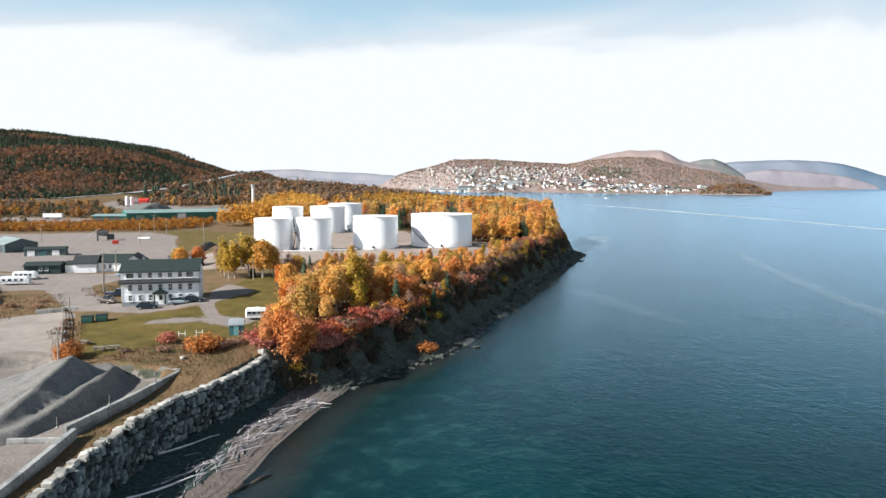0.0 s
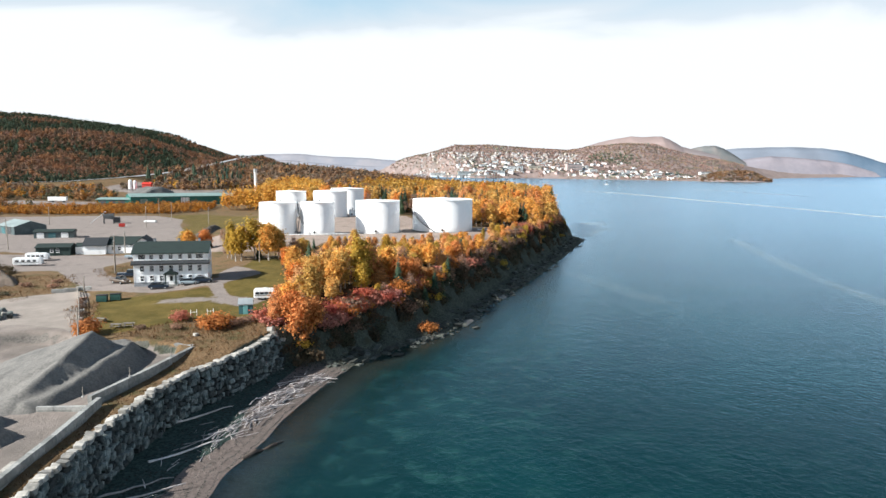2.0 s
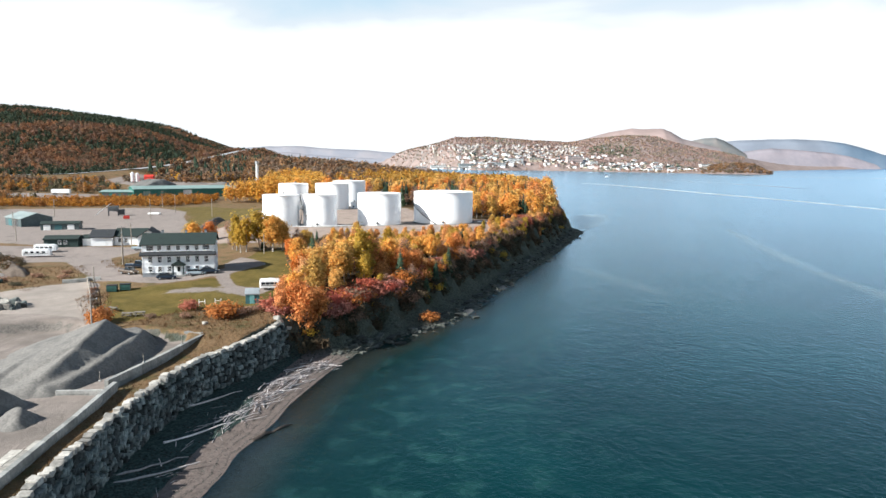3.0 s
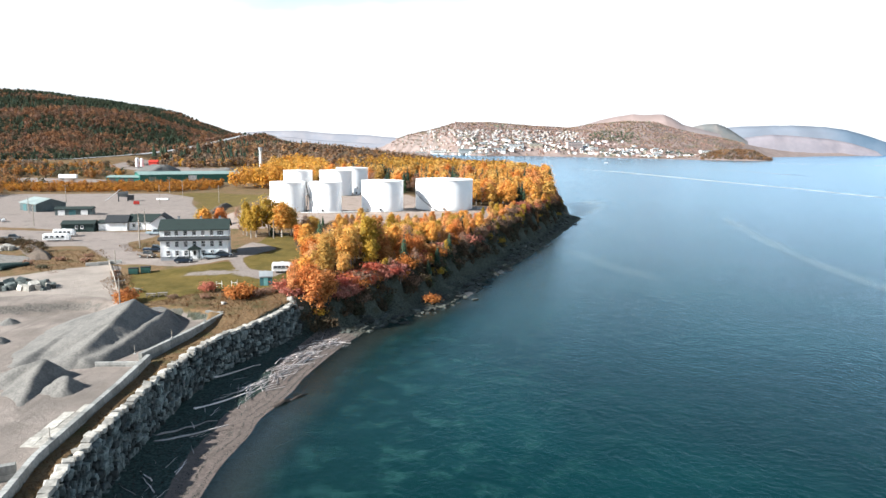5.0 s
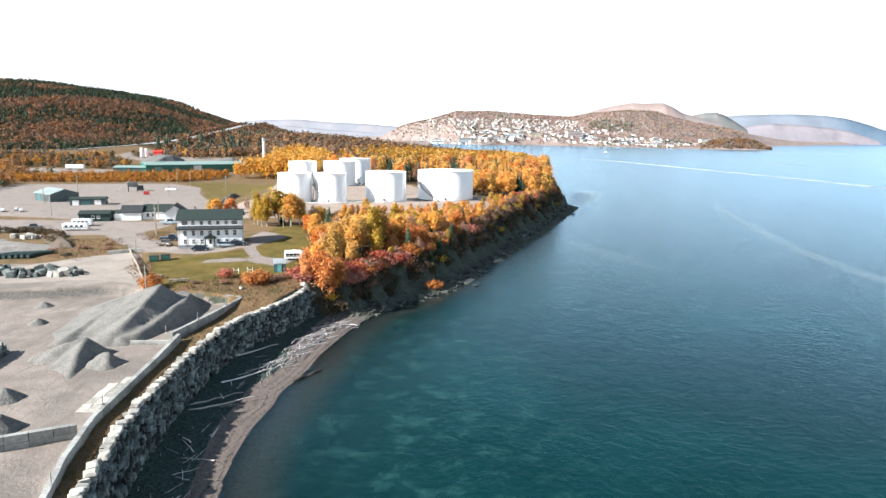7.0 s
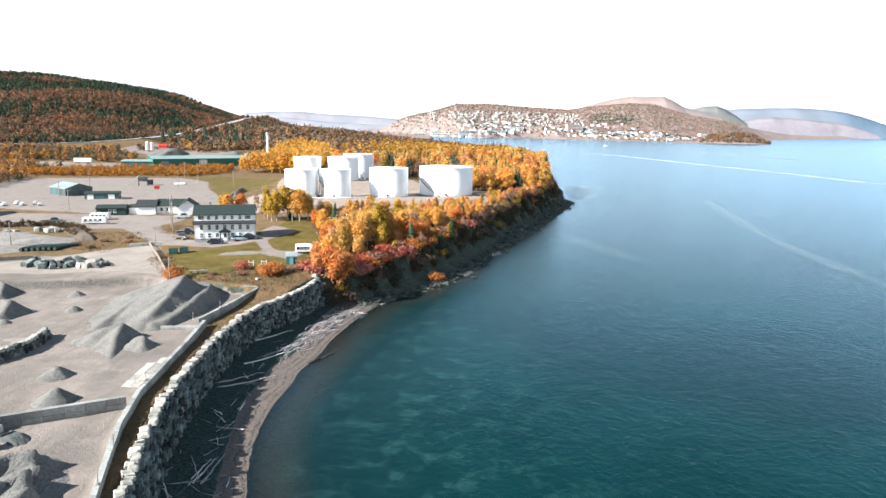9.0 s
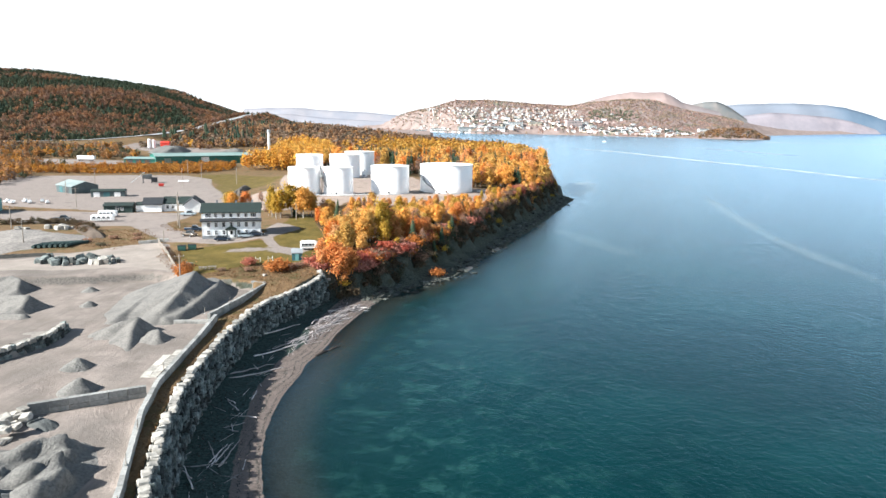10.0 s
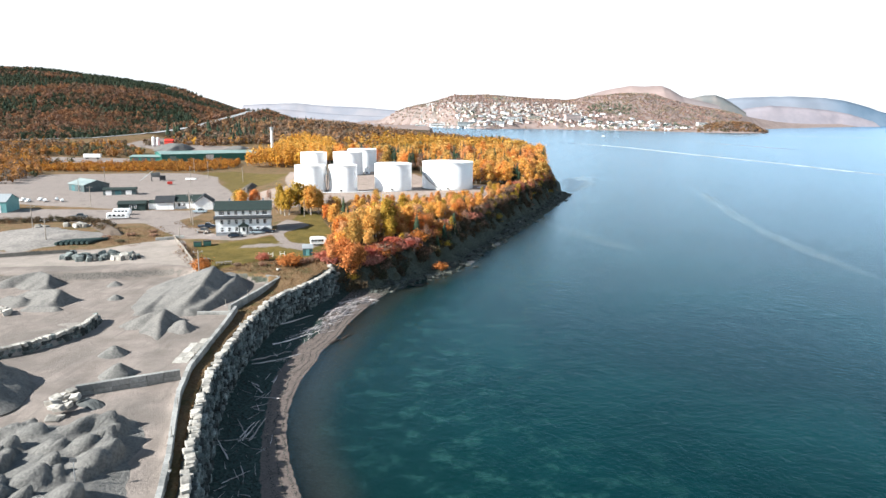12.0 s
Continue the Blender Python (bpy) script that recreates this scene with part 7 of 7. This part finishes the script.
pts = off_road(scatter([(-900, 640), (-360, 640), (-330, 720), (-300, 800), (-250, 900), (-130, 960), (-40, 1150), (-120, 1260), (-900, 1260)], 7.0, rnd))
leafy, green, dark = [], [], []
for x, y in pts:
    v = noise.noise(Vector((x * 0.008, y * 0.005, 2.0))) + 0.6 * noise.noise(Vector((x * 0.03, y * 0.02, 5.0)))
    # a belt of firs runs along the shelf of the slope; rusty woods lie below it
    shelf = y - 950 - 0.9 * (max(x, -600) + 600) + 14 * v
    level = 0.62 if shelf > 38 else 1.2 if shelf > -34 else -0.1 if shelf > -120 else 0.5
    if y < 735:
        level += 0.3
    if shelf > 150 and x > -650:
        level += 0.35
    level += -0.75 * v + rnd.uniform(-0.22, 0.22)
    if level > 0.7:
        (dark if rnd.random() < 0.35 else green).append((x, y))
    elif level > 0.45 and rnd.random() < 0.5:
        green.append((x, y))
    else:
        leafy.append((x, y))
HILL_TONES = [(0.191, 0.101, 0.063), (0.267, 0.124, 0.063), (0.140, 0.089, 0.063), (0.305, 0.154, 0.076), (0.127, 0.089, 0.063), (0.229, 0.130, 0.094), (0.108, 0.089, 0.057)]
canopy("hill_woods", "rust and brown autumn woods on the hill", leafy, HILL_TONES, rnd, (5.5, 8.5), 3.1, 26, 0.9, 0.11)
canopy("hill_green_woods", "dull green mixed woods on the hill", green, [(0.031, 0.048, 0.031), (0.050, 0.062, 0.035), (0.037, 0.052, 0.035), (0.069, 0.068, 0.039)], rnd, (6, 9), 3.0, 24, 0.9, 0.11)
firs("hill_firs", "dark green firs on the wooded hill", dark, rnd, (6.0, 8.5), 2.5)
pts = off_road(scatter([(-1500, 640), (-900, 640), (-900, 1300), (-1500, 1300)], 16, rnd))
canopy("outer_hill_woods", "rust brown woods on the outer hill", pts, AUTUMN, rnd, (8, 12), 6, 20, 2.2, 0.06)
# thickets on the cliff, toned dark to deepen its shade
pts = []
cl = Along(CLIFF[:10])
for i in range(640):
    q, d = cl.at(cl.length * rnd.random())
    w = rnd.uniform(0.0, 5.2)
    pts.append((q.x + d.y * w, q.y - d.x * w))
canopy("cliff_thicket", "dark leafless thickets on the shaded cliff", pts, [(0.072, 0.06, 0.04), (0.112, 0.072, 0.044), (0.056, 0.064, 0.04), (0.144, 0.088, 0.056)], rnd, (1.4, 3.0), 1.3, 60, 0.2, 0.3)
# thicket along the yard's road
pts = []
hedge = Along([(-150, 170.5), (-138, 173.5), (-127, 176), (-116, 172), (-106, 158)])
for i in range(150):
    q, d = hedge.at(hedge.length * rnd.random())
    pts.append((q.x + rnd.gauss(0, 1.2), q.y + rnd.gauss(0, 1.2)))
canopy("roadside_thicket", "dark brown thicket along the yard's road", pts, [(0.06, 0.05, 0.035), (0.11, 0.075, 0.045), (0.08, 0.07, 0.04), (0.19, 0.09, 0.045)], rnd, (0.8, 2.2), 1.0, 50, 0.16, 0.3)
# the knoll and the plain behind the tanks
pts = off_road(scatter([(-300, 640), (-150, 620), (-60, 480), (60, 470), (78, 640), (55, 890), (-20, 1200), (-80, 1150), (-150, 940), (-250, 880), (-300, 780)], 7.5, rnd, 0.9))
near_w, dark = split(pts, -0.52)
gold = [q for q in near_w if q[0] > -70 + rnd.uniform(-25, 25) and q[1] < 720]
kept_gold = set(gold)
rest = [q for q in near_w if q not in kept_gold]
canopy("point_woods", "golden orange woods on the point", gold, GOLD, rnd, (9, 12), 3.0, 44, 0.95, 0.13)
canopy("knoll_woods", "brown autumn woods on the knoll", rest, AUTUMN, rnd, (7, 11), 3.4, 34, 1.15, 0.11)
firs("knoll_firs", "dark firs among autumn woods", dark, rnd, (9, 14), 2.5)
# orange belts west of the tanks
pts = scatter([(-134, 402), (-84, 398), (-80, 440), (-100, 560), (-140, 620), (-150, 540), (-118, 500)], 5.5, rnd)
canopy("belt_woods", "tall golden woods beside the green warehouse", pts, [tuple(v * 1.3 for v in c) for c in GOLD], rnd, (10, 15), 3.2, 110, 0.55, 0.15)
pts = scatter([(-262, 368), (-150, 362), (-138, 392), (-146, 440), (-168, 446), (-190, 425), (-262, 412)], 3.0, rnd, 0.9)
canopy("shrub_belt", "low orange shrub belt before the warehouse", pts, [(0.311, 0.118, 0.022), (0.385, 0.163, 0.026), (0.252, 0.111, 0.037), (0.429, 0.2, 0.03), (0.207, 0.111, 0.044)], rnd, (1.4, 5.2), 1.6, 40, 0.34, 0.22)
pts = off_road(scatter([(-460, 300), (-215, 285), (-235, 350), (-268, 372), (-262, 430), (-312, 440), (-312, 486), (-240, 490), (-255, 530), (-300, 560), (-460, 548)], 5.2, rnd, 0.8), 10)
a_, b_ = split(pts, -0.12)
canopy("west_woods", "scattered orange trees west of the yard", a_, [GOLD[0], AUTUMN[3], AUTUMN[1], GOLD[2], AUTUMN[2], AUTUMN[4]], rnd, (4, 8), 2.4, 48, 0.6, 0.16)
canopy("west_thickets", "dull green thickets west of the yard", b_, [(0.06, 0.075, 0.045), (0.10, 0.10, 0.055), (0.15, 0.12, 0.07), (0.08, 0.085, 0.05)], rnd, (3, 7), 2.6, 44, 0.6, 0.16)
pts = off_road(scatter([(-420, 540), (-340, 520), (-240, 575), (-160, 600), (-200, 640), (-290, 660), (-330, 640), (-420, 560)], 9, rnd, 0.75), 26)
pts = [q for q in pts if not (-292 < q[0] < -236 and q[1] < 596)]
canopy("works_woods", "rust brown trees behind the warehouse", pts, AUTUMN + GOLD[:2], rnd, (5, 9), 3.0, 40, 0.9, 0.13)

# ---- works behind the green warehouse ----
def silo(x, y, r, h, mat_, label):
    th = empty("silo", label, "silo", pose(x, y, gz(x, y)), "silos behind the warehouse")
    bm = bmesh.new()
    bmesh.ops.create_cone(bm, cap_ends=True, segments=24, radius1=r, radius2=r, depth=h * 0.8, matrix=pose(0, 0, h * 0.6))
    part("barrel", bm, mat_, th)
    bm = bmesh.new()
    bmesh.ops.create_cone(bm, cap_ends=True, segments=24, radius1=r, radius2=r * 0.3, depth=r * 0.6, matrix=pose(0, 0, h + r * 0.3))
    part("cap", bm, mat_, th)
    for k in range(4):
        a = k * math.pi / 2 + 0.4
        part("leg", one(r * 0.8 * math.cos(a), r * 0.8 * math.sin(a), h * 0.1, 0.3, 0.3, h * 0.25), STEEL, th)


silo(-264.5, 574, 1.5, 8.6, WHITE, "tall white silo of a concrete works")
silo(-261, 575, 1.5, 8.0, WHITE, "tall white silo beside another")
shed("red_mixer_house", "red sheet-metal mixer house of the works", -253.5, 571, 8, 7, 6, 6.0, 1.4, RED, RED, "building")
heap("grey gravel heap behind the green warehouse", -236, 548, 24, 12, 6.5, 80, 33, GRAVEL_PILE, 0.4, 0.2, gz(-236, 548))
heap("low grey gravel heap at the works", -190, 575, 14, 9, 3.0, 80, 34, GRAVEL_PILE, 0.4, 0.2, gz(-190, 575))


def tower(x, y, r, h):
    th = empty("white_tower", "slim white tower above autumn woods", "tower", pose(x, y, gz(x, y)))
    bm = bmesh.new()
    bmesh.ops.create_cone(bm, cap_ends=True, segments=20, radius1=r * 1.1, radius2=r * 0.85, depth=h, matrix=pose(0, 0, h / 2))
    part("shaft", bm, WHITE, th)
    bm = bmesh.new()
    bmesh.ops.create_cone(bm, cap_ends=True, segments=20, radius1=r * 1.25, radius2=r * 1.25, depth=h * 0.1, matrix=pose(0, 0, h * 0.97))
    part("gallery", bm, STEEL, th)


tower(-145, 522, 1.15, 33.2 - gz(-145, 522))

# ---- town across the bay ----
def town_house(seed, wall_mat, roof_mat, L, W, H, label, name="far_house"):
    th = empty(name, label, "house", pose(0, 0, -900 - seed * 30))
    part("wall", gable_body(L, W, H, W * 0.3, -4.0), wall_mat, th)
    part("roof", gable_roof(L, W, H + 0.1, W * 0.3, 0.5), roof_mat, th)
    return th


PINK = surf("pink_brick", (0.46, 0.36, 0.34), (0.52, 0.41, 0.39), 0.5, 0.8, 0.1, 0.02)
CREAM = surf("cream_siding", (0.459, 0.407, 0.326), (0.518, 0.459, 0.37), 0.5, 0.7, 0.1, 0.02)
BROWNROOF = surf("brown_shingles", (0.13, 0.09, 0.075), (0.19, 0.13, 0.11), 0.8, 0.85, 0.1, 0.02)
PROTOS = [town_house(k, w, r, L, W, H, lab) for k, (w, r, L, W, H, lab) in enumerate((
    (WHITE, ROOF_DARK, 13, 9, 6, "white town house with dark roof across the bay"), (WHITE, BROWNROOF, 15, 10, 7, "white town house with brown roof across the bay"),
    (CREAM, ROOF_DARK, 12, 9, 6, "cream town house with dark roof across the bay"), (WHITE, GREY_ROOF, 16, 10, 5, "white town house with pale roof across the bay"), (PINK, BROWNROOF, 14, 10, 7, "brick town house with brown roof across the bay")))]
TOWN = [(60, 2560), (160, 2500), (320, 2640), (560, 2420), (760, 2270), (860, 2290), (820, 2500), (700, 2700), (640, 3050), (420, 3150), (160, 3200), (-60, 3150), (-150, 3000), (-40, 2800)]
spots = scatter(TOWN, 22, rnd, 0.8)
spots = [q for q in spots if not (q[0] > 540 and q[1] > 2560 and rnd.random() < 0.8) and gz(*q) < 96]
spots.sort(key=lambda q: q[1])
for x, y in spots[:280]:
    s = rnd.uniform(0.9, 1.35)
    o = copy_thing(rnd.choice(PROTOS), pose(x, y, gz(x, y) + 0.3, 0, 0, rnd.choice([0, 90, 20, 110, -20, 45])) @ Matrix.Diagonal((s, s, s, 1)))
    o["group"] = "houses of the far town"
vs, fs, ms = [], [], []
for x, y in spots[280:]:
    L, W, H = rnd.uniform(8, 14), rnd.uniform(7, 10), rnd.uniform(5, 8)
    m = pose(x, y, gz(x, y) + 0.3, 0, 0, rnd.choice([0, 90, 20, 110, -20, 45]))
    b = len(vs)
    vs += [m @ Vector(c) for c in ((0, 0, -4), (L, 0, -4), (L, W, -4), (0, W, -4), (0, 0, H), (L, 0, H), (L, W, H), (0, W, H), (0, W / 2, H + W * 0.3), (L, W / 2, H + W * 0.3))]
    fs += [(b, b + 1, b + 5, b + 4), (b + 2, b + 3, b + 7, b + 6), (b + 1, b + 2, b + 6, b + 9, b + 5), (b + 3, b, b + 4, b + 8, b + 7)]
    b = len(vs)
    o = 0.6
    vs += [m @ Vector(c) for c in ((-o, -o, H - 0.2), (L + o, -o, H - 0.2), (L + o, W / 2, H + W * 0.3 + 0.2), (-o, W / 2, H + W * 0.3 + 0.2), (L + o, W + o, H - 0.2), (-o, W + o, H - 0.2))]
    fs += [(b, b + 1, b + 2, b + 3), (b + 3, b + 2, b + 4, b + 5)]
    ms += [0] * 4 + [1] * 2
ob = raw("far_houses", vs, fs, woods("far_house_walls", [(0.576, 0.576, 0.576), (0.562, 0.547, 0.518), (0.504, 0.446, 0.374), (0.59, 0.59, 0.59), (0.432, 0.302, 0.259), (0.576, 0.569, 0.554)]))
ob.data.materials.append(woods("far_house_roofs", [(0.2, 0.16, 0.15), (0.45, 0.45, 0.46), (0.25, 0.22, 0.21), (0.5, 0.48, 0.47), (0.3, 0.2, 0.17)]))
ob.data.polygons.foreach_set("material_index", ms)
tagged(ob, "white and pastel houses up the far hillside", "houses", kind="stuff")
for ob in PROTOS:
    for o in (*ob.children_recursive, ob):
        bpy.data.objects.remove(o)


def block_house(x, y, L, W, H, ang, mat_, label, floors=3):
    th = empty("far_building", label, "building", pose(x, y, gz(x, y), 0, 0, ang), "large buildings of the far town")
    part("wall", one(0, 0, H / 2 - 3, L, W, H + 6), mat_, th)
    part("roof", one(0, 0, H + 0.4, L + 1, W + 1, 0.8), GREY_ROOF, th)
    for k in range(floors):
        part("window_band", one(0, -W / 2 - 0.1, H * (k + 0.55) / floors, L * 0.92, 0.3, H / floors * 0.4), SLATE_METAL, th)


for args in ((478, 2600, 58, 24, 27, 6, PINK, "large pink brick building in the far town", 5), (540, 2560, 30, 18, 14, 6, WHITE, "white block building in the far town"), (900, 2420, 46, 20, 10, 0, WHITE, "long white building above the cape"), (985, 2450, 60, 22, 12, 4, CREAM, "long pale building above the cape"),
             (940, 2520, 40, 20, 18, 4, WHITE, "white hospital block above the cape", 4), (1040, 2560, 40, 20, 16, 10, WHITE, "white block above the cape"), (180, 2560, 70, 24, 9, 8, WHITE, "long white waterfront building in the town", 2), (260, 2640, 60, 24, 12, 5, WHITE, "white waterfront building in the town"),
             (90, 2600, 90, 26, 8, 0, GREY_ROOF, "low pale waterfront hall in the town", 2), (340, 2660, 50, 22, 10, 0, CREAM, "cream waterfront building in the town"), (-20, 2760, 90, 26, 8, 0, WHITE, "low white hall at the inlet", 2), (-110, 2900, 80, 26, 8, 0, WHITE, "low white hall beyond the inlet", 2), (640, 2440, 40, 18, 9, -25, WHITE, "white shore building in the town", 2)):
    block_house(*args)
# the town's trees and firs, haze put into their lightened tones
pts = scatter(TOWN_LAND[:1] + [(320, 2610), (560, 2390), (760, 2245), (1000, 2160), (1040, 2300), (1250, 2900), (1400, 3300), (-420, 3500), (-250, 3250), (0, 2720)], 13.5, rnd, 0.7)
a_, b_ = split(pts, -0.6)
canopy("town_woods", "haze-paled brown autumn trees between far houses", a_, [(0.355, 0.249, 0.213), (0.408, 0.273, 0.230), (0.302, 0.232, 0.205), (0.373, 0.273, 0.187), (0.230, 0.215, 0.170)], rnd, (4, 7), 4.5, 14, 1.9, 0.03)
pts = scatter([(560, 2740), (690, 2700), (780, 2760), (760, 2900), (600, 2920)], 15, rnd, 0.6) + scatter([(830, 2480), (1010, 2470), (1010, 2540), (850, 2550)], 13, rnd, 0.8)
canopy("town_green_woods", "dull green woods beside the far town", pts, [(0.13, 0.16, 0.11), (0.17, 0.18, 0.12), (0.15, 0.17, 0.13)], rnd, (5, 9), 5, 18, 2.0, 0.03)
firs("town_firs", "haze-paled green firs on the far town's hill", b_, rnd, (7, 10), 4, ((0.14, 0.16, 0.12), (0.18, 0.19, 0.14), (0.16, 0.17, 0.13)))
pts = scatter([(800, 2190), (900, 2140), (1005, 2148), (1036, 2200), (1030, 2330), (880, 2290)], 9, rnd, 0.85)
canopy("cape_woods", "rust brown woods on the cape", pts, AUTUMN, rnd, (7, 11), 4.5, 20, 1.9, 0.06)

# the low bridge over the inlet
br = empty("road_bridge", "long low concrete road bridge over the inlet", "bridge", pose(55, 2450, 0, 0, 0, -2))
part("deck", one(0, 0, 9.2, 215, 11, 1.8), CONCRETE, br)
for sy in (-5.3, 5.3):
    part("parapet", one(0, sy, 10.6, 215, 0.4, 1.1), CONCRETE, br)
for k in range(6):
    part("pier", one(-85 + k * 34, 0, 3.0, 4, 8, 11, bevel=0.4), CONCRETE, br)

# distance: ridges behind everything, aerial haze put into their blue and pale colours
def ridge_line(name, crest, y, depth, mat_, label):
    """A far ridge as a solid slope under a crest of (x, z) places."""
    xs = np.linspace(crest[0][0], crest[-1][0], 120)
    zs = np.interp(xs, [c[0] for c in crest], [c[1] for c in crest])
    vs, fs = [], []
    for i, (x, z) in enumerate(zip(xs, zs)):
        z = z + 3 * noise.noise(Vector((x * 0.01, 3, 0)))
        for f, lift in ((0.0, -0.02), (0.35, 0.35), (0.7, 0.78), (1.0, 1.0)):
            vs.append((x, y + depth * f + 18 * noise.noise(Vector((x * 0.006, f * 3, 1))), max(z, 1) * lift + 4 * lift * (1 - lift) * noise.noise(Vector((x * 0.012, f * 4, 7))) * 3))
        vs.append((x, y + depth * 1.6, -2))
        if i:
            b = len(vs) - 10
            fs += [(b + k, b + 5 + k, b + 6 + k, b + k + 1) for k in range(4)]
    tagged(raw(name, vs, fs, mat_, None, True), label, "distant hills", kind="structure")


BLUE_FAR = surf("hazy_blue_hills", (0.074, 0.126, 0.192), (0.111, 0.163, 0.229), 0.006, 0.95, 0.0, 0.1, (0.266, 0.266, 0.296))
BLUE_DARK = surf("hazy_blue_green_hill", (0.126, 0.148, 0.155), (0.2, 0.185, 0.178), 0.012, 0.95, 0.0, 0.1, (0.244, 0.2, 0.185))
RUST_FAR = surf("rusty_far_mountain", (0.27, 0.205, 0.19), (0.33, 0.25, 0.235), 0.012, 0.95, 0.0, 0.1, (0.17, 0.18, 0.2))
PALE_FAR = surf("haze_pale_hills", (0.215, 0.225, 0.265), (0.28, 0.27, 0.295), 0.006, 0.95, 0.0, 0.1, (0.3, 0.265, 0.275))
PINK_FAR = surf("hazy_bare_slopes", (0.2, 0.185, 0.215), (0.265, 0.235, 0.26), 0.01, 0.95, 0.0, 0.1, (0.18, 0.19, 0.225))


def up(px, py, y):
    """Place and height on the plane at distance y of a line of sight across and up, from the walk's start."""
    return (px * y, 35.6 + py * y)


def sight(y, *pairs):
    return [up((a - 784) / 1221, (323.2 + (a - 784) * 0.0034 - b) / 1221, y) for a, b in pairs]


ridge_line("backdrop_west", sight(4700, (430, 304), (470, 301), (520, 300), (570, 304), (620, 306), (660, 308), (700, 312), (740, 320)), 4560, 130, PALE_FAR, "haze-blue distant hills beyond the inlet")
ridge_line("backdrop_inlet", sight(4350, (430, 312), (500, 311), (560, 316), (620, 320), (680, 322), (720, 324)), 4280, 70, PALE_FAR, "haze-pale low hills along the inlet")
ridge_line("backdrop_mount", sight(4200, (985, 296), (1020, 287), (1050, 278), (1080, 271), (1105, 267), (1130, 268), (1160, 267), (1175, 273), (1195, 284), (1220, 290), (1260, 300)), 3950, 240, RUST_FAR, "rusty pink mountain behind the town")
ridge_line("backdrop_knob", sight(4500, (1190, 296), (1215, 287), (1235, 283), (1255, 282), (1270, 287), (1285, 296), (1310, 312)), 4420, 80, BLUE_DARK, "haze-blue rounded hill behind the cape")
ridge_line("backdrop_east", sight(4850, (1240, 292), (1290, 287), (1340, 285), (1390, 284), (1440, 286), (1480, 291), (1510, 299), (1540, 308), (1568, 315), (1620, 326)), 4700, 140, BLUE_FAR, "long haze-blue mountain ridge across the bay")
ridge_line("backdrop_east_slope", sight(4600, (1300, 306), (1350, 300), (1400, 303), (1450, 307), (1490, 314), (1530, 326)), 4480, 100, PINK_FAR, "hazy pinkish bare slopes below the ridge")

# ---- on the water ----
bo = empty("motor_boat", "small white motor boat under way", "boat", pose(366, 1578, 0, 0, 0, 200))
part("hull", lofted([(-5, 1.7, 0.1, 1.6), (1, 1.8, 0.0, 1.6), (4, 1.0, 0.3, 1.9), (5.5, 0.1, 1.0, 2.0)]), WHITE, bo)
part("cabin", lofted([(-2.5, 1.2, 1.5, 3.4), (1.5, 1.0, 1.5, 3.0)]), WHITE, bo)
FOAM, n, l, p = nodes_of("pale_wake")
p.inputs["Base Color"].default_value = (0.55, 0.66, 0.70, 1)
p.inputs["Roughness"].default_value = 0.6
patchy = noise_at(n, l, 0.05, 5.0, 0.7)
across = n.new("ShaderNodeVertexColor")
across.layer_name = "strength"
l.new(math_node(n, l, "MULTIPLY", ramp(n, l, patchy, 0.25, 0.75, 0.25, 1.0), across.outputs["Color"]), p.inputs["Alpha"])


def wake(pts, widths, label, strong):
    line = Along(pts)
    vs, fs, cs = [], [], []
    for i in range(81):
        f = i / 80
        q, d = line.at(line.length * f)
        side = Vector((d.y, -d.x, 0))
        w = np.interp(f, np.linspace(0, 1, len(widths)), widths) * (1 + 0.3 * noise.noise(Vector((q.x * 0.03, q.y * 0.03, 4))))
        for k, s_ in enumerate((-w, -w * 0.3, w * 0.3, w)):
            v = q + side * s_
            vs.append((v.x, v.y, 0.12))
            cs += [strong * (k in (1, 2)) * min(1, 8 * f, 8 * (1 - f))] * 3 + [1.0]
        if i:
            b = len(vs) - 8
            fs += [(b + k, b + 4 + k, b + 5 + k, b + k + 1) for k in range(3)]
    ob = raw("wake", vs, fs, FOAM)
    at = ob.data.color_attributes.new("strength", "FLOAT_COLOR", "POINT")
    at.data.foreach_set("color", cs)
    tagged(ob, label, "wake", "pale streaks on the water")


wake([(195, 1181), (262, 1026), (305, 780), (334, 640), (345, 540), (372, 450)], (9, 10, 10, 7, 5), "long pale boat wake across the bay", 1.0)
wake([(355, 1523), (430, 1350), (470, 1247), (500, 1060), (510, 943)], (6, 10, 10, 8), "faint pale wake astern of a motor boat", 0.6)
wake([(684, 1816), (889, 1782), (1072, 1685), (1400, 1560)], (16, 22, 18), "pale distant wake on the bay", 0.85)
wake([(154, 372), (147, 340), (135, 283), (127, 240), (122, 205), (120, 175), (119, 132)], (1.5, 4.5, 5.5, 4.5, 4.5, 4.0, 3.0), "faint pale slick on the teal water", 0.14)
wake([(66, 350), (76, 368), (84, 400), (93, 440), (106, 466)], (4, 9, 13, 14, 5), "pale smooth patch off the point", 0.3)
wake([(40, 232), (48, 214), (55, 190), (62, 170)], (2, 5, 6, 2), "faint pale patch off the cliff", 0.07)
